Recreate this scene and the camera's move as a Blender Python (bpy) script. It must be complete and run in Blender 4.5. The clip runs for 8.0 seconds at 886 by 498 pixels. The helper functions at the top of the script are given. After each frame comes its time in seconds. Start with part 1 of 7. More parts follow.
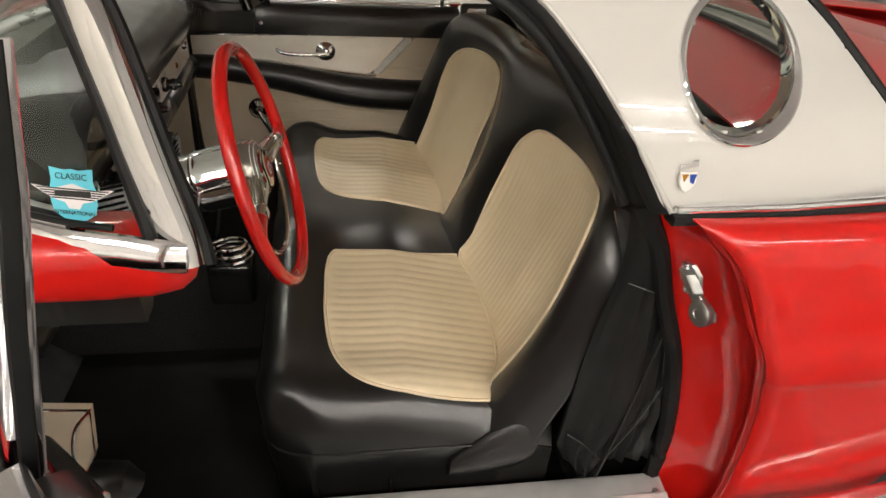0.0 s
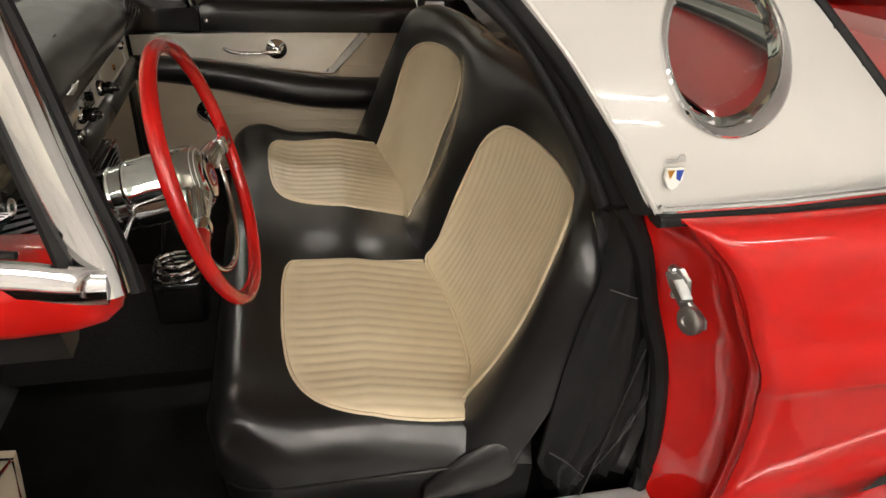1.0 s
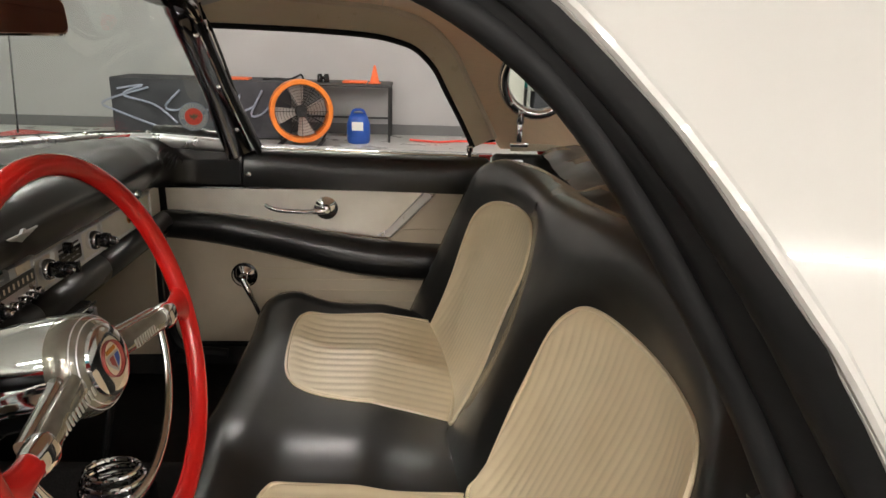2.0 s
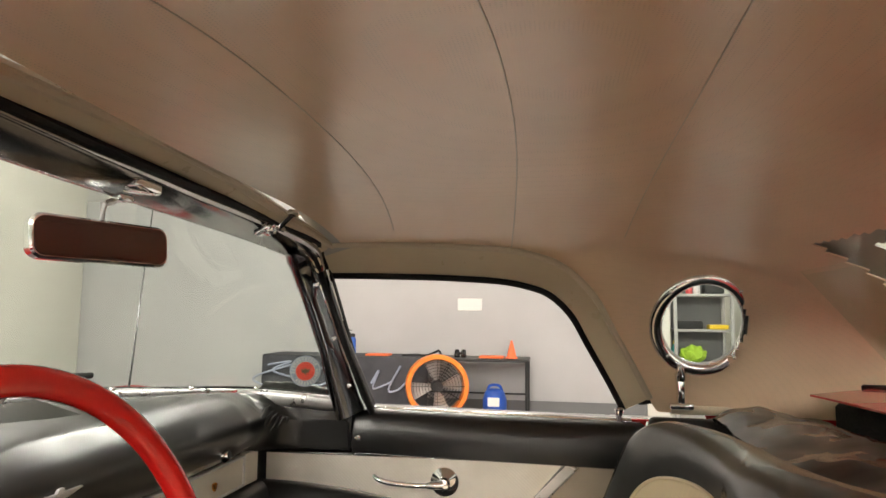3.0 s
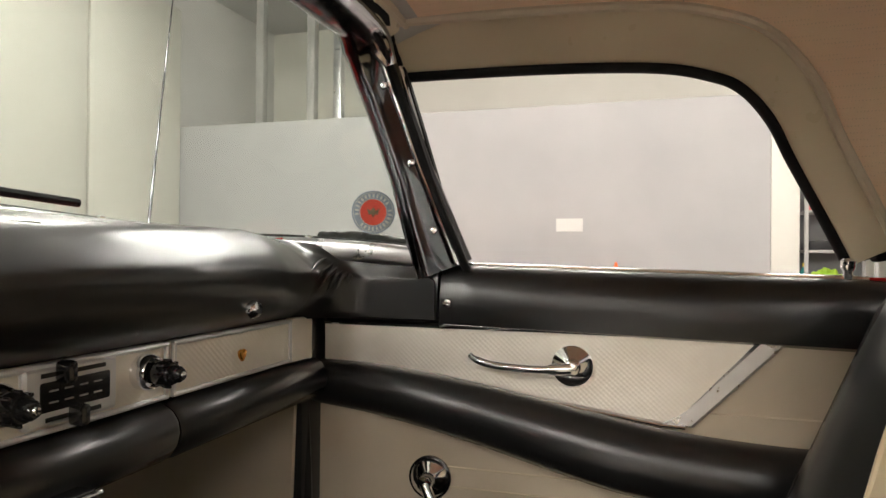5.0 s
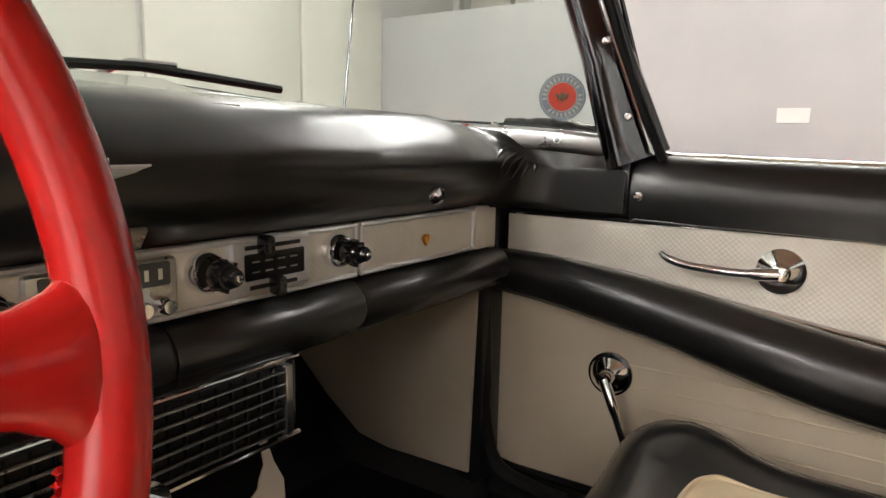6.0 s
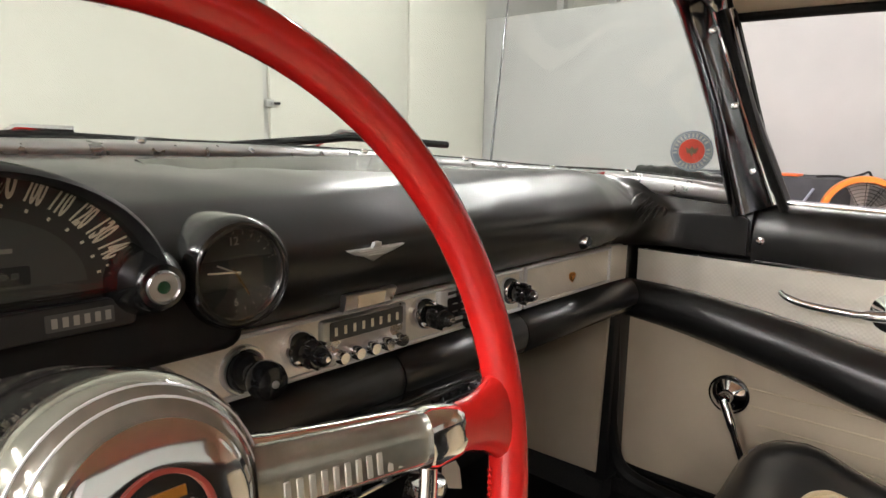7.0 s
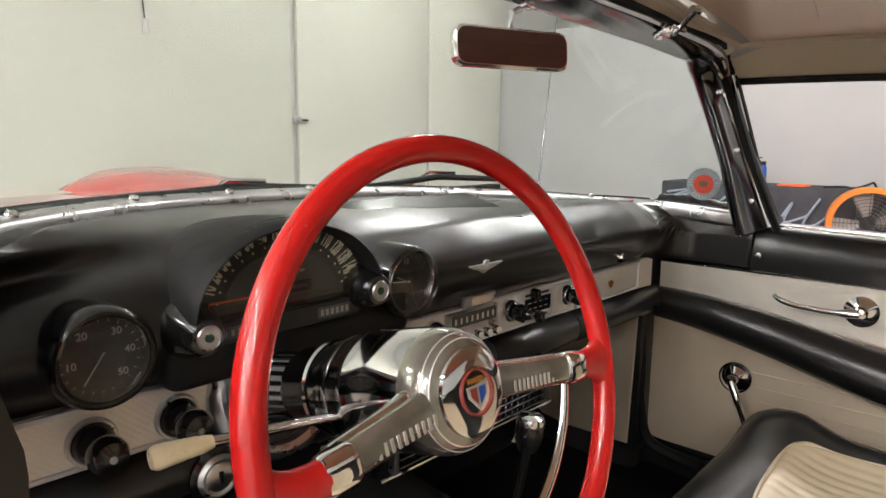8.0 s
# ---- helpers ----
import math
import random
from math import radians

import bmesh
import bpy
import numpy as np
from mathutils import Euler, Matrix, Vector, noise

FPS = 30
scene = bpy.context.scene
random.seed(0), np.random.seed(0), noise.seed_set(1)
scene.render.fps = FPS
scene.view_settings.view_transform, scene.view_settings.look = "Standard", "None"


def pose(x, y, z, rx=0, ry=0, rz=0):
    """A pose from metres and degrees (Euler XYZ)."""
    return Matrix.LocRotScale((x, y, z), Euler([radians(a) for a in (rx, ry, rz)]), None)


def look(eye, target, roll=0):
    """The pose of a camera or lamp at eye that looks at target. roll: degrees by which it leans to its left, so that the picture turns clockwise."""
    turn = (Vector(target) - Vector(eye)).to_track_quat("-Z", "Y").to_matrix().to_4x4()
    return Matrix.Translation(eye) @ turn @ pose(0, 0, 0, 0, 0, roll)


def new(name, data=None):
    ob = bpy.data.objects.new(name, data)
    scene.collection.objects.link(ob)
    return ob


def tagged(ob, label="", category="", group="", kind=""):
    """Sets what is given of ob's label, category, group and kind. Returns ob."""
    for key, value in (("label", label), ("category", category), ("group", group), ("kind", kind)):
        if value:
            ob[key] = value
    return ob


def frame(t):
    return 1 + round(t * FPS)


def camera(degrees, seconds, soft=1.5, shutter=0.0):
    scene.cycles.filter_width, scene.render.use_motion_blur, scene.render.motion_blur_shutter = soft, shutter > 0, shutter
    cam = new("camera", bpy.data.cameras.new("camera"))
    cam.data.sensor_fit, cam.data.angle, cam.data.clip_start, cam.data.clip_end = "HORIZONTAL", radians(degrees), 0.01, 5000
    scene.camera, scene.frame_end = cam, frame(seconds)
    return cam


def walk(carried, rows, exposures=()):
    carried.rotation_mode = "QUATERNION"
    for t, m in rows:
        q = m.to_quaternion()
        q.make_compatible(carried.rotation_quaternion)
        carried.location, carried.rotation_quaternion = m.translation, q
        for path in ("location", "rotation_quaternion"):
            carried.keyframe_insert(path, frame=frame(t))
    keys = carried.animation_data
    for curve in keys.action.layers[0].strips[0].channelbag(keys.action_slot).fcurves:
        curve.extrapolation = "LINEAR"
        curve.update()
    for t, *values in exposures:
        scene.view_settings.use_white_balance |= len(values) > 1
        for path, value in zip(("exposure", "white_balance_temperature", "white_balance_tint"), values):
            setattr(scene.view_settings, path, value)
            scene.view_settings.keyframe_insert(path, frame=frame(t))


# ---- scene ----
cam = camera(67.7, 8.0)
PATH = [
    (0, (0.214, -1.413, 1.341), (0.485, 0.242, 0.252), 3.5),
    (0.5, (0.183, -1.413, 1.352), (0.514, 0.23, 0.261), 2.8),
    (1, (0.231, -1.332, 1.307), (0.6, 0.304, 0.218), 3.2),
    (1.5, (0.339, -1.149, 1.232), (0.706, 0.535, 0.217), 2.9),
    (1.7, (0.355, -1.082, 1.199), (0.63, 0.703, 0.34), 2.5),
    (1.8, (0.365, -1.046, 1.185), (0.571, 0.783, 0.402), 1.8),
    (2, (0.376, -0.974, 1.152), (0.462, 0.925, 0.531), 1.9),
    (2.2, (0.382, -0.903, 1.133), (0.36, 1.045, 0.681), 1.6),
    (3.3, (0.383, -0.693, 1.052), (-0.026, 1.235, 1.39), 0.8),
    (3.5, (0.373, -0.648, 1.043), (-0.074, 1.264, 1.423), 1.0),
    (4, (0.324, -0.515, 0.995), (-0.169, 1.38, 1.403), 0.9),
    (4.5, (0.279, -0.391, 0.923), (-0.222, 1.52, 1.231), 0.9),
    (4.7, (0.259, -0.35, 0.898), (-0.253, 1.574, 1.09), 0.5),
    (5.8, (0.261, -0.254, 0.87), (-0.771, 1.432, 0.563), 1.3),
    (6, (0.257, -0.269, 0.874), (-0.85, 1.366, 0.554), 1.2),
    (6.5, (0.264, -0.349, 0.912), (-0.981, 1.179, 0.574), 1.1),
    (7, (0.287, -0.459, 0.968), (-1.036, 1.0, 0.618), 1.0),
    (7.5, (0.323, -0.591, 1.01), (-1.014, 0.858, 0.678), 0.6),
    (8, (0.399, -0.754, 1.03), (-0.949, 0.687, 0.704), 0.6),
]
walk(cam, [(t, look(eye, target, roll)) for t, eye, target, roll in PATH],
     exposures=[(0, -0.06, 6500, 10), (1.5, -0.03, 6450, 10), (2.0, 0.10, 6300, 10), (3.3, 0.67, 6550, 10), (4.5, 0.50, 6450, 10), (6.0, 0.58, 6200, 12), (6.5, 0.77, 6150, 12), (7.5, 0.71, 6100, 12), (8.0, 0.57, 6050, 12)])

# ---- light ----
world = bpy.data.worlds.new("hall_air")
scene.world = world
world.use_nodes = True
world.node_tree.nodes["Background"].inputs[0].default_value = (1.0, 0.95, 0.88, 1)
world.node_tree.nodes["Background"].inputs[1].default_value = 0.05
EXPOSURE = 0.0
scene.view_settings.exposure = EXPOSURE


# ---- materials ----
def mat(name, base, rough=0.5, metal=0.0, coat=0.0, spec=0.5, build=None):
    m = bpy.data.materials.new(name)
    m.use_nodes = True
    nt = m.node_tree
    b = nt.nodes["Principled BSDF"]
    b.inputs["Base Color"].default_value = (*base, 1)
    b.inputs["Roughness"].default_value = rough
    b.inputs["Metallic"].default_value = metal
    b.inputs["Coat Weight"].default_value = coat
    b.inputs["Coat Roughness"].default_value = 0.03
    b.inputs["Specular IOR Level"].default_value = spec
    if build:
        build(nt, b)
    return m


def nd(nt, kind, **kw):
    n = nt.nodes.new(kind)
    for k, v in kw.items():
        n.inputs[k.replace("_", " ")].default_value = v
    return n


def coords(nt, scale=(1, 1, 1), rot=(0, 0, 0)):
    g = nt.nodes.new("ShaderNodeNewGeometry")
    mp = nt.nodes.new("ShaderNodeMapping")
    mp.inputs["Scale"].default_value = scale
    mp.inputs["Rotation"].default_value = rot
    nt.links.new(g.outputs["Position"], mp.inputs["Vector"])
    return mp.outputs["Vector"]


def noise_tex(nt, vec, scale, detail=3.0, rough=0.55):
    n = nd(nt, "ShaderNodeTexNoise", Scale=scale, Detail=detail, Roughness=rough)
    nt.links.new(vec, n.inputs["Vector"])
    return n.outputs["Fac"]


def ramp(nt, fac, a, b, lo=0.3, hi=0.7):
    r = nt.nodes.new("ShaderNodeValToRGB")
    r.color_ramp.elements[0].position, r.color_ramp.elements[1].position = lo, hi
    r.color_ramp.elements[0].color, r.color_ramp.elements[1].color = (*a, 1), (*b, 1)
    nt.links.new(fac, r.inputs[0])
    return r.outputs[0]


def mul(nt, a, b):
    m = nt.nodes.new("ShaderNodeMath")
    m.operation = "MULTIPLY"
    nt.links.new(a, m.inputs[0])
    if isinstance(b, (int, float)):
        m.inputs[1].default_value = b
    else:
        nt.links.new(b, m.inputs[1])
    return m.outputs[0]


def add(nt, a, b):
    m = nt.nodes.new("ShaderNodeMath")
    m.operation = "ADD"
    nt.links.new(a, m.inputs[0])
    nt.links.new(b, m.inputs[1])
    return m.outputs[0]


def bump(nt, b, height, strength=0.2, dist=0.001):
    n = nd(nt, "ShaderNodeBump", Strength=strength, Distance=dist)
    nt.links.new(height, n.inputs["Height"])
    nt.links.new(n.outputs[0], b.inputs["Normal"])


def worn(a, b, rough, fine=300.0, broad=6.0, strength=0.2, dist=0.0006, spread=0.12):
    """Two tones mixed at a broad scale, with fine grain in the relief and an uneven gloss."""
    def go(nt, bs):
        v = coords(nt)
        f1, f2 = noise_tex(nt, v, broad), noise_tex(nt, v, fine, 2.0)
        nt.links.new(ramp(nt, f1, a, b), bs.inputs["Base Color"])
        r = nd(nt, "ShaderNodeMapRange")
        r.inputs["To Min"].default_value, r.inputs["To Max"].default_value = rough - spread, rough + spread
        nt.links.new(noise_tex(nt, v, broad * 5), r.inputs["Value"])
        nt.links.new(r.outputs[0], bs.inputs["Roughness"])
        bump(nt, bs, f2, strength, dist)
    return go


def leather(nt, bs, a, b, rough, cell=260.0, strength=0.25, creases=0.4, sheen=0.0):
    v = coords(nt)
    vo = nd(nt, "ShaderNodeTexVoronoi", Scale=cell)
    vo.feature = "DISTANCE_TO_EDGE"
    nt.links.new(v, vo.inputs["Vector"])
    crease = noise_tex(nt, v, 22.0, 4.0, 0.6)
    nt.links.new(ramp(nt, noise_tex(nt, v, 7.0), a, b), bs.inputs["Base Color"])
    h = add(nt, mul(nt, vo.outputs["Distance"], 0.8), mul(nt, crease, creases))
    bump(nt, bs, h, strength, 0.0012)
    r = nd(nt, "ShaderNodeMapRange")
    r.inputs["To Min"].default_value, r.inputs["To Max"].default_value = rough - 0.08, rough + 0.1
    nt.links.new(noise_tex(nt, v, 14.0), r.inputs["Value"])
    nt.links.new(r.outputs[0], bs.inputs["Roughness"])
    bs.inputs["Coat Roughness"].default_value = 0.24
    bs.inputs["Sheen Weight"].default_value = sheen
    bs.inputs["Sheen Roughness"].default_value = 0.35


def smudged(rough):
    def go(nt, bs):
        v = coords(nt)
        r = nd(nt, "ShaderNodeMapRange")
        r.inputs["To Min"].default_value, r.inputs["To Max"].default_value = rough * 0.4, rough * 2.0
        nt.links.new(noise_tex(nt, v, 30.0), r.inputs["Value"])
        nt.links.new(r.outputs[0], bs.inputs["Roughness"])
    return go


def turned(nt, bs):
    """Embossed aluminium: rows of small basket-weave lozenges."""
    v = coords(nt)
    sep = nt.nodes.new("ShaderNodeSeparateXYZ")
    nt.links.new(v, sep.inputs[0])
    u = add(nt, sep.outputs["X"], sep.outputs["Y"])

    def sine(x, k):
        m = nt.nodes.new("ShaderNodeMath")
        m.operation = "SINE"
        nt.links.new(mul(nt, x, k), m.inputs[0])
        return m.outputs[0]
    h = mul(nt, sine(u, 2 * math.pi / 0.0085), sine(sep.outputs["Z"], 2 * math.pi / 0.0075))
    bump(nt, bs, h, 0.22, 0.0006)
    nt.links.new(ramp(nt, noise_tex(nt, v, 12.0), (0.78, 0.735, 0.65), (0.87, 0.83, 0.75)), bs.inputs["Base Color"])


def perforated(nt, bs):
    """Headliner vinyl: woven grain with rows of tiny holes."""
    v = coords(nt)
    vo = nd(nt, "ShaderNodeTexVoronoi", Scale=230.0, Randomness=0.1)
    nt.links.new(v, vo.inputs["Vector"])
    wv = nd(nt, "ShaderNodeTexWave", Scale=95.0, Distortion=1.2)
    wv.bands_direction = "X"
    nt.links.new(v, wv.inputs["Vector"])
    sag = noise_tex(nt, v, 4.0, 2.0)
    holes = nt.nodes.new("ShaderNodeMath")
    holes.operation = "GREATER_THAN"
    holes.inputs[1].default_value = 0.22
    nt.links.new(vo.outputs["Distance"], holes.inputs[0])
    mixed = nt.nodes.new("ShaderNodeMix")
    mixed.data_type = "RGBA"
    mixed.inputs["A"].default_value = (0.70, 0.53, 0.365, 1)
    nt.links.new(ramp(nt, noise_tex(nt, v, 5.0), (0.78, 0.575, 0.39), (0.86, 0.65, 0.45)), mixed.inputs["B"])
    nt.links.new(holes.outputs[0], mixed.inputs["Factor"])
    nt.links.new(mixed.outputs["Result"], bs.inputs["Base Color"])
    h = add(nt, mul(nt, wv.outputs["Fac"], 0.25), mul(nt, sag, 45.0))
    bump(nt, bs, h, 0.2, 0.0008)
    bs.inputs["Roughness"].default_value = 0.35
    bs.inputs["Coat Roughness"].default_value = 0.22


def carpet_build(nt, bs):
    v = coords(nt)
    nt.links.new(ramp(nt, noise_tex(nt, v, 500.0, 2.0), (0.012, 0.012, 0.012), (0.045, 0.044, 0.043)), bs.inputs["Base Color"])
    bump(nt, bs, noise_tex(nt, v, 700.0, 2.0), 0.7, 0.003)


def glass(name, tint=(0.93, 0.97, 0.95)):
    m = bpy.data.materials.new(name)
    m.use_nodes = True
    nt = m.node_tree
    nt.nodes.remove(nt.nodes["Principled BSDF"])
    out = nt.nodes["Material Output"]
    tr = nd(nt, "ShaderNodeBsdfTransparent", Color=(*tint, 1))
    gl = nd(nt, "ShaderNodeBsdfGlossy", Roughness=0.02)
    lw = nd(nt, "ShaderNodeLayerWeight", Blend=0.5)
    pw = nt.nodes.new("ShaderNodeMath")
    pw.operation = "POWER"
    pw.inputs[1].default_value = 4.5
    nt.links.new(lw.outputs["Facing"], pw.inputs[0])
    sc = nt.nodes.new("ShaderNodeMath")
    sc.operation = "MULTIPLY_ADD"
    sc.inputs[1].default_value, sc.inputs[2].default_value = 0.75, 0.025
    nt.links.new(pw.outputs[0], sc.inputs[0])
    mx = nt.nodes.new("ShaderNodeMixShader")
    nt.links.new(sc.outputs[0], mx.inputs[0])
    nt.links.new(tr.outputs[0], mx.inputs[1])
    nt.links.new(gl.outputs[0], mx.inputs[2])
    nt.links.new(mx.outputs[0], out.inputs[0])
    return m


def glow(name, color, strength):
    m = bpy.data.materials.new(name)
    m.use_nodes = True
    b = m.node_tree.nodes["Principled BSDF"]
    b.inputs["Emission Color"].default_value = (*color, 1)
    b.inputs["Emission Strength"].default_value = strength
    return m


def paint_flake(a, b):
    def go(nt, bs):
        v = coords(nt)
        nt.links.new(ramp(nt, noise_tex(nt, v, 3.0), a, b), bs.inputs["Base Color"])
        h = noise_tex(nt, v, 420.0, 2.0)
        bump(nt, bs, h, 0.02, 0.0004)
    return go


RED = mat("red_enamel", (0.62, 0.010, 0.006), 0.5, 0, 0.9, spec=0.15, build=paint_flake((0.47, 0.006, 0.004), (0.53, 0.009, 0.006)))
RED_PLASTIC = mat("red_wheel_plastic", (0.5, 0.01, 0.008), 0.28, 0, 0.4, build=worn((0.46, 0.008, 0.007), (0.54, 0.012, 0.009), 0.26, 160, 9, 0.04, 0.0005, 0.03))
WHITE = mat("white_enamel", (0.74, 0.70, 0.62), 0.2, 0, 0.9, build=paint_flake((0.50, 0.49, 0.46), (0.54, 0.53, 0.50)))
CREAM = mat("cream_vinyl", (0.6, 0.5, 0.34), 0.42, coat=0.35, build=lambda nt, b: leather(nt, b, (0.76, 0.635, 0.425), (0.84, 0.72, 0.505), 0.38, 320, 0.10, 0.25))
BLACK = mat("black_vinyl", (0.012, 0.012, 0.012), 0.42, coat=1.0, spec=0.18, build=lambda nt, b: leather(nt, b, (0.008, 0.008, 0.008), (0.013, 0.013, 0.013), 0.42, 300, 0.03, 0.4, 0.0))
DASH = mat("black_dash_pad", (0.012, 0.012, 0.012), 0.36, coat=1.0, spec=0.18, build=lambda nt, b: leather(nt, b, (0.008, 0.008, 0.008), (0.013, 0.013, 0.013), 0.36, 420, 0.03, 0.3, 0.0))
BEIGE = mat("beige_door_vinyl", (0.5, 0.42, 0.3), 0.42, build=lambda nt, b: leather(nt, b, (0.52, 0.44, 0.32), (0.59, 0.50, 0.38), 0.4, 420, 0.08, 0.15))
BEIGE_PAINT = mat("beige_enamel", (0.5, 0.42, 0.29), 0.3, 0, 0.3, build=worn((0.58, 0.49, 0.345), (0.64, 0.545, 0.39), 0.3, 200, 5, 0.05, 0.0004, 0.08))
HEAD = mat("perforated_headliner", (0.45, 0.36, 0.25), 0.38, coat=1.0, build=perforated)
CHROME = mat("chrome", (0.83, 0.83, 0.84), 0.06, 1.0, build=smudged(0.06))
STEEL = mat("brushed_steel", (0.6, 0.6, 0.6), 0.3, 1.0, build=worn((0.52, 0.52, 0.53), (0.66, 0.66, 0.66), 0.3, 250, 8, 0.1, 0.0004, 0.12))
ALU = mat("embossed_aluminium", (0.72, 0.67, 0.58), 0.4, 0.45, build=turned)
SILL = mat("scuffed_aluminium", (0.7, 0.7, 0.7), 0.35, 0.5, build=worn((0.62, 0.62, 0.62), (0.80, 0.80, 0.80), 0.36, 200, 9, 0.15, 0.0005, 0.15))
COVER_BLACK = mat("matt_black_cover", (0.01, 0.01, 0.01), 0.55, spec=0.25, build=worn((0.006, 0.006, 0.006), (0.011, 0.011, 0.011), 0.55, 300, 8, 0.1, 0.0005, 0.1))
RUBBER = mat("black_rubber", (0.012, 0.012, 0.012), 0.6, spec=0.2, build=worn((0.005, 0.005, 0.005), (0.012, 0.012, 0.012), 0.58, 300, 8, 0.2, 0.0006, 0.1))
CARPET = mat("black_carpet", (0.01, 0.01, 0.01), 0.95, spec=0.1, build=carpet_build)
PLASTIC = mat("black_plastic", (0.01, 0.01, 0.01), 0.15, coat=0.4)
GLASS = glass("window_glass")
LENS = glass("gauge_glass", (0.9, 0.9, 0.88))
DIAL = mat("dial_face", (0.02, 0.02, 0.019), 0.6, build=worn((0.030, 0.030, 0.026), (0.046, 0.045, 0.039), 0.55, 300, 12, 0.05))
DIAL_GREY = mat("dial_window", (0.1, 0.1, 0.09), 0.5, build=worn((0.055, 0.056, 0.05), (0.075, 0.075, 0.068), 0.5, 300, 12, 0.05))
DIAL_BLACK = mat("dial_black", (0.012, 0.012, 0.011), 0.5)
PRINT = mat("cream_print", (0.8, 0.74, 0.58), 0.6)
ORANGE_PRINT = mat("orange_pointer", (0.8, 0.16, 0.03), 0.5)
IVORY = mat("ivory_plastic", (0.62, 0.52, 0.32), 0.3, coat=0.3, build=worn((0.58, 0.48, 0.28), (0.66, 0.56, 0.36), 0.3, 200, 30, 0.05))
CLEAR = mat("clear_spoke_plastic", (0.25, 0.24, 0.2), 0.12, 0.6, 0.8, build=worn((0.22, 0.21, 0.17), (0.34, 0.33, 0.275), 0.14, 80, 40, 0.05, 0.0005, 0.06))
MIRROR = mat("mirror_glass", (0.17, 0.155, 0.16), 0.01, 1.0)
GOLD = mat("gilt_badge", (0.7, 0.32, 0.06), 0.25, 0.9)
BLUE = mat("blue_enamel", (0.02, 0.06, 0.3), 0.3)
STICKER_BLUE = mat("light_blue_sticker", (0.10, 0.50, 0.62), 0.45)
STICKER_RED = mat("red_sticker", (0.88, 0.09, 0.06), 0.5)
STICKER_GREY = mat("grey_sticker", (0.33, 0.36, 0.46), 0.5)
MOTIF_BROWN = mat("brown_motif", (0.22, 0.15, 0.09), 0.6)
INK = mat("black_ink", (0.01, 0.01, 0.01), 0.6)
PAPER = mat("white_print", (0.75, 0.74, 0.7), 0.6)
WALL = mat("wall_paint", (0.66, 0.64, 0.6), 0.7, build=worn((0.64, 0.625, 0.605), (0.70, 0.685, 0.665), 0.7, 60, 0.9, 0.15, 0.002, 0.06))
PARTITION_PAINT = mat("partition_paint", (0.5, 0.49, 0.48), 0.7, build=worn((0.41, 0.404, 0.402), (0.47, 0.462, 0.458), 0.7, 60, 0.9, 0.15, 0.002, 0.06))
DOOR_PAINT = mat("garage_door_paint", (0.68, 0.66, 0.58), 0.5, build=worn((0.72, 0.70, 0.63), (0.78, 0.76, 0.69), 0.5, 40, 0.7, 0.1, 0.002, 0.08))
CONCRETE = mat("polished_concrete", (0.3, 0.29, 0.28), 0.3, build=worn((0.44, 0.43, 0.41), (0.56, 0.55, 0.53), 0.3, 50, 0.8, 0.1, 0.001, 0.12))
TRIM_GREY = mat("grey_vinyl_base", (0.16, 0.16, 0.16), 0.5)
CEIL = mat("ceiling_paint", (0.55, 0.54, 0.52), 0.8, build=worn((0.52, 0.515, 0.50), (0.60, 0.59, 0.58), 0.8, 30, 0.6))
TUBE = glow("lamp_diffuser", (1.0, 0.93, 0.84), 94.0)
ORANGE = mat("orange_plastic", (0.85, 0.22, 0.02), 0.35, build=worn((0.75, 0.17, 0.015), (0.9, 0.26, 0.03), 0.35, 120, 5, 0.05))
CLOTH = mat("charcoal_table_cloth", (0.05, 0.05, 0.06), 0.85, build=worn((0.04, 0.04, 0.048), (0.07, 0.07, 0.08), 0.85, 500, 4, 0.3))
BLUE_PLASTIC = mat("blue_plastic", (0.02, 0.09, 0.42), 0.35, build=worn((0.015, 0.07, 0.35), (0.03, 0.11, 0.48), 0.35, 100, 6, 0.05))
CONE_MAT = mat("cone_plastic", (0.9, 0.16, 0.04), 0.45)
# chrome darkened in its colour to imitate the reflected dark cabin
HEADER_CHROME = mat("cabin_reflection_chrome", (0.42, 0.41, 0.41), 0.1, 1.0, build=smudged(0.1))
# chrome with a dark reflection put into its base colour
DARK_CHROME = mat("chrome_dark_reflection", (0.13, 0.13, 0.14), 0.07, 1.0, build=smudged(0.08))
RIB_PALE = mat("pale_rib", (0.42, 0.41, 0.36), 0.3, 0.3)
DIM_PRINT = mat("faded_print", (0.3, 0.28, 0.24), 0.6)
DARK_METAL = mat("dark_steel", (0.05, 0.05, 0.05), 0.45, 0.6)
GREY_METAL = mat("grey_shelf_paint", (0.42, 0.41, 0.39), 0.45, build=worn((0.38, 0.37, 0.35), (0.46, 0.45, 0.43), 0.45, 80, 3))
TILE_DARK = mat("black_floor_tile", (0.03, 0.03, 0.03), 0.3, build=worn((0.02, 0.02, 0.02), (0.04, 0.04, 0.04), 0.3, 60, 3))
TILE_GREY = mat("grey_floor_tile", (0.2, 0.2, 0.2), 0.3, build=worn((0.16, 0.16, 0.155), (0.24, 0.235, 0.23), 0.3, 60, 3))
# grey-brown reflection of the bright sill trim, painted as a flat colour
SILL_TRIM = mat("sill_reflection_tone", (0.16, 0.125, 0.11), 0.3, 0, 0.3)
STITCH = mat("grey_thread", (0.10, 0.10, 0.10), 0.6)
LIME = mat("lime_fabric", (0.35, 0.55, 0.04), 0.7)
TEAL = mat("teal_plastic", (0.05, 0.35, 0.33), 0.4)
YELLOW = mat("yellow_plastic", (0.8, 0.55, 0.02), 0.4)
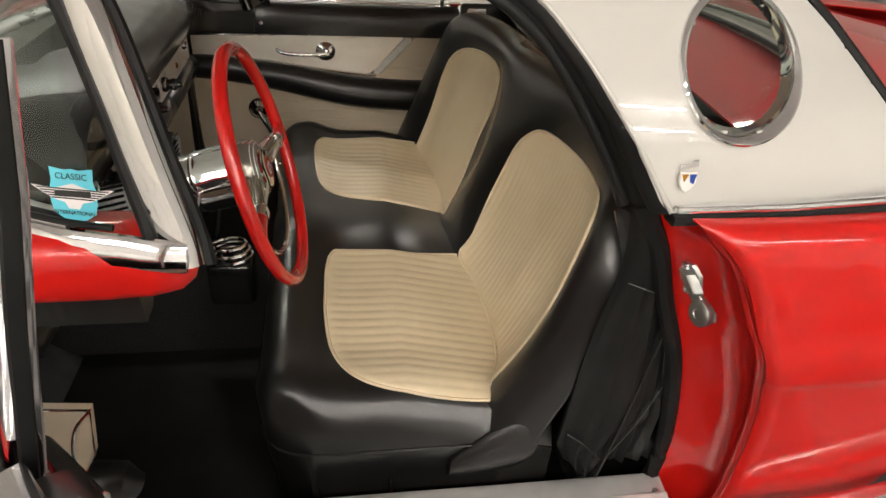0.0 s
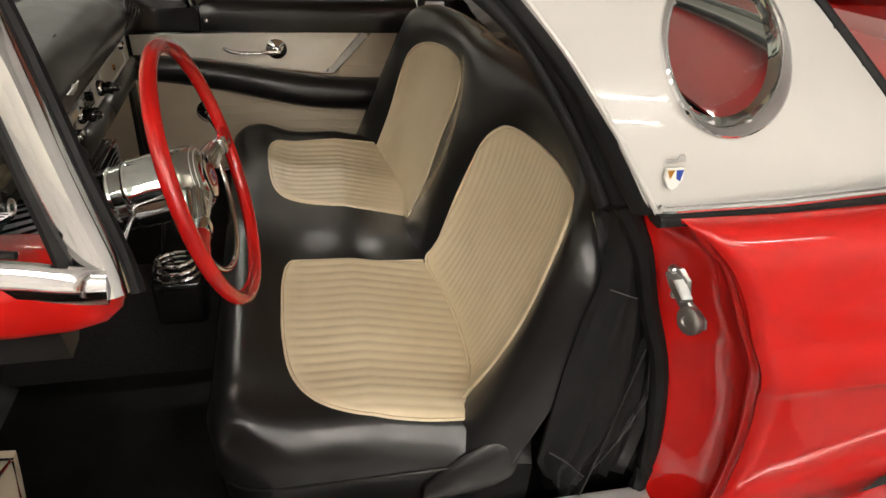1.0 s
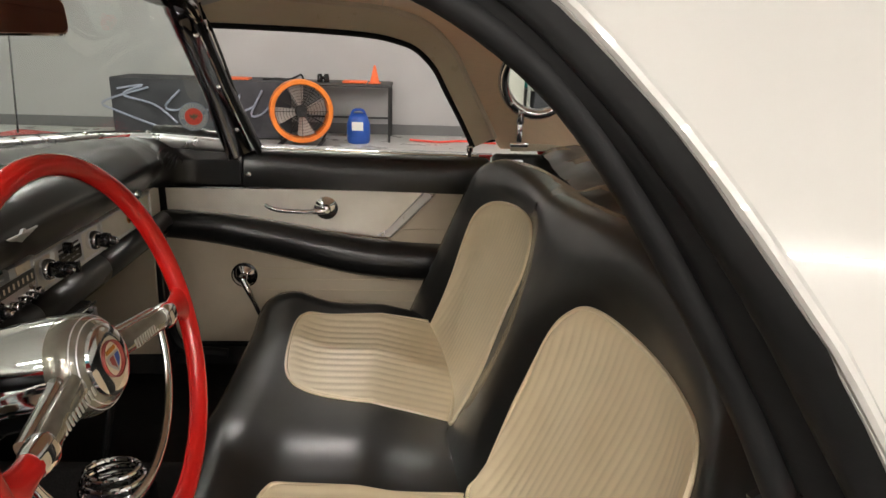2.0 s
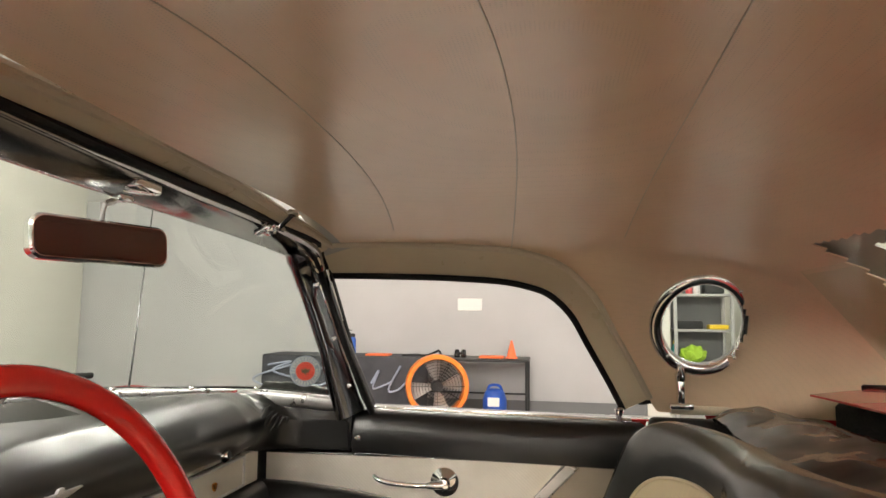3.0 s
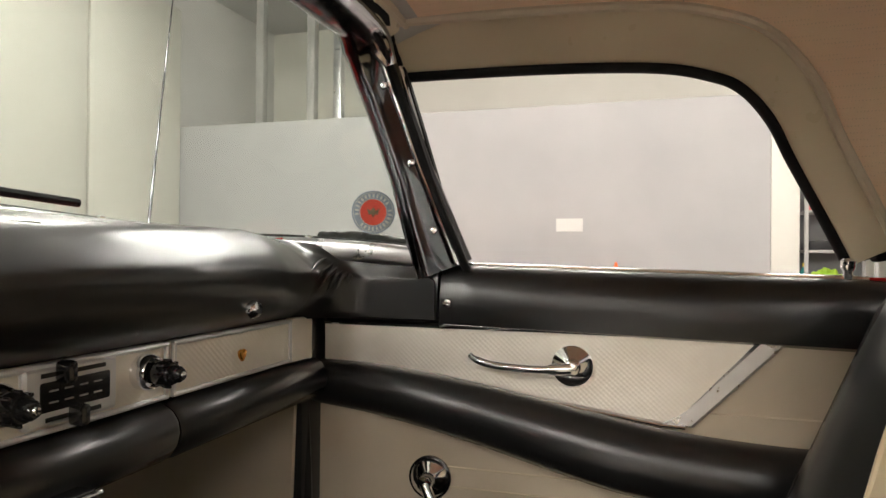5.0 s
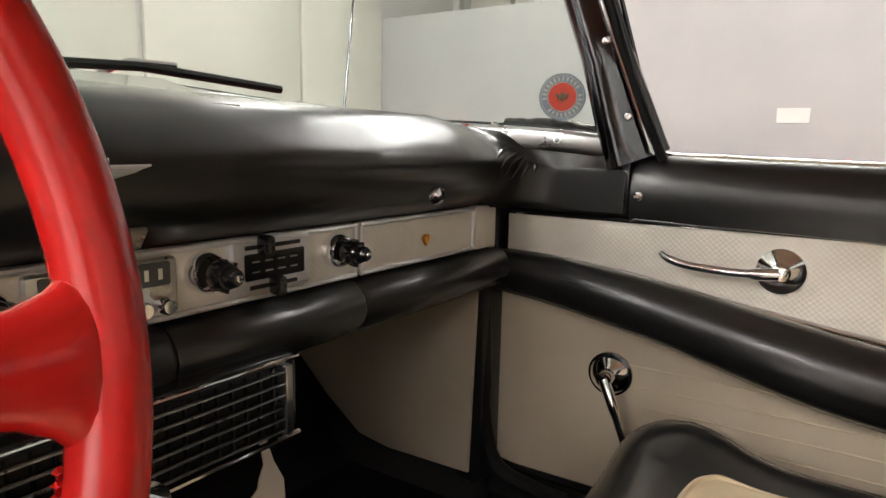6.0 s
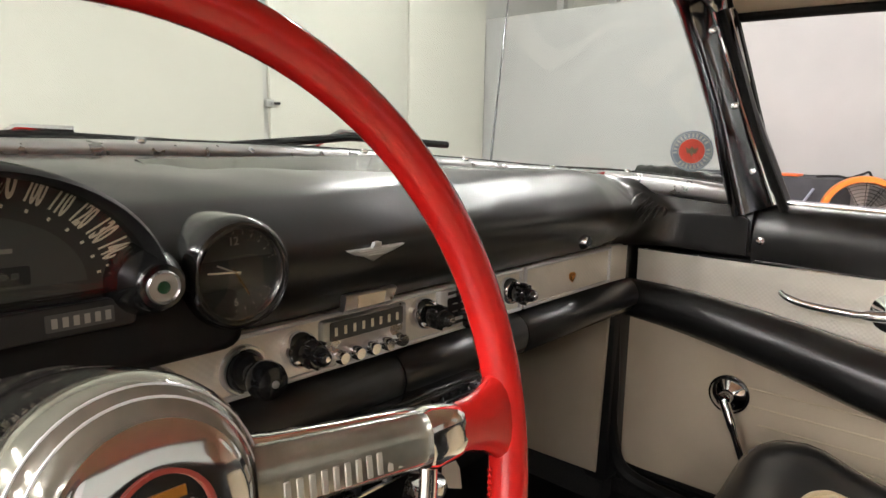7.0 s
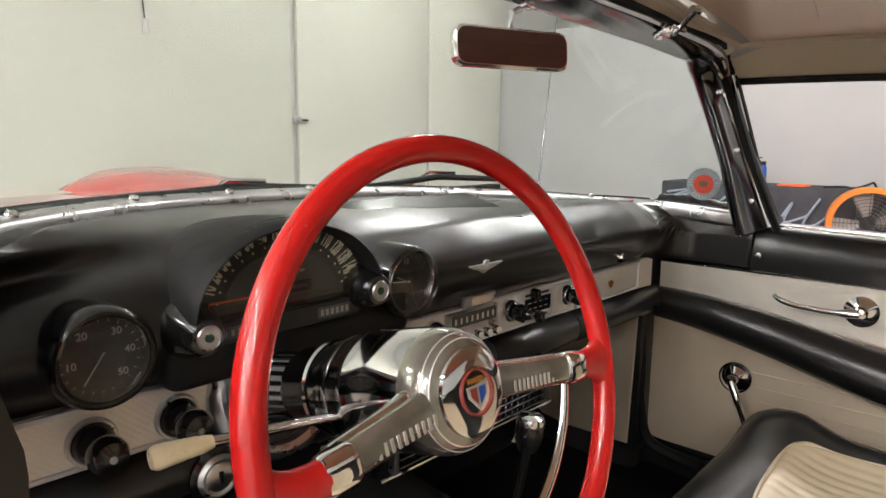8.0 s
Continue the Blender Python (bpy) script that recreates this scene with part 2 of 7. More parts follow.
PINK = mat("red_liquid_plastic", (0.75, 0.1, 0.1), 0.3)
PALE = mat("pale_plastic", (0.7, 0.66, 0.66), 0.4)
LATCH = mat("worn_latch_steel", (0.34, 0.34, 0.33), 0.35, 0.9, build=worn((0.26, 0.26, 0.25), (0.42, 0.42, 0.41), 0.35, 250, 30, 0.15, 0.0005, 0.12))
MAT = mat("worn_rubber_mat", (0.03, 0.03, 0.03), 0.6, build=worn((0.018, 0.018, 0.018), (0.04, 0.04, 0.039), 0.6, 260, 7, 0.4, 0.001, 0.15))
TYRE = mat("tyre_rubber", (0.02, 0.02, 0.02), 0.75)


# ---- building blocks ----
def put_mesh(name, bm, material, sharp=40):
    me = bpy.data.meshes.new(name)
    bmesh.ops.recalc_face_normals(bm, faces=bm.faces)
    for f in bm.faces:
        f.smooth = True
    bm.to_mesh(me)
    bm.free()
    me.set_sharp_from_angle(angle=radians(sharp))
    if isinstance(material, (list, tuple)):
        for m in material:
            me.materials.append(m)
    else:
        me.materials.append(material)
    return new(name, me)


def base_of(ob):
    """Where an object stands in the world."""
    if ob.parent is None:
        return ob.matrix_basis.copy()
    return base_of(ob.parent) @ ob.matrix_parent_inverse @ ob.matrix_basis


def part(name, bm, material, parent, label="", sharp=40):
    """One mesh under a thing or under a part; the mesh is given in world metres."""
    ob = put_mesh(name, bm, material, sharp)
    ob.parent = parent
    ob.matrix_parent_inverse = base_of(parent).inverted()
    return tagged(ob, label)


def solo(name, bm, material, label, category, kind="", group="", sharp=40):
    return tagged(put_mesh(name, bm, material, sharp), label, category, group, kind)


def thing(name, label, category, at=(0, 0, 0), group=""):
    ob = new(name)
    ob.empty_display_size = 0.1
    ob.location = at
    return tagged(ob, label, category, group)


def merge(*bms):
    out = bmesh.new()
    for b in bms:
        me = bpy.data.meshes.new("tmp")
        b.to_mesh(me)
        b.free()
        out.from_mesh(me)
        bpy.data.meshes.remove(me)
    return out


def box(c, size, bevel=0.0, seg=2, m=None):
    bm = bmesh.new()
    bmesh.ops.create_cube(bm, size=1)
    bmesh.ops.scale(bm, vec=size, verts=bm.verts)
    if bevel:
        bmesh.ops.bevel(bm, geom=bm.edges[:], offset=min(bevel, min(size) * 0.49), segments=seg, affect="EDGES", profile=0.5)
    if m is not None:
        bmesh.ops.transform(bm, matrix=m, verts=bm.verts)
    bmesh.ops.translate(bm, vec=c, verts=bm.verts)
    return bm


def loft(rings, closed=True, cap=False, wrap=False):
    bm = bmesh.new()
    vs = [[bm.verts.new(p) for p in r] for r in rings]
    n = len(rings[0])
    last = len(vs) if wrap else len(vs) - 1
    for i in range(last):
        a, b = vs[i], vs[(i + 1) % len(vs)]
        for j in range(n if closed else n - 1):
            k = (j + 1) % n
            bm.faces.new((a[j], a[k], b[k], b[j]))
    if cap and not wrap:
        bm.faces.new(vs[0])
        bm.faces.new(list(reversed(vs[-1])))
    return bm


def thick(bm, d):
    """Give a sheet a thickness d."""
    bmesh.ops.recalc_face_normals(bm, faces=bm.faces)
    bmesh.ops.solidify(bm, geom=bm.faces[:], thickness=d)
    return bm


def lathe(profile, m, n=32):
    """Turn (radius, height) points round the local z axis of m."""
    rings = []
    for r, h in profile:
        rings.append([m @ Vector((max(r, 1e-5) * math.cos(2 * math.pi * i / n), max(r, 1e-5) * math.sin(2 * math.pi * i / n), h)) for i in range(n)])
    bm = loft(rings)
    bmesh.ops.remove_doubles(bm, verts=bm.verts, dist=5e-5)
    return bm


def axis(at, direction, roll=0):
    """A frame at a point whose z runs along direction."""
    q = Vector(direction).to_track_quat("Z", "Y").to_matrix().to_4x4()
    return Matrix.Translation(at) @ q @ Matrix.Rotation(roll, 4, "Z")


def spline(pts, n=8, closed=False):
    """A smooth curve through the points."""
    p = [Vector(a) for a in pts]
    out = []
    m = len(p)
    last = m if closed else m - 1
    for i in range(last):
        if closed:
            a, b, c, d = p[i - 1], p[i], p[(i + 1) % m], p[(i + 2) % m]
        else:
            a, b, c, d = p[max(i - 1, 0)], p[i], p[i + 1], p[min(i + 2, m - 1)]
        for k in range(n):
            t = k / n
            out.append(0.5 * ((2 * b) + (c - a) * t + (2 * a - 5 * b + 4 * c - d) * t * t + (3 * b - a - 3 * c + d) * t ** 3))
    if not closed:
        out.append(p[-1].copy())
    return out


def sweep(pts, section, closed=False, up=(0, 0, 1), cap=True):
    """Carry a flat section of (side, up) points along a path."""
    pts = [Vector(p) for p in pts]
    rings = []
    for i, p in enumerate(pts):
        if closed:
            d = pts[(i + 1) % len(pts)] - pts[i - 1]
        else:
            d = pts[min(i + 1, len(pts) - 1)] - pts[max(i - 1, 0)]
        d.normalize()
        u = Vector(up) - d * d.dot(Vector(up))
        if u.length < 1e-4:
            u = Vector((1, 0, 0)) - d * d.x
        u.normalize()
        s = d.cross(u)
        sec = section[i] if isinstance(section[0][0], (list, tuple)) else section
        rings.append([p + s * a + u * b for a, b in sec])
    return loft(rings, True, cap and not closed, closed)


def ring_section(r, n=10, squash=1.0):
    return [(r * math.cos(2 * math.pi * i / n), r * squash * math.sin(2 * math.pi * i / n)) for i in range(n)]


def tube(pts, r, n=10, closed=False, up=(0, 0, 1), squash=1.0):
    if isinstance(r, (list, tuple)):
        return sweep(pts, [ring_section(q, n, squash) for q in r], closed, up)
    return sweep(pts, ring_section(r, n, squash), closed, up)


def plate(outline, place, depth, bevel=0.0):
    """A flat outline (a, b) set in space by place(a, b, h) and raised to depth, with a bevelled face."""
    n = len(outline)
    if bevel:
        c = [sum(p[k] for p in outline) / n for k in (0, 1)]
        inset = []
        for i in range(n):
            a, b, d = Vector(outline[i - 1]), Vector(outline[i]), Vector(outline[(i + 1) % n])
            t = (d - a).normalized()
            nrm = Vector((-t.y, t.x))
            if nrm.dot(Vector(c) - b) < 0:
                nrm = -nrm
            inset.append(tuple(b + nrm * bevel))
        rings = [[place(a, b, 0) for a, b in outline], [place(a, b, depth - bevel) for a, b in outline], [place(a, b, depth) for a, b in inset]]
    else:
        rings = [[place(a, b, 0) for a, b in outline], [place(a, b, depth) for a, b in outline]]
    return loft(rings, True, True)


def rounded(w, h, r, n=5, c=(0, 0)):
    """A rounded rectangle's outline."""
    out = []
    for cx, cy, a0 in ((w / 2 - r, h / 2 - r, 0), (-w / 2 + r, h / 2 - r, 90), (-w / 2 + r, -h / 2 + r, 180), (w / 2 - r, -h / 2 + r, 270)):
        for i in range(n + 1):
            a = radians(a0 + 90 * i / n)
            out.append((c[0] + cx + r * math.cos(a), c[1] + cy + r * math.sin(a)))
    return out


def arc(c, rx, ry, a0, a1, n):
    return [(c[0] + rx * math.cos(radians(a0 + (a1 - a0) * i / n)), c[1] + ry * math.sin(radians(a0 + (a1 - a0) * i / n))) for i in range(n + 1)]


def lerp(x, table):
    """Piecewise linear look-up, eased at the knots."""
    if x <= table[0][0]:
        return table[0][1]
    for (a, p), (b, q) in zip(table, table[1:]):
        if x <= b:
            return p + (q - p) * (x - a) / (b - a)
    return table[-1][1]


def glide(x, table):
    """Smooth look-up through the knots of a table."""
    if x <= table[0][0]:
        return table[0][1]
    if x >= table[-1][0]:
        return table[-1][1]
    for i in range(len(table) - 1):
        (a, p), (b, q) = table[i], table[i + 1]
        if x <= b:
            m0 = (q - table[i - 1][1]) / (b - table[i - 1][0]) if i else (q - p) / (b - a)
            m1 = (table[i + 2][1] - p) / (table[i + 2][0] - a) if i + 2 < len(table) else (q - p) / (b - a)
            t, w = (x - a) / (b - a), b - a
            return p * (2 * t ** 3 - 3 * t * t + 1) + m0 * w * (t ** 3 - 2 * t * t + t) + q * (3 * t * t - 2 * t ** 3) + m1 * w * (t ** 3 - t * t)


def words(text, size, m, material, parent, name, depth=0.0004, bold=0.0):
    cu = bpy.data.curves.new(name, "FONT")
    cu.offset = bold
    cu.body, cu.size, cu.extrude, cu.align_x, cu.align_y = text, size, depth, "CENTER", "CENTER"
    tmp = bpy.data.objects.new(name, cu)
    scene.collection.objects.link(tmp)
    me = bpy.data.meshes.new_from_object(tmp.evaluated_get(bpy.context.evaluated_depsgraph_get()))
    bpy.data.objects.remove(tmp)
    me.transform(m)
    me.materials.append(material)
    ob = new(name, me)
    ob.parent = parent
    ob.matrix_parent_inverse = base_of(parent).inverted()
    return ob


def screw_head(at, direction, r, parent, material=None, name="screw"):
    m = axis(at, direction)
    bm = lathe([(0, -0.002), (r, -0.002), (r, r * 0.25), (r * 0.75, r * 0.55), (r * 0.35, r * 0.62), (r * 0.3, r * 0.35), (0, r * 0.3)], m, 14)
    return part(name, bm, material or CHROME, parent)


# ---- the hall ----
FAR_Y, FRONT_X, BACK_X, NEAR_Y, TOP_Z = 6.84, -5.65, 7.0, -11.0, 4.4


def structure(name, bm, material, label, category):
    return solo(name, bm, material, label, category, "structure")


structure("floor", box(((FRONT_X + BACK_X) / 2, -0.9, -0.05), (BACK_X - FRONT_X + 0.4, 20.8, 0.1)), CONCRETE, "grey polished concrete showroom floor", "floor")
structure("ceiling", box(((FRONT_X + BACK_X) / 2, -0.9, TOP_Z + 0.05), (BACK_X - FRONT_X + 0.4, 20.8, 0.1)), CEIL, "pale painted showroom ceiling", "ceiling")
wall_front = structure("wall_front", box((FRONT_X - 0.1, -0.9, TOP_Z / 2), (0.2, 20.4, TOP_Z)), WALL, "off-white wall behind the tall panel doors", "wall")
structure("wall_back", box((BACK_X + 0.1, -0.9, TOP_Z / 2), (0.2, 20.4, TOP_Z)), WALL, "off-white end wall of the showroom", "wall")
structure("wall_near", box(((FRONT_X + BACK_X) / 2, NEAR_Y - 0.1, TOP_Z / 2), (BACK_X - FRONT_X, 0.2, TOP_Z)), WALL, "off-white side wall of the showroom", "wall")
structure("wall_beyond", box(((FRONT_X + BACK_X) / 2, 9.2, TOP_Z / 2), (BACK_X - FRONT_X, 0.2, TOP_Z)), DOOR_PAINT, "beige wall beyond the partition", "wall")
PART_END, PART_TOP = 1.354, 2.48
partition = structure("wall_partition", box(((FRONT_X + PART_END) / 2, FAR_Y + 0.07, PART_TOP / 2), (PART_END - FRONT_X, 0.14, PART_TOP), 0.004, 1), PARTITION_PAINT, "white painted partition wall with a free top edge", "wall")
structure("trim_partition_end", box((PART_END + 0.127, FAR_Y + 0.06, 1.2), (0.25, 0.16, 2.4), 0.006, 2), DOOR_PAINT, "pale painted post closing the partition", "trim")
structure("baseboard", box(((FRONT_X + PART_END) / 2, FAR_Y - 0.006, 0.06), (PART_END - FRONT_X, 0.012, 0.12), 0.003, 1), TRIM_GREY, "grey vinyl baseboard along the partition", "baseboard")
for px in (-5.0, -4.2, -3.8):
    structure("trim_post", box((px, 7.75, TOP_Z / 2), (0.12, 0.12, TOP_Z), 0.01, 2), STEEL if px > -4 else GREY_METAL, "grey steel roof post beyond the partition", "trim")
# the tall panel doors on the front wall, parted by narrow gaps
DOORS = [(-6.1, -2.9), (-2.89, 0.22), (0.23, 3.335), (3.395, 5.352), (5.366, 6.83)]
for a, b in DOORS:
    bm = box((FRONT_X + 0.02, (a + b) / 2, 2.0), (0.06, b - a - 0.02, 4.0), 0.008, 2)
    part("door_panel", bm, DOOR_PAINT, wall_front)
# grey and black floor tiles beyond the tail of the car
tiles = structure("floor_tiles", box((5.0, 3.9, 0.003), (4.0, 4.8, 0.006)), TRIM_GREY, "black and grey chequered floor tiles", "floor")
tile_of = {}
for i in range(13):
    for j in range(16):
        tone = (i + j) % 2
        if tone not in tile_of:
            tile = tile_of[tone] = part("tile", box((0, 0, 0), (0.30, 0.30, 0.006), 0.002, 1), TILE_DARK if tone else TILE_GREY, tiles)
        else:
            tile = new("tile", tile_of[tone].data)
            tile.parent = tiles
        tile.matrix_basis = Matrix.Translation((3.05 + 0.305 * i, 1.55 + 0.305 * j, 0.009))
for tone, finish in ((0, TILE_GREY), (1, TILE_DARK)):
    field = merge(*[box((-1.83 + 0.305 * i, -5.16 + 0.305 * j, 0.009), (0.30, 0.30, 0.006)) for i in range(29) for j in range(22) if (i + j) % 2 == tone])
    tagged(part("tile_field", field, finish, tiles, "chequered tiles beside the car"), kind="stuff")
part("tile_bed", box((2.44, -1.96, 0.003), (8.9, 6.75, 0.006)), TRIM_GREY, tiles, "dark joints between the tiles")
# lock box by the gap and a hook with a pull cord
lock = thing("door_lock", "small steel lock box on the panel door", "lock", (FRONT_X + 0.05, 3.37, 1.22))
part("case", box((FRONT_X + 0.075, 3.37, 1.22), (0.05, 0.09, 0.07), 0.008, 2), STEEL, lock)
part("bolt", box((FRONT_X + 0.085, 3.45, 1.22), (0.03, 0.08, 0.025), 0.004, 2), DARK_METAL, lock)
cord = thing("pull_cord", "white pull cord with a plastic end on the door", "cord", (FRONT_X + 0.06, 1.83, 1.98))
part("line", tube([(FRONT_X + 0.06, 1.81, 2.6), (FRONT_X + 0.06, 1.81, 2.3), (FRONT_X + 0.06, 1.83, 2.03)], 0.005, 6), DARK_METAL, cord)
part("handle", box((FRONT_X + 0.07, 1.83, 1.98), (0.03, 0.06, 0.12), 0.012, 2), PALE, cord, "pale plastic end")
# paper notice on the partition
solo("wall_plate", box((-0.597, FAR_Y - 0.004, 1.187), (0.283, 0.008, 0.14), 0.002, 1), PAPER, "blank white plate on the partition wall", "plate")


def ceiling_light(at, length):
    t = thing("ceiling_light", "long white strip light hung under the ceiling", "ceiling light", at, "ceiling lights")
    x, y, z = at
    part("housing", box((x, y, z + 0.05), (length, 0.14, 0.06), 0.01, 2), PALE, t)
    part("diffuser", box((x, y, z), (length - 0.04, 0.08, 0.035), 0.015, 3), TUBE, t, "glowing white diffuser")
    for s in (-0.4, 0.4):
        part("hanger", tube([(x + s * length, y, z + 0.08), (x + s * length, y, TOP_Z)], 0.006, 6), STEEL, t)


# near rows and short front strip: unseen lamps added to brighten cabin and wall
for ly in (-9.4, -7.6, -5.8, -3.9, 4.2):
    for lx in ((-2.9, 0.2, 3.3) if ly < 0 else (-4.0, -0.9, 2.4)):
        ceiling_light((lx, ly, 3.9), 1.3 if lx < -3.5 else 2.4)

# ---- things by the partition ----
bench = thing("folding_table", "long folding table under a charcoal fitted cloth", "table", (-1.4, 6.5, 0))
TZ = 0.595
part("tabletop", box((-1.358, 6.5, TZ), (2.905, 0.56, 0.03), 0.006, 2), DARK_METAL, bench)
for lx in (-2.76, -1.35, 0.075):
    for ly in (6.25, 6.75):
        part("leg", tube([(lx, ly, 0), (lx, ly, TZ - 0.01)], 0.014, 8), DARK_METAL, bench)
part("crossbar", tube([(-1.3, 6.75, 0.2), (0.075, 6.75, 0.2)], 0.01, 8), DARK_METAL, bench)
cloth = thing("table_cloth", "charcoal cloth with a pale script logo over the table", "table cloth", (-1.95, 6.45, 0))
rings = []
for k in range(41):
    x = -2.83 + 1.87 * k / 40
    w = 0.006 * math.sin(k * 0.9) + 0.004 * math.sin(k * 2.3)
    rings.append([(x, 6.79, TZ - 0.05), (x, 6.79, TZ + 0.018), (x, 6.25, TZ + 0.018), (x, 6.22, TZ + 0.01), (x, 6.215 + w * 0.4, TZ - 0.2), (x, 6.21 + w, 0.02)])
part("drape", thick(loft(rings, False), 0.004), CLOTH, cloth)
SCRIPT = [[(-2.6, .50), (-2.35, .54), (-2.55, .44), (-2.25, .34), (-2.05, .16)], [(-2.3, .52), (-2.75, .36), (-2.6, .26), (-2.25, .12)], [(-2.0, .50), (-2.15, .33), (-2.05, .29), (-1.9, .36)],
          [(-1.85, .34), (-1.75, .30), (-1.62, .36), (-1.7, .42), (-1.72, .30), (-1.55, .33)], [(-1.5, .33), (-1.42, .47), (-1.48, .28), (-1.35, .32), (-1.28, .36)], [(-1.2, .52), (-1.32, .27), (-1.22, .27), (-1.1, .4)]]
for s in SCRIPT:
    part("script_stroke", tube([(p.x * 1.07 + 0.03, 6.198, p.z) for p in spline([(a, 0, b) for a, b in s], 6)], 0.012, 6), STICKER_GREY, cloth, "pale grey printed stroke")

fan = thing("drum_fan", "orange drum fan standing on the floor", "fan", (-0.82, 5.98, 0))
FC = Vector((-0.82, 5.98, 0.345))
FM = axis(FC, (0.25, -1, 0.05))
part("drum", lathe([(0.275, -0.13), (0.31, -0.135), (0.32, -0.12), (0.312, 0), (0.32, 0.12), (0.31, 0.14), (0.272, 0.138), (0.265, 0.11), (0.265, -0.1), (0.275, -0.13)], FM, 40), ORANGE, fan)
for hz in (-0.115, 0.125):
    for k in range(9):
        r = 0.035 + 0.03 * k
        part("guard_ring", tube([FM @ Vector((r * math.cos(a), r * math.sin(a), hz)) for a in [2 * math.pi * i / 28 for i in range(28)]], 0.0022, 5, True, FM.to_3x3() @ Vector((0, 0, 1))), DARK_METAL, fan)
    for k in range(6):
        a = k * math.pi / 6
        part("guard_spoke", tube([FM @ Vector((s * 0.28 * math.cos(a), s * 0.28 * math.sin(a), hz)) for s in (-1, 0, 1)], 0.003, 5), DARK_METAL, fan)
for k in range(4):
    a = k * math.pi / 2 + 0.2
    r3 = FM.to_3x3()
    bm = loft([[FM @ Vector((r * math.cos(a + d * (1 - r)), r * math.sin(a + d * (1 - r)), h * 0.09 * (1 - r))) for d, h in ((-0.45, -0.5), (-0.15, -0.2), (0.15, 0.2), (0.45, 0.5))] for r in (0.05, 0.12, 0.2, 0.26)], False)
    part("blade", thick(bm, 0.003), GREY_METAL, fan, "grey metal blade")
part("motor", lathe([(0, 0.1), (0.05, 0.1), (0.06, 0.08), (0.06, -0.1), (0, -0.11)], FM, 20), DARK_METAL, fan)
for s in (-1, 1):
    part("foot_rail", tube([(-0.82 + s * 0.2, 5.78, 0.02), (-0.82 + s * 0.2, 6.18, 0.02)], 0.02, 8), DARK_METAL, fan)
    part("strut", tube([(-0.82 + s * 0.2, 5.98, 0.02), (-0.82 + s * 0.29, 5.98, 0.2), (-0.82 + s * 0.32, 5.98, 0.345)], 0.012, 8), DARK_METAL, fan)

can = thing("water_jug", "blue plastic water jug on the floor", "water jug", (-0.25, 6.2, 0))
part("body", lathe([(0, 0), (0.11, 0), (0.125, 0.03), (0.125, 0.2), (0.10, 0.28), (0.06, 0.31), (0, 0.31)], Matrix.Translation((-0.25, 6.2, 0)), 20), BLUE_PLASTIC, can)
part("carry_handle", tube(spline([(-0.33, 6.2, 0.26), (-0.30, 6.2, 0.34), (-0.20, 6.2, 0.34), (-0.17, 6.2, 0.26)], 6), 0.014, 8), BLUE_PLASTIC, can)
part("product_label", box((-0.25, 6.07, 0.19), (0.12, 0.01, 0.09), 0.003, 1), PAPER, can, "white paper label")

TT = TZ + 0.016
cone = thing("traffic_cone", "small orange traffic cone on the table", "traffic cone", (-0.09, 6.41, TT))
part("base_plate", box((-0.09, 6.41, TT + 0.006), (0.13, 0.13, 0.012), 0.004, 2), CONE_MAT, cone)
part("cone_body", lathe([(0.055, 0.01), (0.05, 0.02), (0.012, 0.185), (0.006, 0.19), (0, 0.19)], Matrix.Translation((-0.09, 6.41, TT)), 24), CONE_MAT, cone)
bottle = thing("drink_bottle", "dark blue drink bottle with a carrying loop", "bottle", (-1.86, 6.41, TT))
part("flask", lathe([(0, 0), (0.04, 0), (0.042, 0.01), (0.042, 0.17), (0.028, 0.2), (0, 0.2)], Matrix.Translation((-1.86, 6.41, TT)), 20), BLUE_PLASTIC, bottle)
part("cap", lathe([(0, 0.2), (0.03, 0.2), (0.03, 0.235), (0, 0.24)], Matrix.Translation((-1.86, 6.41, TT)), 16), INK, bottle)
part("loop", tube(spline([(-1.88, 6.41, TT + 0.235), (-1.91, 6.41, TT + 0.27), (-1.87, 6.41, TT + 0.275)], 5), 0.006, 6), INK, bottle)
camera_thing = thing("binoculars", "black binoculars standing on the table", "binoculars", (-0.643, 6.41, TT))
for s in (-0.035, 0.035):
    part("barrel", lathe([(0, 0), (0.03, 0), (0.032, 0.02), (0.026, 0.07), (0.02, 0.085), (0, 0.085)], Matrix.Translation((-0.643 + s, 6.41, TT)), 16), PLASTIC, camera_thing)
part("bridge", box((-0.643, 6.41, TT + 0.045), (0.05, 0.02, 0.03), 0.005, 2), PLASTIC, camera_thing)
for sx, col, nm in ((-1.55, CONE_MAT, "folded_vest"), (-0.3, CONE_MAT, "folded_flag")):
    t = solo(nm, box((sx, 6.4, TT + 0.012), (0.26, 0.2, 0.024), 0.01, 3), col, "orange-red folded cloth lying on the table", "cloth")
strap = solo("cable_bundle", tube(spline([(-1.28, 6.36, TT + 0.012), (-1.12, 6.41, TT + 0.02), (-1.02, 6.34, TT + 0.012), (-0.92, 6.4, TT + 0.05), (-0.87, 6.36, TT + 0.07), (-0.85, 6.41, TT + 0.012)], 8), 0.011, 8), INK, "dark coiled cable on the table", "cable")
hose = solo("floor_cable", tube(spline([(0.3, 6.4, 0.012), (0.62, 6.3, 0.012), (0.88, 6.4, 0.012), (1.25, 6.3, 0.012)], 8), 0.012, 8), STICKER_RED, "red cable lying on the floor by the wall", "cable")

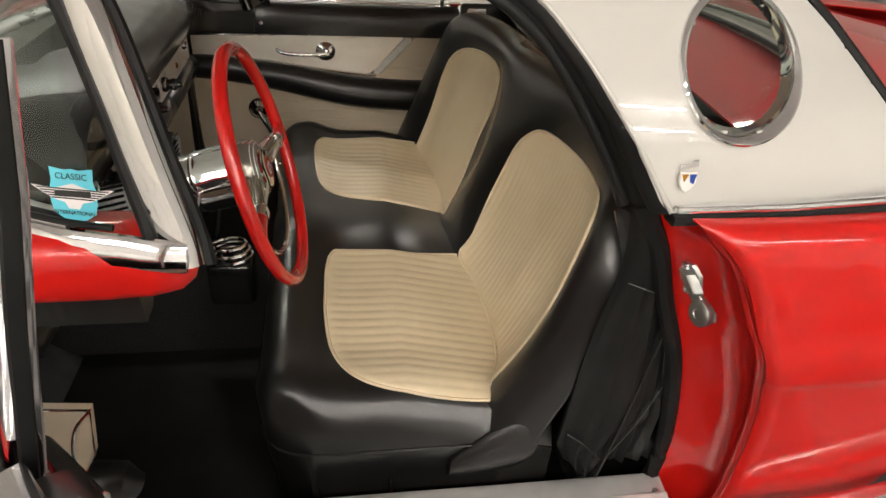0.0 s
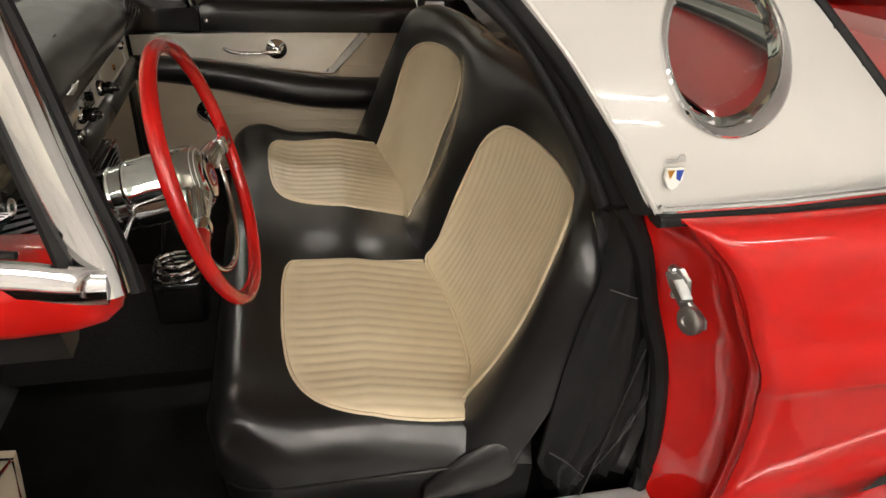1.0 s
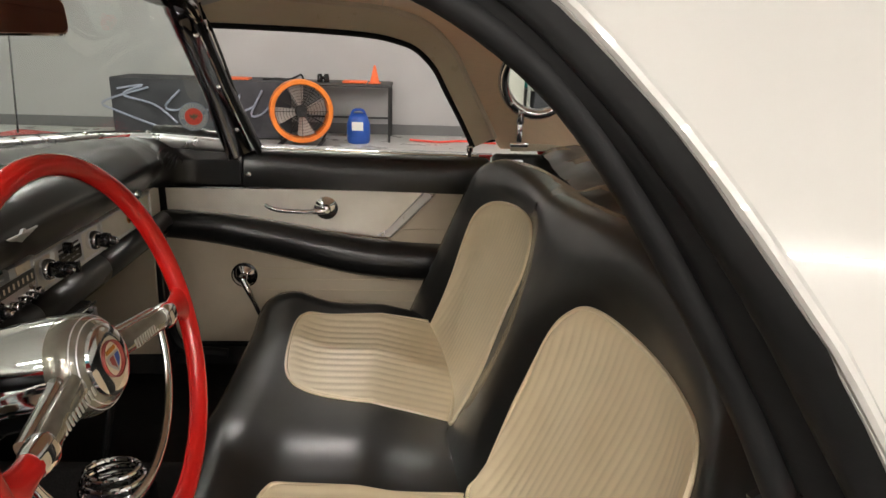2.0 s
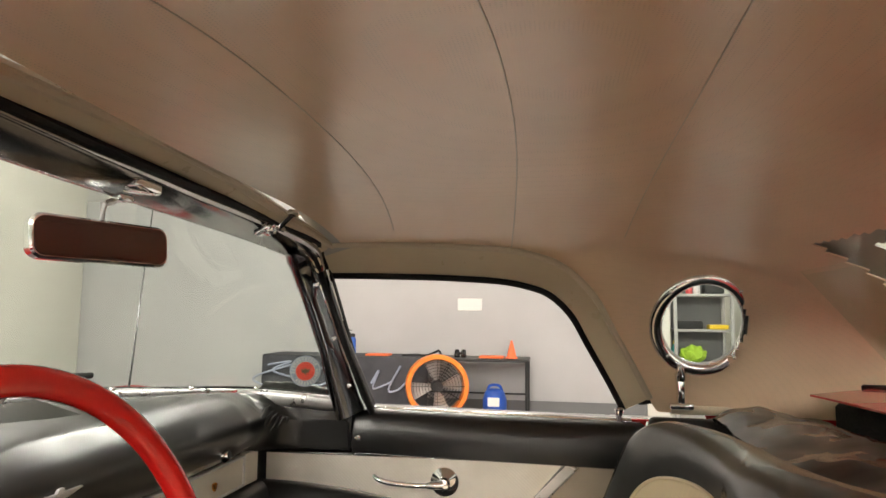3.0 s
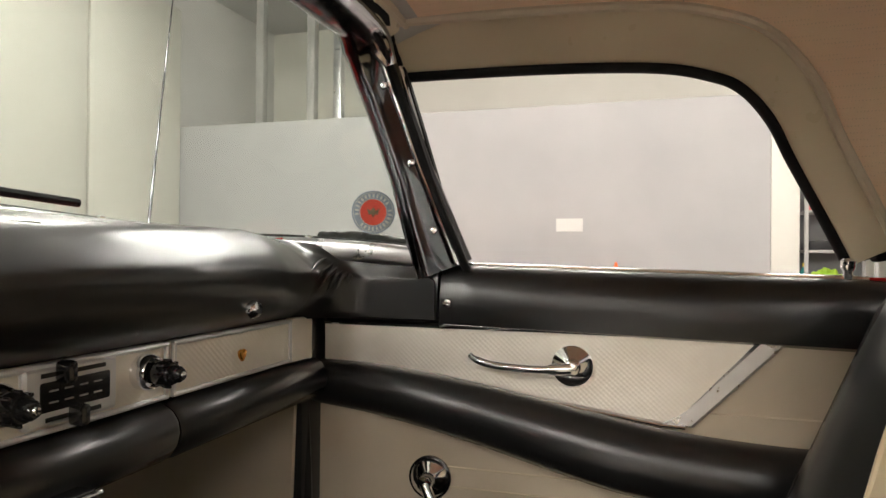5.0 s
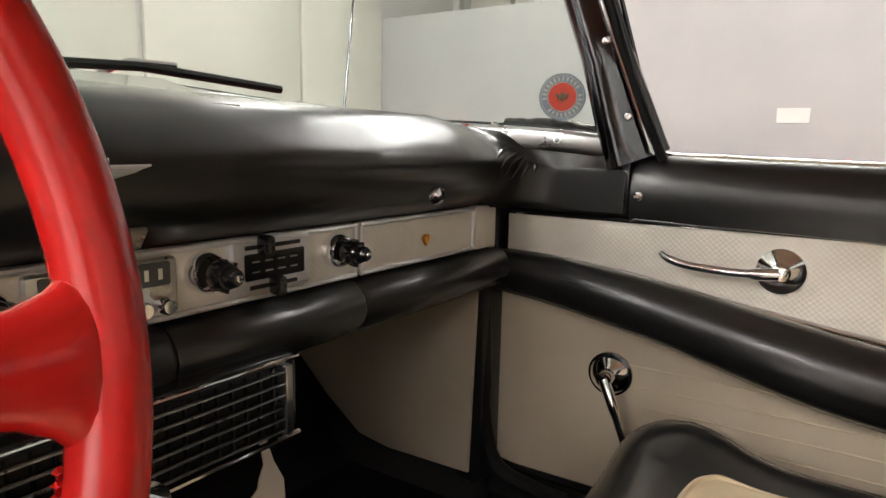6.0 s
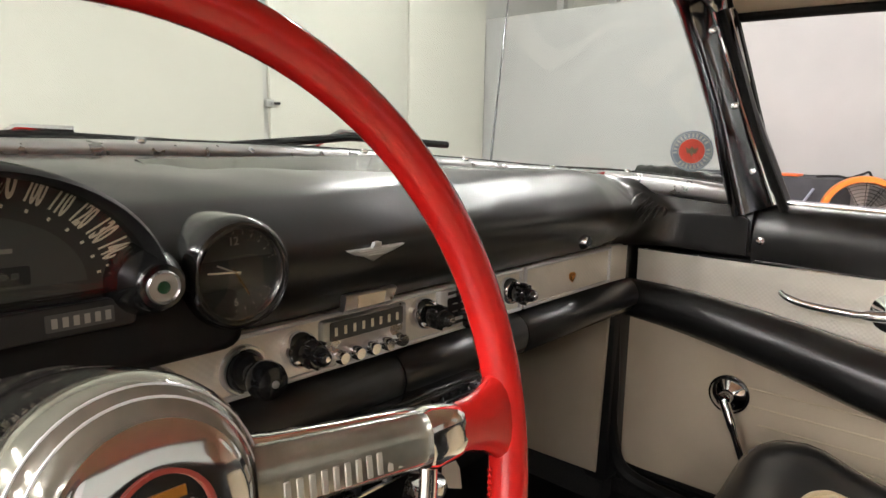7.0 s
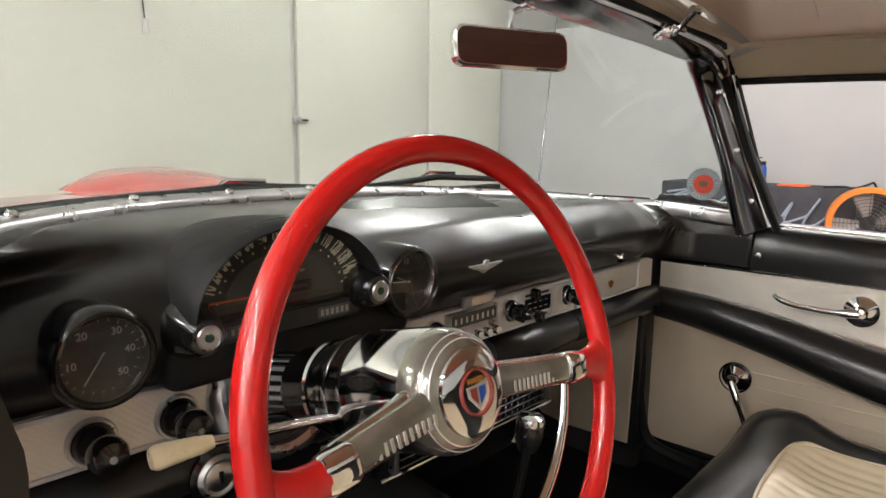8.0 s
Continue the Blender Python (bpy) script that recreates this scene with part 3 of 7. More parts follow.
# steel shelves beyond the end of the partition
shelves = thing("steel_shelves", "grey steel shelves loaded with bottles and cases", "shelf", (1.95, 7.0, 0))
SX0, SX1, SY0, SY1 = 1.66, 2.245, 6.8, 7.2
for x in (SX0, SX1):
    for y in (SY0, SY1):
        part("upright", box((x, y, 1.0), (0.035, 0.035, 2.0), 0.004, 1), GREY_METAL, shelves)
SHELF_Z = (0.26, 0.56, 0.925, 1.31, 1.9)
for z in SHELF_Z:
    part("board", box(((SX0 + SX1) / 2, (SY0 + SY1) / 2, z), (SX1 - SX0, SY1 - SY0, 0.028), 0.004, 1), GREY_METAL, shelves)
part("back_panel", box(((SX0 + SX1) / 2, SY1 + 0.02, 1.0), (SX1 - SX0, 0.01, 1.96)), TRIM_GREY, shelves)


def shelf_bottle(x, z, r, h, material, cap, label, category="bottle"):
    t = thing("spray_bottle", label, category, (x, 6.92, z), "bottles on the shelves")
    m = Matrix.Translation((x, 6.92, z))
    part("bottle", lathe([(0, 0), (r, 0), (r * 1.03, 0.01), (r, h * 0.6), (r * 0.4, h * 0.78), (r * 0.35, h * 0.85), (0, h * 0.85)], m, 16), material, t)
    part("nozzle", lathe([(0, h * 0.84), (r * 0.42, h * 0.84), (r * 0.3, h * 0.97), (0, h)], m, 12), cap, t)


shelf_bottle(1.72, 1.325, 0.035, 0.26, PINK, CONE_MAT, "red bottle on the steel shelf")
shelf_bottle(1.83, 1.325, 0.035, 0.28, PINK, PALE, "pink spray bottle with a pale nozzle")
shelf_bottle(1.91, 1.325, 0.037, 0.28, PALE, PALE, "pale spray bottle with a red label")
shelf_bottle(1.66, 0.575, 0.035, 0.24, TEAL, YELLOW, "teal spray bottle with a yellow nozzle")
for x, z, s, m_, nm, lb in ((2.08, 1.325, (0.2, 0.2, 0.12), INK, "tool_case", "black tool case on the steel shelf"), (1.82, 0.94, (0.26, 0.2, 0.09), INK, "tool_case", "black case with a yellow label"),
                            (2.12, 0.94, (0.2, 0.16, 0.05), YELLOW, "cloth_pile", "yellow cloths on the steel shelf"), (1.98, 0.275, (0.5, 0.26, 0.3), CLOTH, "storage_box", "charcoal storage box on the shelf")):
    solo(nm, box((x, 6.92, z + s[2] / 2), s, 0.012, 2), m_, lb, nm.split("_")[1])
t = thing("safety_vest", "lime green safety vest heaped on the shelf", "vest", (1.8, 6.92, 0.575))
bm = bmesh.new()
bmesh.ops.create_icosphere(bm, subdivisions=4, radius=1)
for v in bm.verts:
    k = 1 + 0.25 * noise.noise(v.co * 2.2) + 0.12 * noise.noise(v.co * 5)
    v.co = Vector((1.86 + v.co.x * 0.13 * k, 6.92 + v.co.y * 0.1 * k, 0.575 + max(0, v.co.z * 0.55 + 0.5) * 0.17 * k))
part("fabric", bm, LIME, t)
board = thing("whiteboard", "white board in an aluminium frame against the wall", "whiteboard", (2.9, 7.4, 0))
part("panel", box((2.87, 7.4, 1.25), (0.7, 0.02, 1.5)), PAPER, board)
part("frame", merge(box((2.51, 7.39, 1.25), (0.03, 0.04, 1.56), 0.004, 1), box((2.87, 7.39, 2.02), (0.75, 0.04, 0.03), 0.004, 1), box((2.87, 7.39, 0.49), (0.75, 0.04, 0.03), 0.004, 1)), STEEL, board)
for x in (2.54, 3.2):
    part("foot", box((x, 7.4, 0.25), (0.04, 0.04, 0.5), 0.004, 1), STEEL, board)


# ---- the car: body ----
car = thing("car", "red two-seat vintage convertible with a white hardtop, driver's door open", "car", (0.2, 0, 0))
# half section of the body side: (y, z)
SIDE = [(0.60, 0.948), (0.70, 0.952), (0.748, 0.944), (0.778, 0.925), (0.798, 0.885), (0.81, 0.84), (0.819, 0.80), (0.833, 0.773), (0.8395, 0.752), (0.838, 0.73), (0.831, 0.70), (0.826, 0.64), (0.82, 0.56), (0.812, 0.46), (0.80, 0.36), (0.775, 0.27), (0.70, 0.23)]
SHUT = [(0.23, 0.80), (0.45, 0.80), (0.64, 0.785), (0.75, 0.755), (0.81, 0.728), (0.88, 0.695), (0.93, 0.655), (0.96, 0.61)]


SIDE_FINE = [(p.x, p.z) for p in spline([(y, 0, z) for y, z in SIDE], 4)]
SHUT_UP = [(-z, x) for z, x in reversed(SHUT)]


def quarter(side):
    """The rear wing from the door's shut line to the tail, with the wheel arch."""
    rings = []
    xs = [0, 0.002, 0.004, 0.007, 0.011, 0.016, 0.03, 0.08, 0.12, 0.15, 0.154, 0.158, 0.162, 0.17, 0.18, 0.2, 0.22, 0.26, 0.3, 0.38, 0.46, 0.54, 0.62, 0.7, 0.78, 0.86, 0.94, 1]
    for s in xs:
        ring = []
        for y, z in SIDE_FINE:
            x0 = glide(-z, SHUT_UP)
            x = x0 + (2.3 - x0) * s
            drop = 0.10 * max(0, s - 0.25)
            zz = z - drop * max(0, (z - 0.5) / 0.45)
            yy = y * (1 - 0.22 * max(0, s - 0.55) ** 1.5)
            inner = max(0.60, (0.80 if side > 0 else 0.735) - max(0, x - 1.0))
            if yy < 0.84 and z > 0.72:
                yy = inner + (yy - 0.60) / 0.24 * (0.84 - inner)
            if s < 0.016:
                yy -= 0.012 * (1 - s / 0.016) ** 2.2
            arch = math.hypot(x - 1.38, (zz - 0.33) * 1.05)
            if arch < 0.35 and zz < 0.62:
                zz = 0.33 + math.sqrt(max(0.35 ** 2 - (x - 1.38) ** 2, 0.0)) / 1.05 if abs(x - 1.38) < 0.35 else zz
                zz = min(zz, 0.64)
            ring.append((x, side * yy, zz))
        rings.append(ring)
    return part("rear_wing", thick(loft(rings, False), -0.004 if side > 0 else 0.004), RED, car, "glossy red rear wing", 50)


quarter(-1)
quarter(1)
# deck between the wings and the boot lid
rings = []
for x, z, w in ((0.86, 0.925, 0.64), (0.98, 0.94, 0.64), (1.1, 0.955, 0.62), (1.3, 0.95, 0.61), (1.6, 0.92, 0.60), (1.9, 0.87, 0.58), (2.15, 0.87, 0.55), (2.3, 0.80, 0.52), (2.34, 0.6, 0.5), (2.32, 0.35, 0.5)):
    rings.append([(x, w * k / 8, z + 0.012 * (1 - (k / 8) ** 2)) for k in range(-8, 9)])
part("boot_lid", thick(loft(rings, False), 0.004), RED, car, "glossy red boot lid")
part("rear_bumper", tube(spline([(2.1, -0.86, 0.46), (2.36, -0.72, 0.46), (2.42, 0, 0.46), (2.36, 0.72, 0.46), (2.1, 0.86, 0.46)], 6), 0.05, 10), CHROME, car)

# front wings, bonnet and scoop
FSIDE = [(0.58, 0.90), (0.66, 0.905), (0.72, 0.895), (0.77, 0.86), (0.80, 0.80), (0.82, 0.72), (0.83, 0.66), (0.83, 0.5), (0.80, 0.34), (0.74, 0.24)]
for side in (-1, 1):
    rings = []
    for s in range(0, 13):
        x = -0.30 - 1.75 * s / 12
        ring = []
        for y, z in FSIDE:
            zz = z - 0.10 * (s / 12) * max(0, (z - 0.5) / 0.4)
            if abs(x + 1.21) < 0.38 and zz < 0.33 + math.sqrt(0.38 ** 2 - (x + 1.21) ** 2):
                zz = min(0.33 + math.sqrt(0.38 ** 2 - (x + 1.21) ** 2), 0.66)
            ring.append((x, side * y * (1 - 0.06 * (s / 12) ** 2), zz))
        rings.append(ring)
    part("front_wing", thick(loft(rings, False), 0.004), RED, car, "glossy red front wing", 50)
rings = []
for x, z in ((-0.56, 0.905), (-0.7, 0.915), (-0.95, 0.908), (-1.2, 0.895), (-1.5, 0.87), (-1.8, 0.835), (-2.0, 0.79), (-2.06, 0.7)):
    rings.append([(x, 0.59 * k / 10, z + 0.014 * (1 - (k / 10) ** 2) - 0.012 * abs(k / 10) ** 3) for k in range(-10, 11)])
part("bonnet", thick(loft(rings, False), 0.004), RED, car, "glossy red bonnet")
rings = []
for x, h in ((-0.86, 0.0), (-0.95, 0.018), (-1.1, 0.036), (-1.28, 0.05), (-1.42, 0.055), (-1.46, 0.04), (-1.47, 0.0)):
    rings.append([(x, 0.2 * k / 8, 0.895 + h * (1 - abs(k / 8) ** 3)) for k in range(-8, 9)])
part("bonnet_scoop", loft(rings, False), RED, car, "raised red bonnet scoop")
part("nose", box((-2.06, 0, 0.5), (0.06, 1.3, 0.42), 0.02, 3), CHROME, car, "chrome grille panel")
part("front_bumper", tube(spline([(-1.85, -0.84, 0.42), (-2.12, -0.7, 0.42), (-2.2, 0, 0.42), (-2.12, 0.7, 0.42), (-1.85, 0.84, 0.42)], 6), 0.05, 10), CHROME, car)
part("underbody", box((0.1, 0, 0.25), (4.0, 1.36, 0.03)), RUBBER, car, "black underside")
for x in (-1.21, 1.38):
    for side in (-1, 1):
        w = part("wheel", lathe([(0, 0.02), (0.1, 0.03), (0.17, 0.02), (0.18, 0.0), (0.18, -0.06)], axis((x, side * 0.77, 0.335), (0, side, 0)), 32), CHROME, car, "chrome wheel disc")
        part("tyre", lathe([(0.18, -0.14), (0.3, -0.14), (0.33, -0.12), (0.335, -0.07), (0.33, -0.02), (0.3, 0.0), (0.2, 0.012), (0.18, 0.0)], axis((x, side * 0.77, 0.335), (0, side, 0)), 40), TYRE, w, "black tyre")

# tail panel that closes the body
part("tail_panel", box((2.27, 0, 0.56), (0.05, 1.30, 0.52), 0.02, 3), RED, car, "red tail panel")
# chrome lower trim along the rear wing
part("rocker_trim", sweep(spline([(0.80, -0.842, 0.46), (0.95, -0.852, 0.47), (1.05, -0.856, 0.50), (1.2, -0.86, 0.56)], 6), ring_section(0.02, 10, 0.5)), CHROME, car, "bright chrome strip over the wheel arch")

# cowl ends under the windscreen posts
for side in (-1, 1):
    rings = []
    for x, k in ((-0.34, 1.0), (-0.2, 1.0), (-0.08, 0.98), (-0.03, 0.93), (0.0, 0.8), (0.014, 0.55), (0.018, 0.2)):
        ring = []
        for i in range(16):
            a = 2 * math.pi * i / 16
            c, s = math.cos(a), math.sin(a)
            ring.append((x + (0.018 if side < 0 else 0), side * ((0.735 if side < 0 else 0.765) + (0.048 if side < 0 else 0.03) * k * abs(c) ** (0.45 if side < 0 else 0.6) * (1 if c > 0 else -1)), (0.900 if side < 0 else 0.79) + (0.044 if side < 0 else 0.05) * k * abs(s) ** 0.6 * (1 if s > 0 else -1)))
        rings.append(ring)
    part("cowl_side", loft(rings, True, True), RED, car, "rounded red cowl end under the windscreen post")

# door jamb on the driver's side
rings = []
JAMB = [(0.95, 0.605, 0.615), (0.90, 0.635, 0.665), (0.84, 0.655, 0.71), (0.78, 0.675, 0.74), (0.70, 0.70, 0.772), (0.62, 0.727, 0.788), (0.54, 0.742, 0.80), (0.45, 0.752, 0.80), (0.36, 0.757, 0.80), (0.28, 0.757, 0.79)]
JAMB_UP = [(-z, xi) for z, xi, xo in JAMB]
for n in range(47):
    z = 0.95 - 0.67 * n / 46
    xi = glide(-z, JAMB_UP)
    ring = []
    for k in range(45):
        u = k / 44
        y = -0.685 - (glide(z, [(0.28, 0.777), (0.36, 0.80), (0.46, 0.812), (0.56, 0.82), (0.64, 0.826), (0.70, 0.831), (0.752, 0.8395), (0.773, 0.833), (0.80, 0.821), (0.84, 0.812), (0.88, 0.80), (0.925, 0.778), (0.95, 0.75)]) - 0.009 - 0.685) * u
        x = xi + (glide(-z, SHUT_UP) + 0.006 - xi) * u
        x += 0.03 * math.sin(math.pi * u) * (1 if z < 0.9 else 0.4) - 0.008 * math.exp(-((u - 0.84) / 0.06) ** 2)
        ring.append((x, y, z))
    rings.append(ring)
part("door_jamb", thick(loft(rings, False), 0.004), RED, car, "red door jamb", 60)
# latch striker
LP = lambda a, b, h: Vector((0.668 + 0.25 * a - 0.21 * b - 0.85 * h, -0.754 - 0.70 * a, 0.838 + 0.72 * b)) 
latch = part("latch_striker", plate([(-0.022, 0.042), (0.0, 0.046), (0.014, 0.03), (0.012, -0.012), (0.03, -0.022), (0.046, -0.034), (0.044, -0.056), (0.022, -0.058), (0.0, -0.046), (-0.012, -0.03), (-0.02, 0.0)], LP, 0.008, 0.002), LATCH, car, "worn steel latch striker")
part("wedge", plate([(-0.012, 0.034), (0.008, 0.03), (0.026, 0.0), (0.018, -0.012), (0.004, -0.004), (-0.008, 0.012)], lambda a, b, h: LP(a, b, h + 0.007), 0.016, 0.003), LATCH, latch)
part("tooth", plate([(0.0, 0.002), (0.016, -0.002), (0.014, -0.014), (0.002, -0.012)], lambda a, b, h: LP(a, b, h + 0.007), 0.012, 0.002), IVORY, latch, "pale worn tooth")
part("roller", lathe([(0, -0.002), (0.014, -0.002), (0.018, 0.003), (0.018, 0.012), (0.014, 0.015), (0.007, 0.015), (0.006, 0.013), (0, 0.013)], axis(LP(0.03, -0.042, 0.008), (-1, -0.25, 0.1)), 24), LATCH, latch)
for a, b in ((-0.014, 0.036), (-0.012, -0.016), (0.012, -0.048)):
    screw_head(LP(a, b, 0.009), (-1, -0.25, 0.1), 0.006, latch, STEEL, "bolt")
# sill plate
sill = part("sill_plate", thick(loft([[(x, -0.684, 0.335), (x, -0.687, 0.362), (x, -0.696, 0.366), (x, -0.728, 0.362), (x, -0.732, 0.366), (x, -0.765, 0.358), (x, -0.778, 0.345), (x, -0.782, 0.31)] for x in (-0.2, 0.0, 0.2, 0.4, 0.6, 0.74, 0.752)], False), 0.004), SILL, car, "scuffed bright aluminium sill plate")
for x, y in ((0.05, -0.745), (0.35, -0.745), (0.62, -0.742), (0.735, -0.728)):
    screw_head((x, y, 0.364), (0, 0, 1), 0.007, sill, STEEL)
part("rocker", box((0.25, -0.77, 0.255), (1.2, 0.05, 0.16), 0.02, 3), RED, car, "red rocker panel")
part("rocker_far", box((0.25, 0.765, 0.2), (1.2, 0.05, 0.13), 0.02, 3), RED, car, "red rocker panel")

# ---- the hardtop ----
# opening over the side window: lowest z of the shell at each x
OPEN = [(-0.16, 1.205), (0.2, 1.20), (0.33, 1.188), (0.384, 1.172), (0.435, 1.142), (0.482, 1.09), (0.522, 1.035), (0.563, 0.97), (0.60, 0.92), (1.4, 0.92)]
LINED = [(-0.16, 1.241), (0.0, 1.243), (0.14, 1.241), (0.27, 1.232), (0.35, 1.213), (0.41, 1.188), (0.44, 1.163), (0.47, 1.131), (0.505, 1.071), (0.553, 0.986), (0.585, 0.918), (0.60, 0.90), (1.4, 0.90)]
BELT = 0.92


def side_y(z):
    """Half width of the lined side wall at a height."""
    return glide(z, [(0.85, 0.735), (0.95, 0.725), (1.03, 0.705), (1.09, 0.682), (1.15, 0.642), (1.19, 0.612), (1.225, 0.585), (1.26, 0.56)])


WIDE = [(-0.2, 0.97), (0.0, 1.0), (0.2, 1.0), (0.5, 1.0), (0.8, 0.985), (1.0, 0.95), (1.3, 0.86)]
CROWN = [(-0.2, 1.325), (0.0, 1.345), (0.25, 1.365), (0.5, 1.36), (0.7, 1.325), (0.88, 1.27), (1.0, 1.20), (1.15, 1.09), (1.3, 0.99)]
LINING = [(-0.1, 1.281), (0.0, 1.297), (0.25, 1.33), (0.5, 1.33), (0.7, 1.288), (0.88, 1.222), (1.0, 1.15), (1.15, 1.04)]


def lining_edge(x):
    """Where the side wall turns into the roof lining: half width, height and inset."""
    z = glide(x, [(-0.1, 1.243), (0.0, 1.244), (0.14, 1.242), (0.27, 1.235), (0.38, 1.226), (0.6, 1.222), (0.75, 1.195), (0.88, 1.135), (1.0, 1.055), (1.15, 0.95)])
    inset = glide(x, [(-0.1, 0.012), (0.3, 0.012), (0.5, 0.006), (0.6, 0.0)])
    return side_y(z) - inset, z, inset


def lining_z(x, y):
    """Height of the headliner between the side walls."""
    ye, ze, _ = lining_edge(x)
    return ze + (glide(x, LINING) - ze) * (1 - (min(abs(y), ye) / ye) ** glide(x, [(-0.1, 4.9), (0.0, 4.2), (0.25, 2.7), (0.5, 2.4), (1.2, 2.4)]))


def roof_section(x, inner):
    """Half section (y, z) of the hardtop at x from the belt to the crown."""
    if inner:
        ye, ze, inset = lining_edge(x)
        f = glide(x, [(0.6, 1.0), (0.75, 0.985), (0.88, 0.94), (1.0, 0.90), (1.2, 0.85)])
        return [(f * side_y(0.90 + (ze - 0.90) * i / 16) - inset, 0.90 + (ze - 0.90) * i / 16) for i in range(16)] + [(f * ye * (1 - i / 20), lining_z(x, ye * (1 - i / 20))) for i in range(21)]
    crown = glide(x, CROWN)
    k = (crown - BELT) / (1.35 - BELT)
    pts = [(0.794, 0.0), (0.786, 0.06), (0.762, 0.115), (0.728, 0.165), (0.69, 0.215), (0.652, 0.262), (0.60, 0.31), (0.51, 0.355), (0.385, 0.392), (0.2, 0.422), (0.0, 0.43)]
    w = glide(x, WIDE)
    out = [(p.x * w, BELT + p.z * k) for p in spline([(y, 0, z) for y, z in pts], 4)]
    return out


def shell_y(x, z):
    """Half width of the hardtop's outer face at a height."""
    return glide(z, sorted((zz, yy) for yy, zz in roof_section(x, 0)))


def z_cut(sec, zb):
    """Trim a half section to z above zb and resample it evenly."""
    pts = [Vector((y, z)) for y, z in sec]
    out = []
    for a, b in zip(pts, pts[1:]):
        if b.y <= zb:
            continue
        if a.y < zb:
            t = (zb - a.y) / (b.y - a.y)
            out.append(a + (b - a) * t)
        else:
            out.append(a)
    out.append(pts[-1])
    d = [0]
    for a, b in zip(out, out[1:]):
        d.append(d[-1] + (b - a).length)
    res = []
    for i in range(61):
        t = d[-1] * i / 60
        for j in range(len(out) - 1):
            if t <= d[j + 1] + 1e-9:
                f = (t - d[j]) / max(d[j + 1] - d[j], 1e-9)
                res.append(out[j] + (out[j + 1] - out[j]) * f)
                break
    return res


def shell(inner, xs):
    rings = []
    for x in xs:
        half = z_cut(roof_section(x, inner), glide(x, LINED) if inner else glide(x, OPEN))
        ring = [(x, -p.x, p.y) for p in half] + [(x, p.x, p.y) for p in reversed(half[:-1])]
        if inner:
            f = max(0, (0.1 - x) / 0.17)
            ring = [(px + f * (0.03 * (py / 0.5) ** 2 - 0.02), py, pz) for px, py, pz in ring]
        rings.append(ring)
    return loft(rings, False)


def steps(*knots):
    out = []
    for (a, n), (b, _) in zip(knots, knots[1:]):
        out += [a + (b - a) * i / n for i in range(n)]
    return out + [knots[-1][0]]


XS = steps((-0.082, 16), (0.34, 22), (0.585, 60), (1.0, 8), (1.12, 1))
XS_OUT = steps((-0.11, 18), (0.34, 22), (0.585, 60), (1.0, 8), (1.12, 1))
REAR_EDGE = [(0.92, 1.0), (1.03, 0.905), (1.12, 0.825), (1.165, 0.775), (1.20, 0.752), (1.24, 0.75)]
PORT = (0.683, 1.086, 0.086)
PORT_Z = 1.081


def pierce(bm, pr):
    """Open the round side windows."""
    px, pz = PORT[:2]
    doomed = []
    for f in bm.faces:
        c = f.calc_center_median()
        q, dz = (pr if c.y > 0 else 0.125, 0) if pr > 0.08 else ((0.077, 0.005) if c.y < 0 else (0.098, 0))
        if abs(c.y) > 0.5 and math.hypot(c.x - px, c.z - pz + dz) < q:
            doomed.append(f)
    bmesh.ops.delete(bm, geom=doomed, context="FACES")
    return bm



def open_rear(bm):
    """Open the shell for the rear window."""
    doomed = []
    for f in bm.faces:
        c = f.calc_center_median()
        t = (1.235 - c.z) / 0.28
        if c.x > 0.8 and 0.06 < t < 0.93 and abs(c.y) < (0.8 if c.y > 0 else 0.94) * (0.52 + 0.10 * t):
            doomed.append(f)
        elif c.y < -0.3 and 0.935 < c.z < 1.21 and c.x > lerp(c.z, REAR_EDGE):
            doomed.append(f)
    bmesh.ops.delete(bm, geom=doomed, context="FACES")
    return bm


top = part("hardtop", thick(open_rear(pierce(shell(0, XS_OUT), 0.069)), 0.004), WHITE, car, "glossy white fibreglass hardtop", 50)
part("headliner", thick(open_rear(pierce(shell(2, XS), 0.088)), 0.003), HEAD, top, "tan perforated vinyl headliner", 50)

# beige inner frame round the side windows, black seal and piping
FRAME_LINE = [(-0.118, 1.188), (0.0, 1.187), (0.14, 1.184), (0.264, 1.177), (0.33, 1.165), (0.376, 1.147), (0.42, 1.105), (0.453, 1.048), (0.50, 0.965), (0.531, 0.904)]


def skew(x, side):
    """The driver's opening ends a little further back."""
    return x + (0.038 * min(1, max(0, (x - 0.34) / 0.12)) if side < 0 else 0)


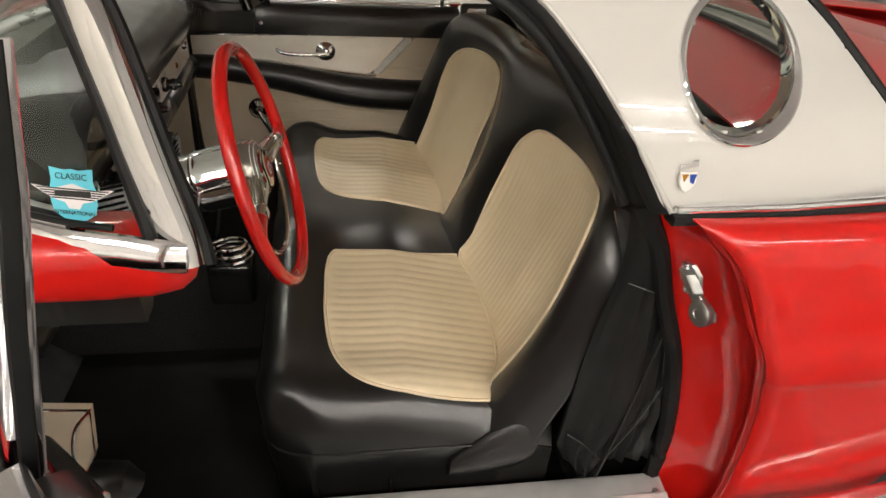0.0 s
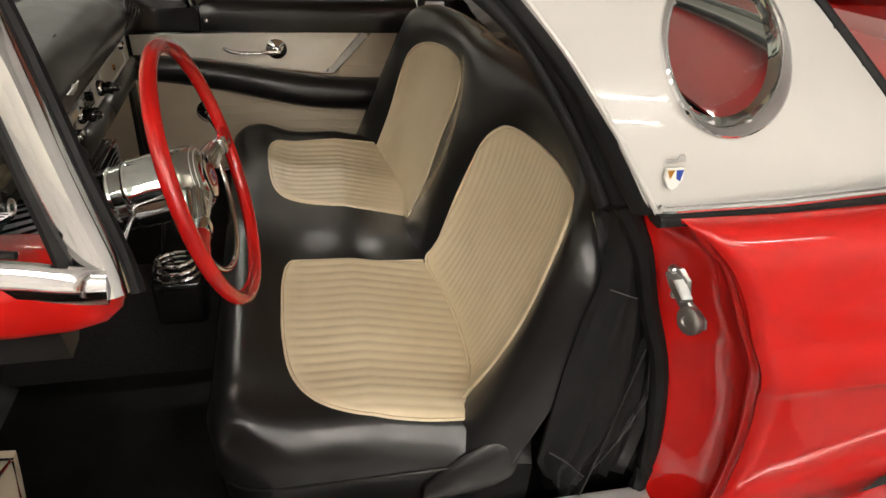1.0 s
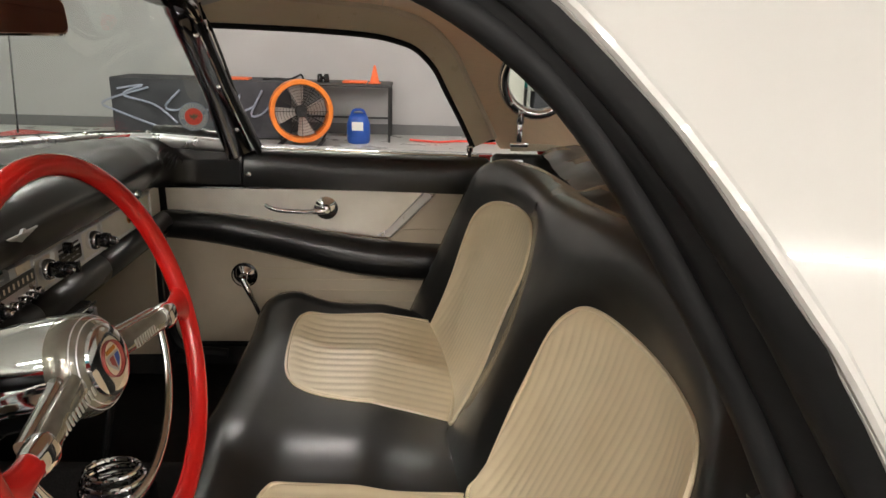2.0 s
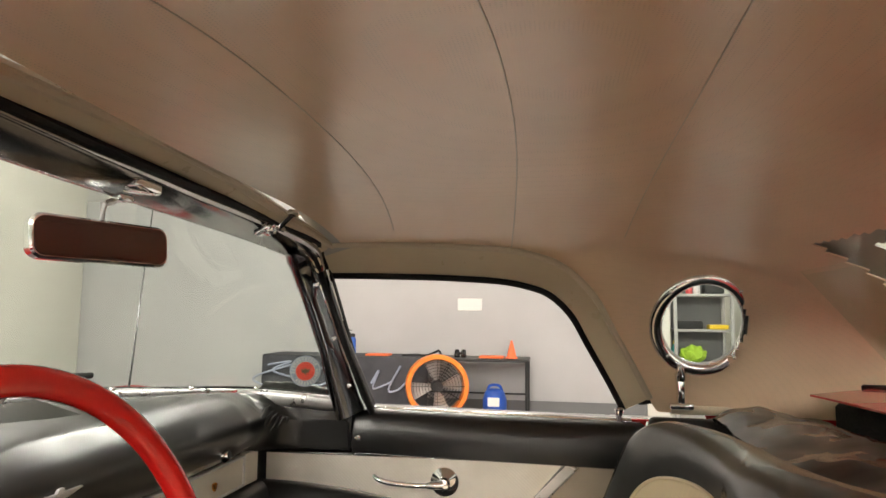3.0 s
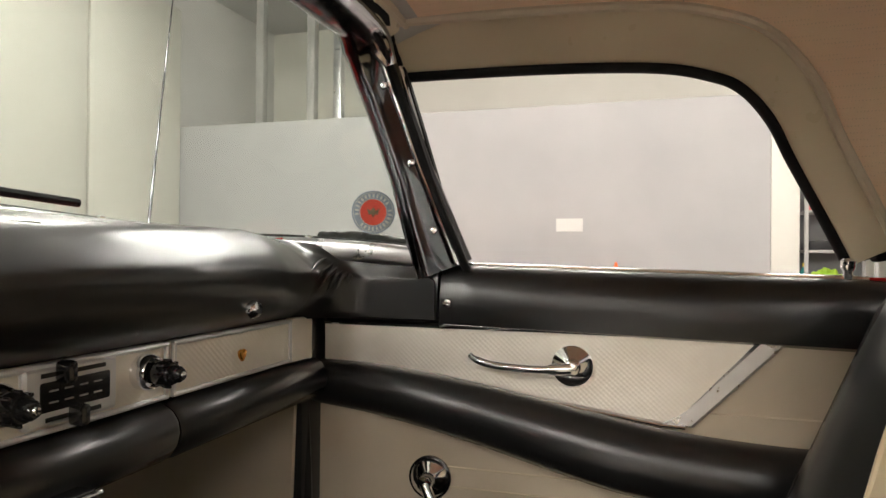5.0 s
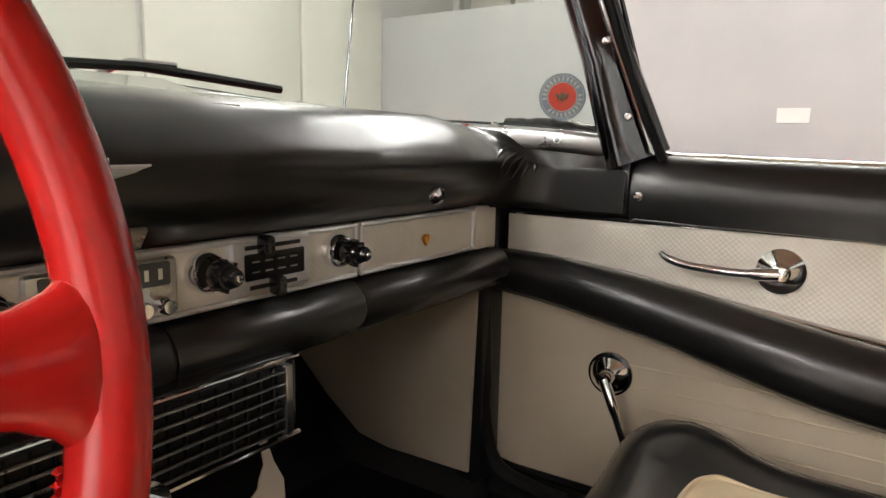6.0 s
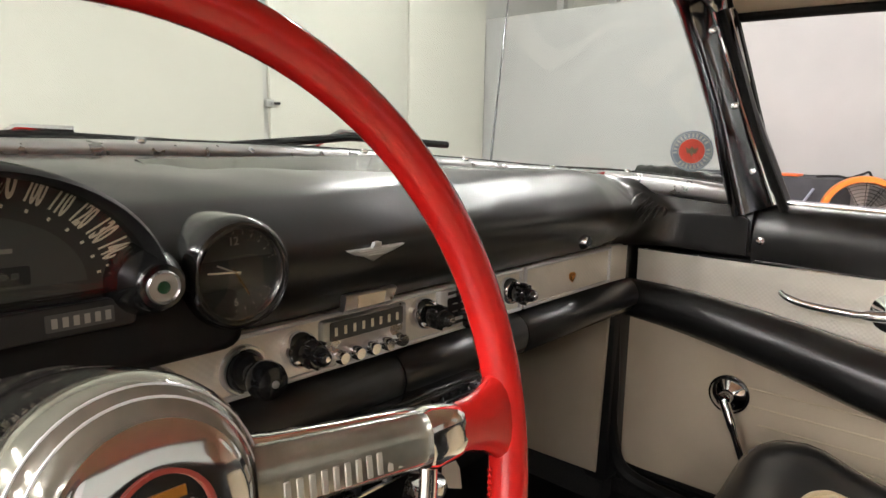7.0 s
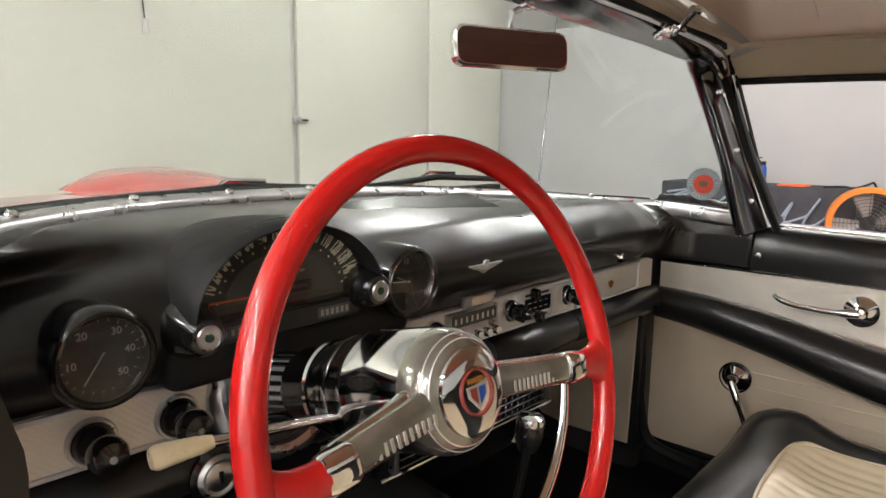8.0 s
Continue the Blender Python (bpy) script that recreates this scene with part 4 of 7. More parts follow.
for side in (-1, 1):
    line = spline([(skew(x, side), 0, z) for x, z in FRAME_LINE], 5)
    rings_f, seal, bead = [], [], []
    for i, p in enumerate(line):
        d = (line[min(i + 1, len(line) - 1)] - line[max(i - 1, 0)]).normalized()
        nrm = Vector((-d.z, 0, d.x))
        if nrm.z < 0:
            nrm = -nrm
        w = 0.058
        a, b = p, p + nrm * w
        rings_f.append([(a.x, side * (side_y(a.z) + (0.028 if side > 0 else 0.002)), a.z), (a.x, side * (side_y(a.z) - 0.002), a.z), (a.x + nrm.x * 0.004, side * (side_y(a.z + nrm.z * 0.004) - 0.006), a.z + nrm.z * 0.004),
                        (b.x, side * (side_y(b.z) - 0.012), b.z), (b.x + nrm.x * 0.012, side * (side_y(b.z) + 0.008), b.z + nrm.z * 0.012)])
        seal.append(Vector((p.x - nrm.x * 0.004, side * (side_y(p.z) + 0.006), p.z - nrm.z * 0.004)))
        bead.append(Vector((b.x - nrm.x * 0.004, side * (side_y(b.z) - 0.018), b.z - nrm.z * 0.004)))
    part("window_frame", loft(rings_f, False), BEIGE_PAINT, top, "beige painted inner window frame")
    part("window_seal", tube(seal, 0.009, 10), RUBBER, top, "black rubber window seal")
    part("headliner_bead", tube(bead if side > 0 else bead[:22], 0.007, 8), BEIGE, top, "tan headliner piping")
    # rim of the round window, inside and outside
    for k, (off, r0) in enumerate(((-0.006, 0.1), (0.058, 0.0725 if side < 0 else 0.098))):
        if k == 0 and side < 0:
            continue
        pts, rads = [], []
        for i in range(48):
            a = 2 * math.pi * i / 48
            x, z = PORT[0] + r0 * 0.93 * math.cos(a), PORT[1] - (0.005 * k if side < 0 else 0) + r0 * 0.93 * math.sin(a)
            pts.append((x, side * (side_y(z) + off + 0.004 if k == 0 else shell_y(x, z) + 0.002), z))
        if k == 0:
            rim = sweep(pts, ring_section(0.0145, 12, 0.7), True, (0, 1, 0))
        else:
            rows_ = []
            for i in range(56):
                c_, s_ = math.cos(2 * math.pi * i / 56), math.sin(2 * math.pi * i / 56)
                grow = 1.0 if side < 0 else 1.3
                rows_.append([(PORT[0] + r * grow * c_, side * (shell_y(PORT[0] + r * grow * c_, PORT_Z + r * grow * s_) + off), PORT_Z + r * grow * s_) for r, off in ((0.083, -0.003), (0.0835, 0.003), (0.0825, 0.0072), (0.0800, 0.0092), (0.0770, 0.0082), (0.0745, 0.0045), (0.0725, -0.003), (0.0712, -0.012), (0.0705, -0.022))])
            rim = loft(rows_, False, False, True)
        part("porthole_rim", rim, CHROME, top, "chrome rim of the round window")
        if k == 0:
            for a in (45, 135, 225, 315):
                x, z = PORT[0] + 0.094 * math.cos(radians(a)), PORT[1] + 0.094 * math.sin(radians(a))
                screw_head((x, side * (side_y(z) - 0.012), z), (0, -side, 0), 0.0045, top)
    bm = bmesh.new()
    lean_y = 0.5 * (side_y(PORT[1] + 0.06) - side_y(PORT[1] - 0.06)) / 0.12
    pane = 0.073 if side < 0 else 0.09
    flat_y = lambda dz: side * (shell_y(PORT[0], PORT[1]) - 0.020 + lean_y * dz)
    c = bm.verts.new((PORT[0], flat_y(0), PORT[1]))
    ring = [bm.verts.new((PORT[0] + pane * math.cos(2 * math.pi * i / 40), flat_y(pane * math.sin(2 * math.pi * i / 40)), PORT[1] + pane * math.sin(2 * math.pi * i / 40))) for i in range(40)]
    for i in range(40):
        bm.faces.new((c, ring[i], ring[(i + 1) % 40]))
    cone = []
    for i in range(40):
        c_, s_ = math.cos(2 * math.pi * i / 40), math.sin(2 * math.pi * i / 40)
        r1 = 0.0715 if side < 0 else 0.092
        a_ = Vector((PORT[0] + 0.088 * c_, side * (side_y(PORT[1] + 0.088 * s_) - 0.004), PORT[1] + 0.088 * s_))
        x1, z1 = PORT[0] + r1 * c_, PORT[1] - (0.005 if side < 0 else 0) + r1 * s_
        b_ = Vector((x1, side * (shell_y(x1, z1) - 0.018), z1))
        cone.append([a_, a_.lerp(b_, 0.5), b_])
    if side > 0:
        part("porthole_sleeve", loft(cone, False, False, True), STEEL, top, "bright sleeve of the round window")
    g = part("porthole_glass", thick(bm, 0.004), GLASS, top, "clear round window")
    g.visible_shadow = False
    # belt line of the hardtop: grey edge and black gasket outside
    part("belt_gasket", sweep([(0.60, side * 0.796, 0.912), (0.75, side * 0.797, 0.914), (0.95, side * 0.785, 0.918), (1.12, side * 0.75, 0.925)], rounded(0.03, 0.014, 0.005, 2)), RUBBER, top, "black rubber gasket")
    part("belt_edge", sweep([(0.603, side * 0.8, 0.924), (0.75, side * 0.802, 0.926), (0.95, side * 0.79, 0.93), (1.12, side * 0.755, 0.937)], rounded(0.012, 0.012, 0.004, 2)), CHROME, top, "bright edge strip")
    # thick black weather strip between the inner frame and the outer edge
    ends = []
    inn = [(0.30, 1.172), (0.35, 1.158), (0.385, 1.138), (0.42, 1.10), (0.453, 1.045), (0.50, 0.962), (0.526, 0.912)]
    outr = [(0.325, 1.19), (0.384, 1.172), (0.435, 1.142), (0.477, 1.096), (0.522, 1.035), (0.563, 0.97), (0.60, 0.915)]
    pi_, po_ = spline([(skew(x, side) + (0.010 if side < 0 else 0), 0, z) for x, z in inn], 4), spline([(x, 0, z) for x, z in outr], 4)
    for a_, b_ in zip(pi_, po_):
        ya, yb = side_y(a_.z) + 0.004, lerp(b_.z, [(0.9, 0.796), (1.0, 0.78), (1.08, 0.735), (1.14, 0.69), (1.19, 0.655)])
        ring = []
        for k in range(13):
            u = k / 12
            lift = 0.012 * abs(math.sin(2 * math.pi * u)) ** 0.7
            ring.append((a_.x + (b_.x - a_.x) * u - lift * 0.8, side * (ya + (yb - ya) * u), a_.z + (b_.z - a_.z) * u - lift * 0.4))
        ends.append(ring)
    part("weather_strip", thick(loft(ends, False), 0.006), RUBBER, top, "thick black rubber weather strip", 70)
    part("edge_lip", tube([(p.x + 0.003, side * (lerp(p.z, [(0.9, 0.798), (1.0, 0.782), (1.08, 0.737), (1.14, 0.692), (1.19, 0.657)])), p.z + 0.002) for p in po_], 0.0035, 8), WHITE, top, "rolled white edge of the hardtop")
    # crest badge
    sk = lambda z: lerp(z, [(0.92, 0.796), (0.98, 0.789), (1.035, 0.766)])
    bp = lambda lift: (lambda a, b, h: (0.612 + 0.78 * (a - 0.615), side * (sk(0.964 + 0.78 * (b - 0.966)) + lift + h), 0.964 + 0.78 * (b - 0.966)))
    badge = part("crest_badge", plate([(0.602, 0.975), (0.628, 0.975), (0.629, 0.96), (0.623, 0.948), (0.615, 0.943), (0.607, 0.948), (0.601, 0.96)], bp(0.0), 0.004, 0.001), PAPER, top, "enamel crest badge")
    part("enamel", plate([(0.603, 0.9735), (0.614, 0.9735), (0.608, 0.961)], bp(0.0042), 0.0008), GOLD, badge, "red and gold enamel")
    part("enamel", plate([(0.616, 0.9735), (0.627, 0.9735), (0.624, 0.957), (0.618, 0.961)], bp(0.0042), 0.0008), BLUE, badge, "blue enamel")
    part("crown", plate([(0.60, 0.983), (0.614, 0.982), (0.62, 0.984), (0.629, 0.984), (0.629, 0.994), (0.62, 0.993), (0.617, 0.987), (0.6, 0.988)], bp(0.0), 0.003, 0.0008), CHROME, badge)
    # rear clamp at the belt
    clamp = part("belt_clamp", merge(box((0.642, side * 0.705, 0.945), (0.016, 0.02, 0.07), 0.005, 2), box((0.642, side * 0.70, 0.915), (0.05, 0.02, 0.014), 0.005, 2), lathe([(0, 0), (0.011, 0), (0.012, 0.01), (0.006, 0.03), (0, 0.032)], axis((0.642, side * 0.702, 0.97), (0, -side * 0.3, 1)), 14)), CHROME, top, "chrome hardtop clamp")
    part("inner_rail", sweep([(0.625, side * 0.728, 0.905), (0.75, side * 0.725, 0.907), (0.95, side * 0.705, 0.912), (1.1, side * 0.68, 0.92)], rounded(0.02, 0.02, 0.006, 2)), BEIGE_PAINT, top, "beige lower rail of the hardtop")
# rear window with its surround
rg = []
for i in range(9):
    t = i / 8
    x, z, w = 0.90 + 0.25 * t, 1.235 - 0.28 * t, 0.52 + 0.10 * t
    rg.append([(x - 0.10 * abs(k / 10) ** 2.5 * (1 - 0.3 * t), w * k / 10, z - 0.02 * abs(k / 10) ** 2) for k in range(-10, 11)])
g = part("rear_glass", thick(loft(rg, False), 0.004), GLASS, top, "clear wrapped rear window")
g.visible_shadow = False
sill_line = [(1.135 - 0.13 * (k / 12) ** 2, 0.62 * k / 12, 0.974 - 0.012 * (k / 12) ** 2) for k in range(-12, 13)]
# the band's grey-brown is a painted reflection on the sill trim
part("rear_window_sill", sweep(sill_line, rounded(0.085, 0.014, 0.006, 3)), SILL_TRIM, top, "sill of the rear window, reflection painted grey-brown")
for dx in (-0.042, 0.036):
    part("rear_window_seal", tube([Vector(p) + Vector((dx, 0, 0.006)) for p in sill_line], 0.006, 8), RUBBER, top, "black seal of the rear window")
part("rear_window_trim", sweep([Vector(p) + Vector((0.047, 0, 0.010)) for p in sill_line], rounded(0.014, 0.008, 0.003, 2)), CHROME, top, "chrome lower moulding of the rear window")
part("rear_edge_seal", tube([(lerp(z, REAR_EDGE) + 0.002, -shell_y(lerp(z, REAR_EDGE), z) + 0.002, z) for z in [0.93 + 0.28 * i / 30 for i in range(31)]], 0.007, 8), RUBBER, top, "black seal along the rear edge of the hardtop")
# headliner seams
for x0, y0, y1 in ((0.09, 0.0, 0.5), (0.09, -0.5, 0.0), (0.33, -0.55, 0.56), (0.545, -0.52, 0.52)):
    pts = []
    for k in range(25):
        y = y0 + (y1 - y0) * k / 24
        x = x0 - 0.035 * (y / 0.55) ** 2
        pts.append((x, y, lining_z(x, y) - 0.0032))
    part("headliner_seam", tube(pts, 0.001, 5), BEIGE, top, "fine sewn seam")
# header of the hardtop with its piping
HEADER = [(-0.64, -0.07, 1.22), (-0.60, -0.078, 1.245), (-0.5, -0.09, 1.268), (-0.3, -0.10, 1.283), (-0.15, -0.105, 1.288), (0.0, -0.11, 1.288), (0.15, -0.114, 1.282), (0.3, -0.114, 1.267), (0.4, -0.11, 1.253), (0.5, -0.102, 1.237), (0.56, -0.094, 1.226), (0.6, -0.087, 1.218)]
HEADER = [(y - 0.04, x, z + 0.045 * y) for y, x, z in HEADER]
hb = spline([(x, y, z) for y, x, z in HEADER], 5)
part("header_frame", loft([[Vector((p.x - 0.052 + 0.02 * abs(p.y / 0.57) ** 3, p.y, p.z - 0.024)), Vector((p.x - 0.038, p.y, p.z - 0.026)), Vector((p.x - 0.018, p.y, p.z - 0.016)), p + Vector((0.006, 0, 0.0)), p + Vector((0.0, 0, 0.008)), Vector((p.x - 0.045, p.y, p.z - 0.01))] for p in hb], True, True), BEIGE_PAINT, top, "beige painted header of the hardtop")
part("headliner_bead", tube([p + Vector((0, 0, -0.005)) for p in hb], 0.007, 8), BEIGE, top, "tan headliner piping")

# the hardtop sits a little across and leans with the body
LEAN_M = Matrix(((1, 0, 0, 0), (0, 1, 0, 0.04), (0, -0.045, 1, -0.045 * 0.04), (0, 0, 0, 1)))
for ob in (top, *top.children_recursive):
    ob.data.transform(LEAN_M)

# ---- windscreen ----
WS_BASE = [(-0.03, 0.672, 0.868), (-0.09, 0.667, 0.873), (-0.16, 0.655, 0.881), (-0.285, 0.642, 0.889), (-0.40, 0.572, 0.893), (-0.462, 0.40, 0.908), (-0.492, 0.2, 0.922), (-0.50, 0.04, 0.931),
           (-0.495, -0.13, 0.937), (-0.475, -0.28, 0.94), (-0.43, -0.43, 0.942), (-0.32, -0.585, 0.943), (-0.19, -0.695, 0.943), (-0.10, -0.742, 0.942), (-0.028, -0.757, 0.938)]
WS_TOP = [(-0.13, 0.618, 1.13), (-0.138, 0.606, 1.16), (-0.148, 0.578, 1.185), (-0.163, 0.50, 1.198), (-0.178, 0.40, 1.211), (-0.187, 0.28, 1.219), (-0.188, 0.14, 1.224), (-0.186, 0.03, 1.228),
          (-0.184, -0.07, 1.231), (-0.178, -0.21, 1.236), (-0.165, -0.35, 1.24), (-0.15, -0.47, 1.242), (-0.125, -0.575, 1.235), (-0.098, -0.645, 1.205), (-0.083, -0.68, 1.17)]
base_c = spline(WS_BASE, 4)
top_c = spline(WS_TOP, 4)
rings = []
for i in range(7):
    t = i / 6
    rings.append([a.lerp(b, t) + Vector((-0.02 * math.sin(math.pi * t), 0, 0)) for a, b in zip(base_c, top_c)])
screen = part("windscreen", thick(loft(rings, False), 0.005), GLASS, car, "clear wraparound windscreen")
screen.visible_shadow = False
part("lower_frame", sweep([p + Vector((0.012, 0, -0.002)) for p in base_c[4:-4]], rounded(0.032, 0.032, 0.008, 3), False, (0.25, 0, 1)), STEEL, screen, "bright windscreen lower frame")
part("screen_seal", tube([p + Vector((0.0, 0, 0.012)) for p in base_c[3:-3]], 0.006, 8), RUBBER, screen, "black windscreen rubber")
rail = [p + Vector((0.012, 0, 0.016)) for p in top_c[2:-2]]
shrink = [min(1, 0.35 + 0.65 * min(i, len(rail) - 1 - i) / 9) for i in range(len(rail))]
# the rail's darkness is a cabin reflection put into the chrome colour
part("header_rail", sweep(rail, [[(a * k, b) for a, b in rounded(0.068, 0.03, 0.013, 4)] for k in shrink], False, (-0.55, 0, 1)), HEADER_CHROME, screen, "chrome windscreen header, dark cabin reflection put into its colour")
HS_OFF = Vector((0.044, 0, 0.029))
seal_path = [Vector((-0.115, 0.638, 1.165)), Vector((-0.118, 0.62, 1.2))] + [p + HS_OFF for p in top_c[9:-9]] + [Vector((-0.088, -0.62, 1.25)), Vector((-0.06, -0.67, 1.19))]
part("header_seal", tube(spline(seal_path, 2), 0.008, 8), RUBBER, screen, "black header seal")
for k in (12, 16, 20, 24, 32, 36, 40, 44):
    if k < len(base_c):
        p = base_c[k]
        screw_head(p + Vector((0.018, 0, 0.0145)), (0.3, 0, 1), 0.0065, screen)
for side in (-1, 1):
    if side > 0:
        pts = spline([(-0.05, 0.676, 0.855), (-0.074, 0.664, 0.93), (-0.095, 0.651, 1.0), (-0.12, 0.637, 1.08), (-0.138, 0.62, 1.14), (-0.149, 0.59, 1.188), (-0.157, 0.53, 1.217), (-0.165, 0.46, 1.229)], 5)
    else:
        pts = spline([(0.028, -0.772, 0.905), (0.020, -0.758, 0.94), (-0.002, -0.735, 1.01), (-0.025, -0.708, 1.09), (-0.048, -0.683, 1.16), (-0.082, -0.64, 1.212), (-0.118, -0.575, 1.245), (-0.14, -0.48, 1.256)], 5)
    secs = []
    for i, p in enumerate(pts):
        w = (0.094 - 0.024 * min(1, i / 10) if side > 0 else 0.048) * max(0.25, min(1, (len(pts) - 1 - i) / 9))
        secs.append([(a * w, b * 0.034) for a, b in ((-0.5, -0.2), (-0.42, -0.42), (-0.3, -0.5), (0.0, -0.53), (0.3, -0.5), (0.42, -0.4), (0.5, -0.15), (0.5, 0.2), (0.4, 0.45), (-0.3, 0.5), (-0.5, 0.3))])
    # passenger post is chrome too; its colour is lowered to imitate the reflected black cabin
    part("screen_post", sweep(pts, secs, False, (-0.75 if side > 0 else -0.3, side, 0)), DARK_CHROME if side > 0 else CHROME, screen, "chrome windscreen post, dark reflection put into its colour" if side > 0 else "bright chrome windscreen post")
    part("post_seal", tube([p + Vector((0.038 - 0.012 * min(1, i / 8) if side > 0 else 0.027, -side * 0.004, 0)) for i, p in enumerate(pts)], 0.007, 8), RUBBER, screen, "black post seal")
    part("glass_seal", tube([p + Vector((-0.036 + 0.008 * min(1, i / 10) + (0.008 if side < 0 else 0), side * 0.004, 0)) for i, p in enumerate(pts[2:-8])], 0.009 if side < 0 else 0.005, 8), RUBBER, screen, "black rubber between post and glass")
    if side > 0:
        # thin chrome tubes added to stand for highlights along the post's edges
        part("post_bead", tube([p + Vector((-0.028, -0.012, 0)) for p in pts[1:-6]], 0.0035, 8), CHROME, screen, "bright line added as the post's edge highlight")
        part("post_bead", tube([p + Vector((0.026 - 0.008 * min(1, i / 10), -0.012, 0)) for i, p in enumerate(pts[1:-6])], 0.003, 8), CHROME, screen, "bright line added as the post's edge highlight")
    for i in (4, 11, 19):
        p = pts[i]
        screw_head(p + Vector((0.01, -side * 0.017, 0)), (0.1, -side, 0), 0.006, screen)
    # header clamp
    hc = part("header_clamp", merge(box((-0.148, side * 0.395, 1.222 + (0.02 if side < 0 else 0)), (0.034, 0.028, 0.014), 0.005, 2, pose(0, 0, 0, 0, -30, 0)), tube(spline([(-0.155, side * 0.395, 1.218 + (0.02 if side < 0 else 0)), (-0.128, side * 0.39, 1.218 + (0.02 if side < 0 else 0)), (-0.105, side * 0.387, 1.236 + (0.02 if side < 0 else 0)), (-0.088, side * 0.384, 1.25 + (0.02 if side < 0 else 0))], 5), 0.006, 8), tube([(-0.088, side * 0.37, 1.25 + (0.02 if side < 0 else 0)), (-0.086, side * 0.384, 1.251 + (0.02 if side < 0 else 0)), (-0.088, side * 0.398, 1.25 + (0.02 if side < 0 else 0))], 0.0065, 8), tube([(-0.118, side * 0.37, 1.224 + (0.02 if side < 0 else 0)), (-0.118, side * 0.412, 1.224 + (0.02 if side < 0 else 0))], 0.0045, 8)), CHROME, screen, "chrome hardtop clamp")
# cowl between bonnet and windscreen
rows = []
for p in base_c[6:-6]:
    rows.append([(-0.575, p.y, 0.904 + 0.012 * (1 - (p.y / 0.6) ** 2)), ((p.x - 0.575) / 2, p.y, p.z * 0.5 + 0.447), (p.x - 0.008, p.y, p.z - 0.014)])
part("cowl_panel", loft(rows, False), RED, car, "glossy red cowl panel")
# outer moulding under the driver's end of the glass
part("base_moulding", sweep([p + Vector((0.0, -0.014 if p.y < -0.5 else 0, -0.010)) for p in base_c[-22:] + [Vector((-0.01, -0.761, 0.936)), Vector((0.012, -0.764, 0.934)), Vector((0.034, -0.764, 0.932))]], [(-0.008, -0.014), (-0.008, 0.010), (-0.004, 0.018), (0.002, 0.019), (0.007, 0.015), (0.011, 0.006), (0.013, -0.006), (0.012, -0.014), (0.0, -0.016)], False, (0, 0, 1)), CHROME, screen, "chrome moulding under the glass")
part("base_seal", tube([p + Vector((0.0, -0.012 if p.y < -0.5 else 0, 0.016)) for p in base_c[-22:-1]], 0.004, 8), RUBBER, screen, "black rubber along the glass")
# rear-view mirror
MC = Vector((-0.188, 0.015, 1.158))
mdir = Vector((0.93, -0.33, 0.09)).normalized()
side_v = Vector((0, 0, 1)).cross(mdir).normalized()
up_v = mdir.cross(side_v)
MP = lambda a, b, h: MC + side_v * a + up_v * b + mdir * h
mirror = part("rear_view_mirror", plate(rounded(0.19, 0.056, 0.016), lambda a, b, h: MP(a, b, -0.012 + h * 1.0), 0.014, 0.003), CHROME, car, "chrome rear-view mirror")
part("mirror_glass", plate(rounded(0.18, 0.048, 0.013), lambda a, b, h: MP(a, b, 0.0022 + h), 0.0008), MIRROR, mirror, "dark reflecting mirror glass")
part("mirror_stem", tube([MP(0, 0.02, -0.008), MP(0.0, 0.05, -0.004), Vector((-0.19, 0.05, 1.222))], 0.005, 8), STEEL, mirror)
part("mirror_bracket", merge(box((-0.172, 0.048, 1.236), (0.05, 0.055, 0.02), 0.008, 3), box((-0.19, 0.045, 1.222), (0.02, 0.03, 0.014), 0.005, 2)), CHROME, mirror)

aerial = part("aerial", tube([(-0.55, 0.60, 0.88), (-0.552, 0.63, 1.1), (-0.554, 0.665, 1.341)], [0.0026, 0.0018, 0.0012], 8), DARK_CHROME, car, "thin steel radio aerial")
part("aerial_base", lathe([(0, 0), (0.018, 0), (0.014, 0.012), (0.006, 0.03), (0, 0.03)], Matrix.Translation((-0.55, 0.60, 0.86)), 16), CHROME, aerial)
for y0, y1 in ((-0.44, -0.03), (-0.005, 0.42)):
    wp = part("wiper", tube([(-0.50, y0, 0.945), (-0.515, (y0 + y1) / 2, 0.957), (-0.505, y1, 0.945)], 0.006, 8), RUBBER, car, "black wiper blade")
    part("wiper_arm", tube([(-0.56, y0 + 0.15, 0.93), (-0.54, (y0 + y1) / 2, 0.965), (-0.516, (y0 + y1) / 2 + 0.05, 0.963)], 0.004, 8), CHROME, wp)

# ---- floor, tunnel, kick panels ----
rings = []
for x, z in ((-0.78, 0.52), (-0.70, 0.42), (-0.60, 0.30), (-0.52, 0.235), (-0.4, 0.225), (0.0, 0.225), (0.4, 0.235), (0.62, 0.26), (0.66, 0.50), (0.70, 0.80)):
    ring = []
    for k in range(-14, 15):
        y = 0.69 * k / 14
        tun = 0.17 * max(0, 1 - (abs(y) / 0.2) ** 2.4) if abs(y) < 0.2 else 0
        ring.append((x, y, z + (tun if z < 0.45 else tun * 0.4)))
    rings.append(ring)
part("floor_carpet", thick(loft(rings, False), 0.004), CARPET, car, "black floor carpet", 60)
mat_rings = []
for i in range(9):
    x = -0.50 + 0.52 * i / 8
    mat_rings.append([(x, -0.55 + 0.36 * k / 8, 0.234 + (0.10 * max(0, (-0.38 - x)) / 0.12 if x < -0.38 else 0)) for k in range(9)])
part("floor_mat", thick(loft(mat_rings, False), 0.006), MAT, car, "black ribbed rubber floor mat")
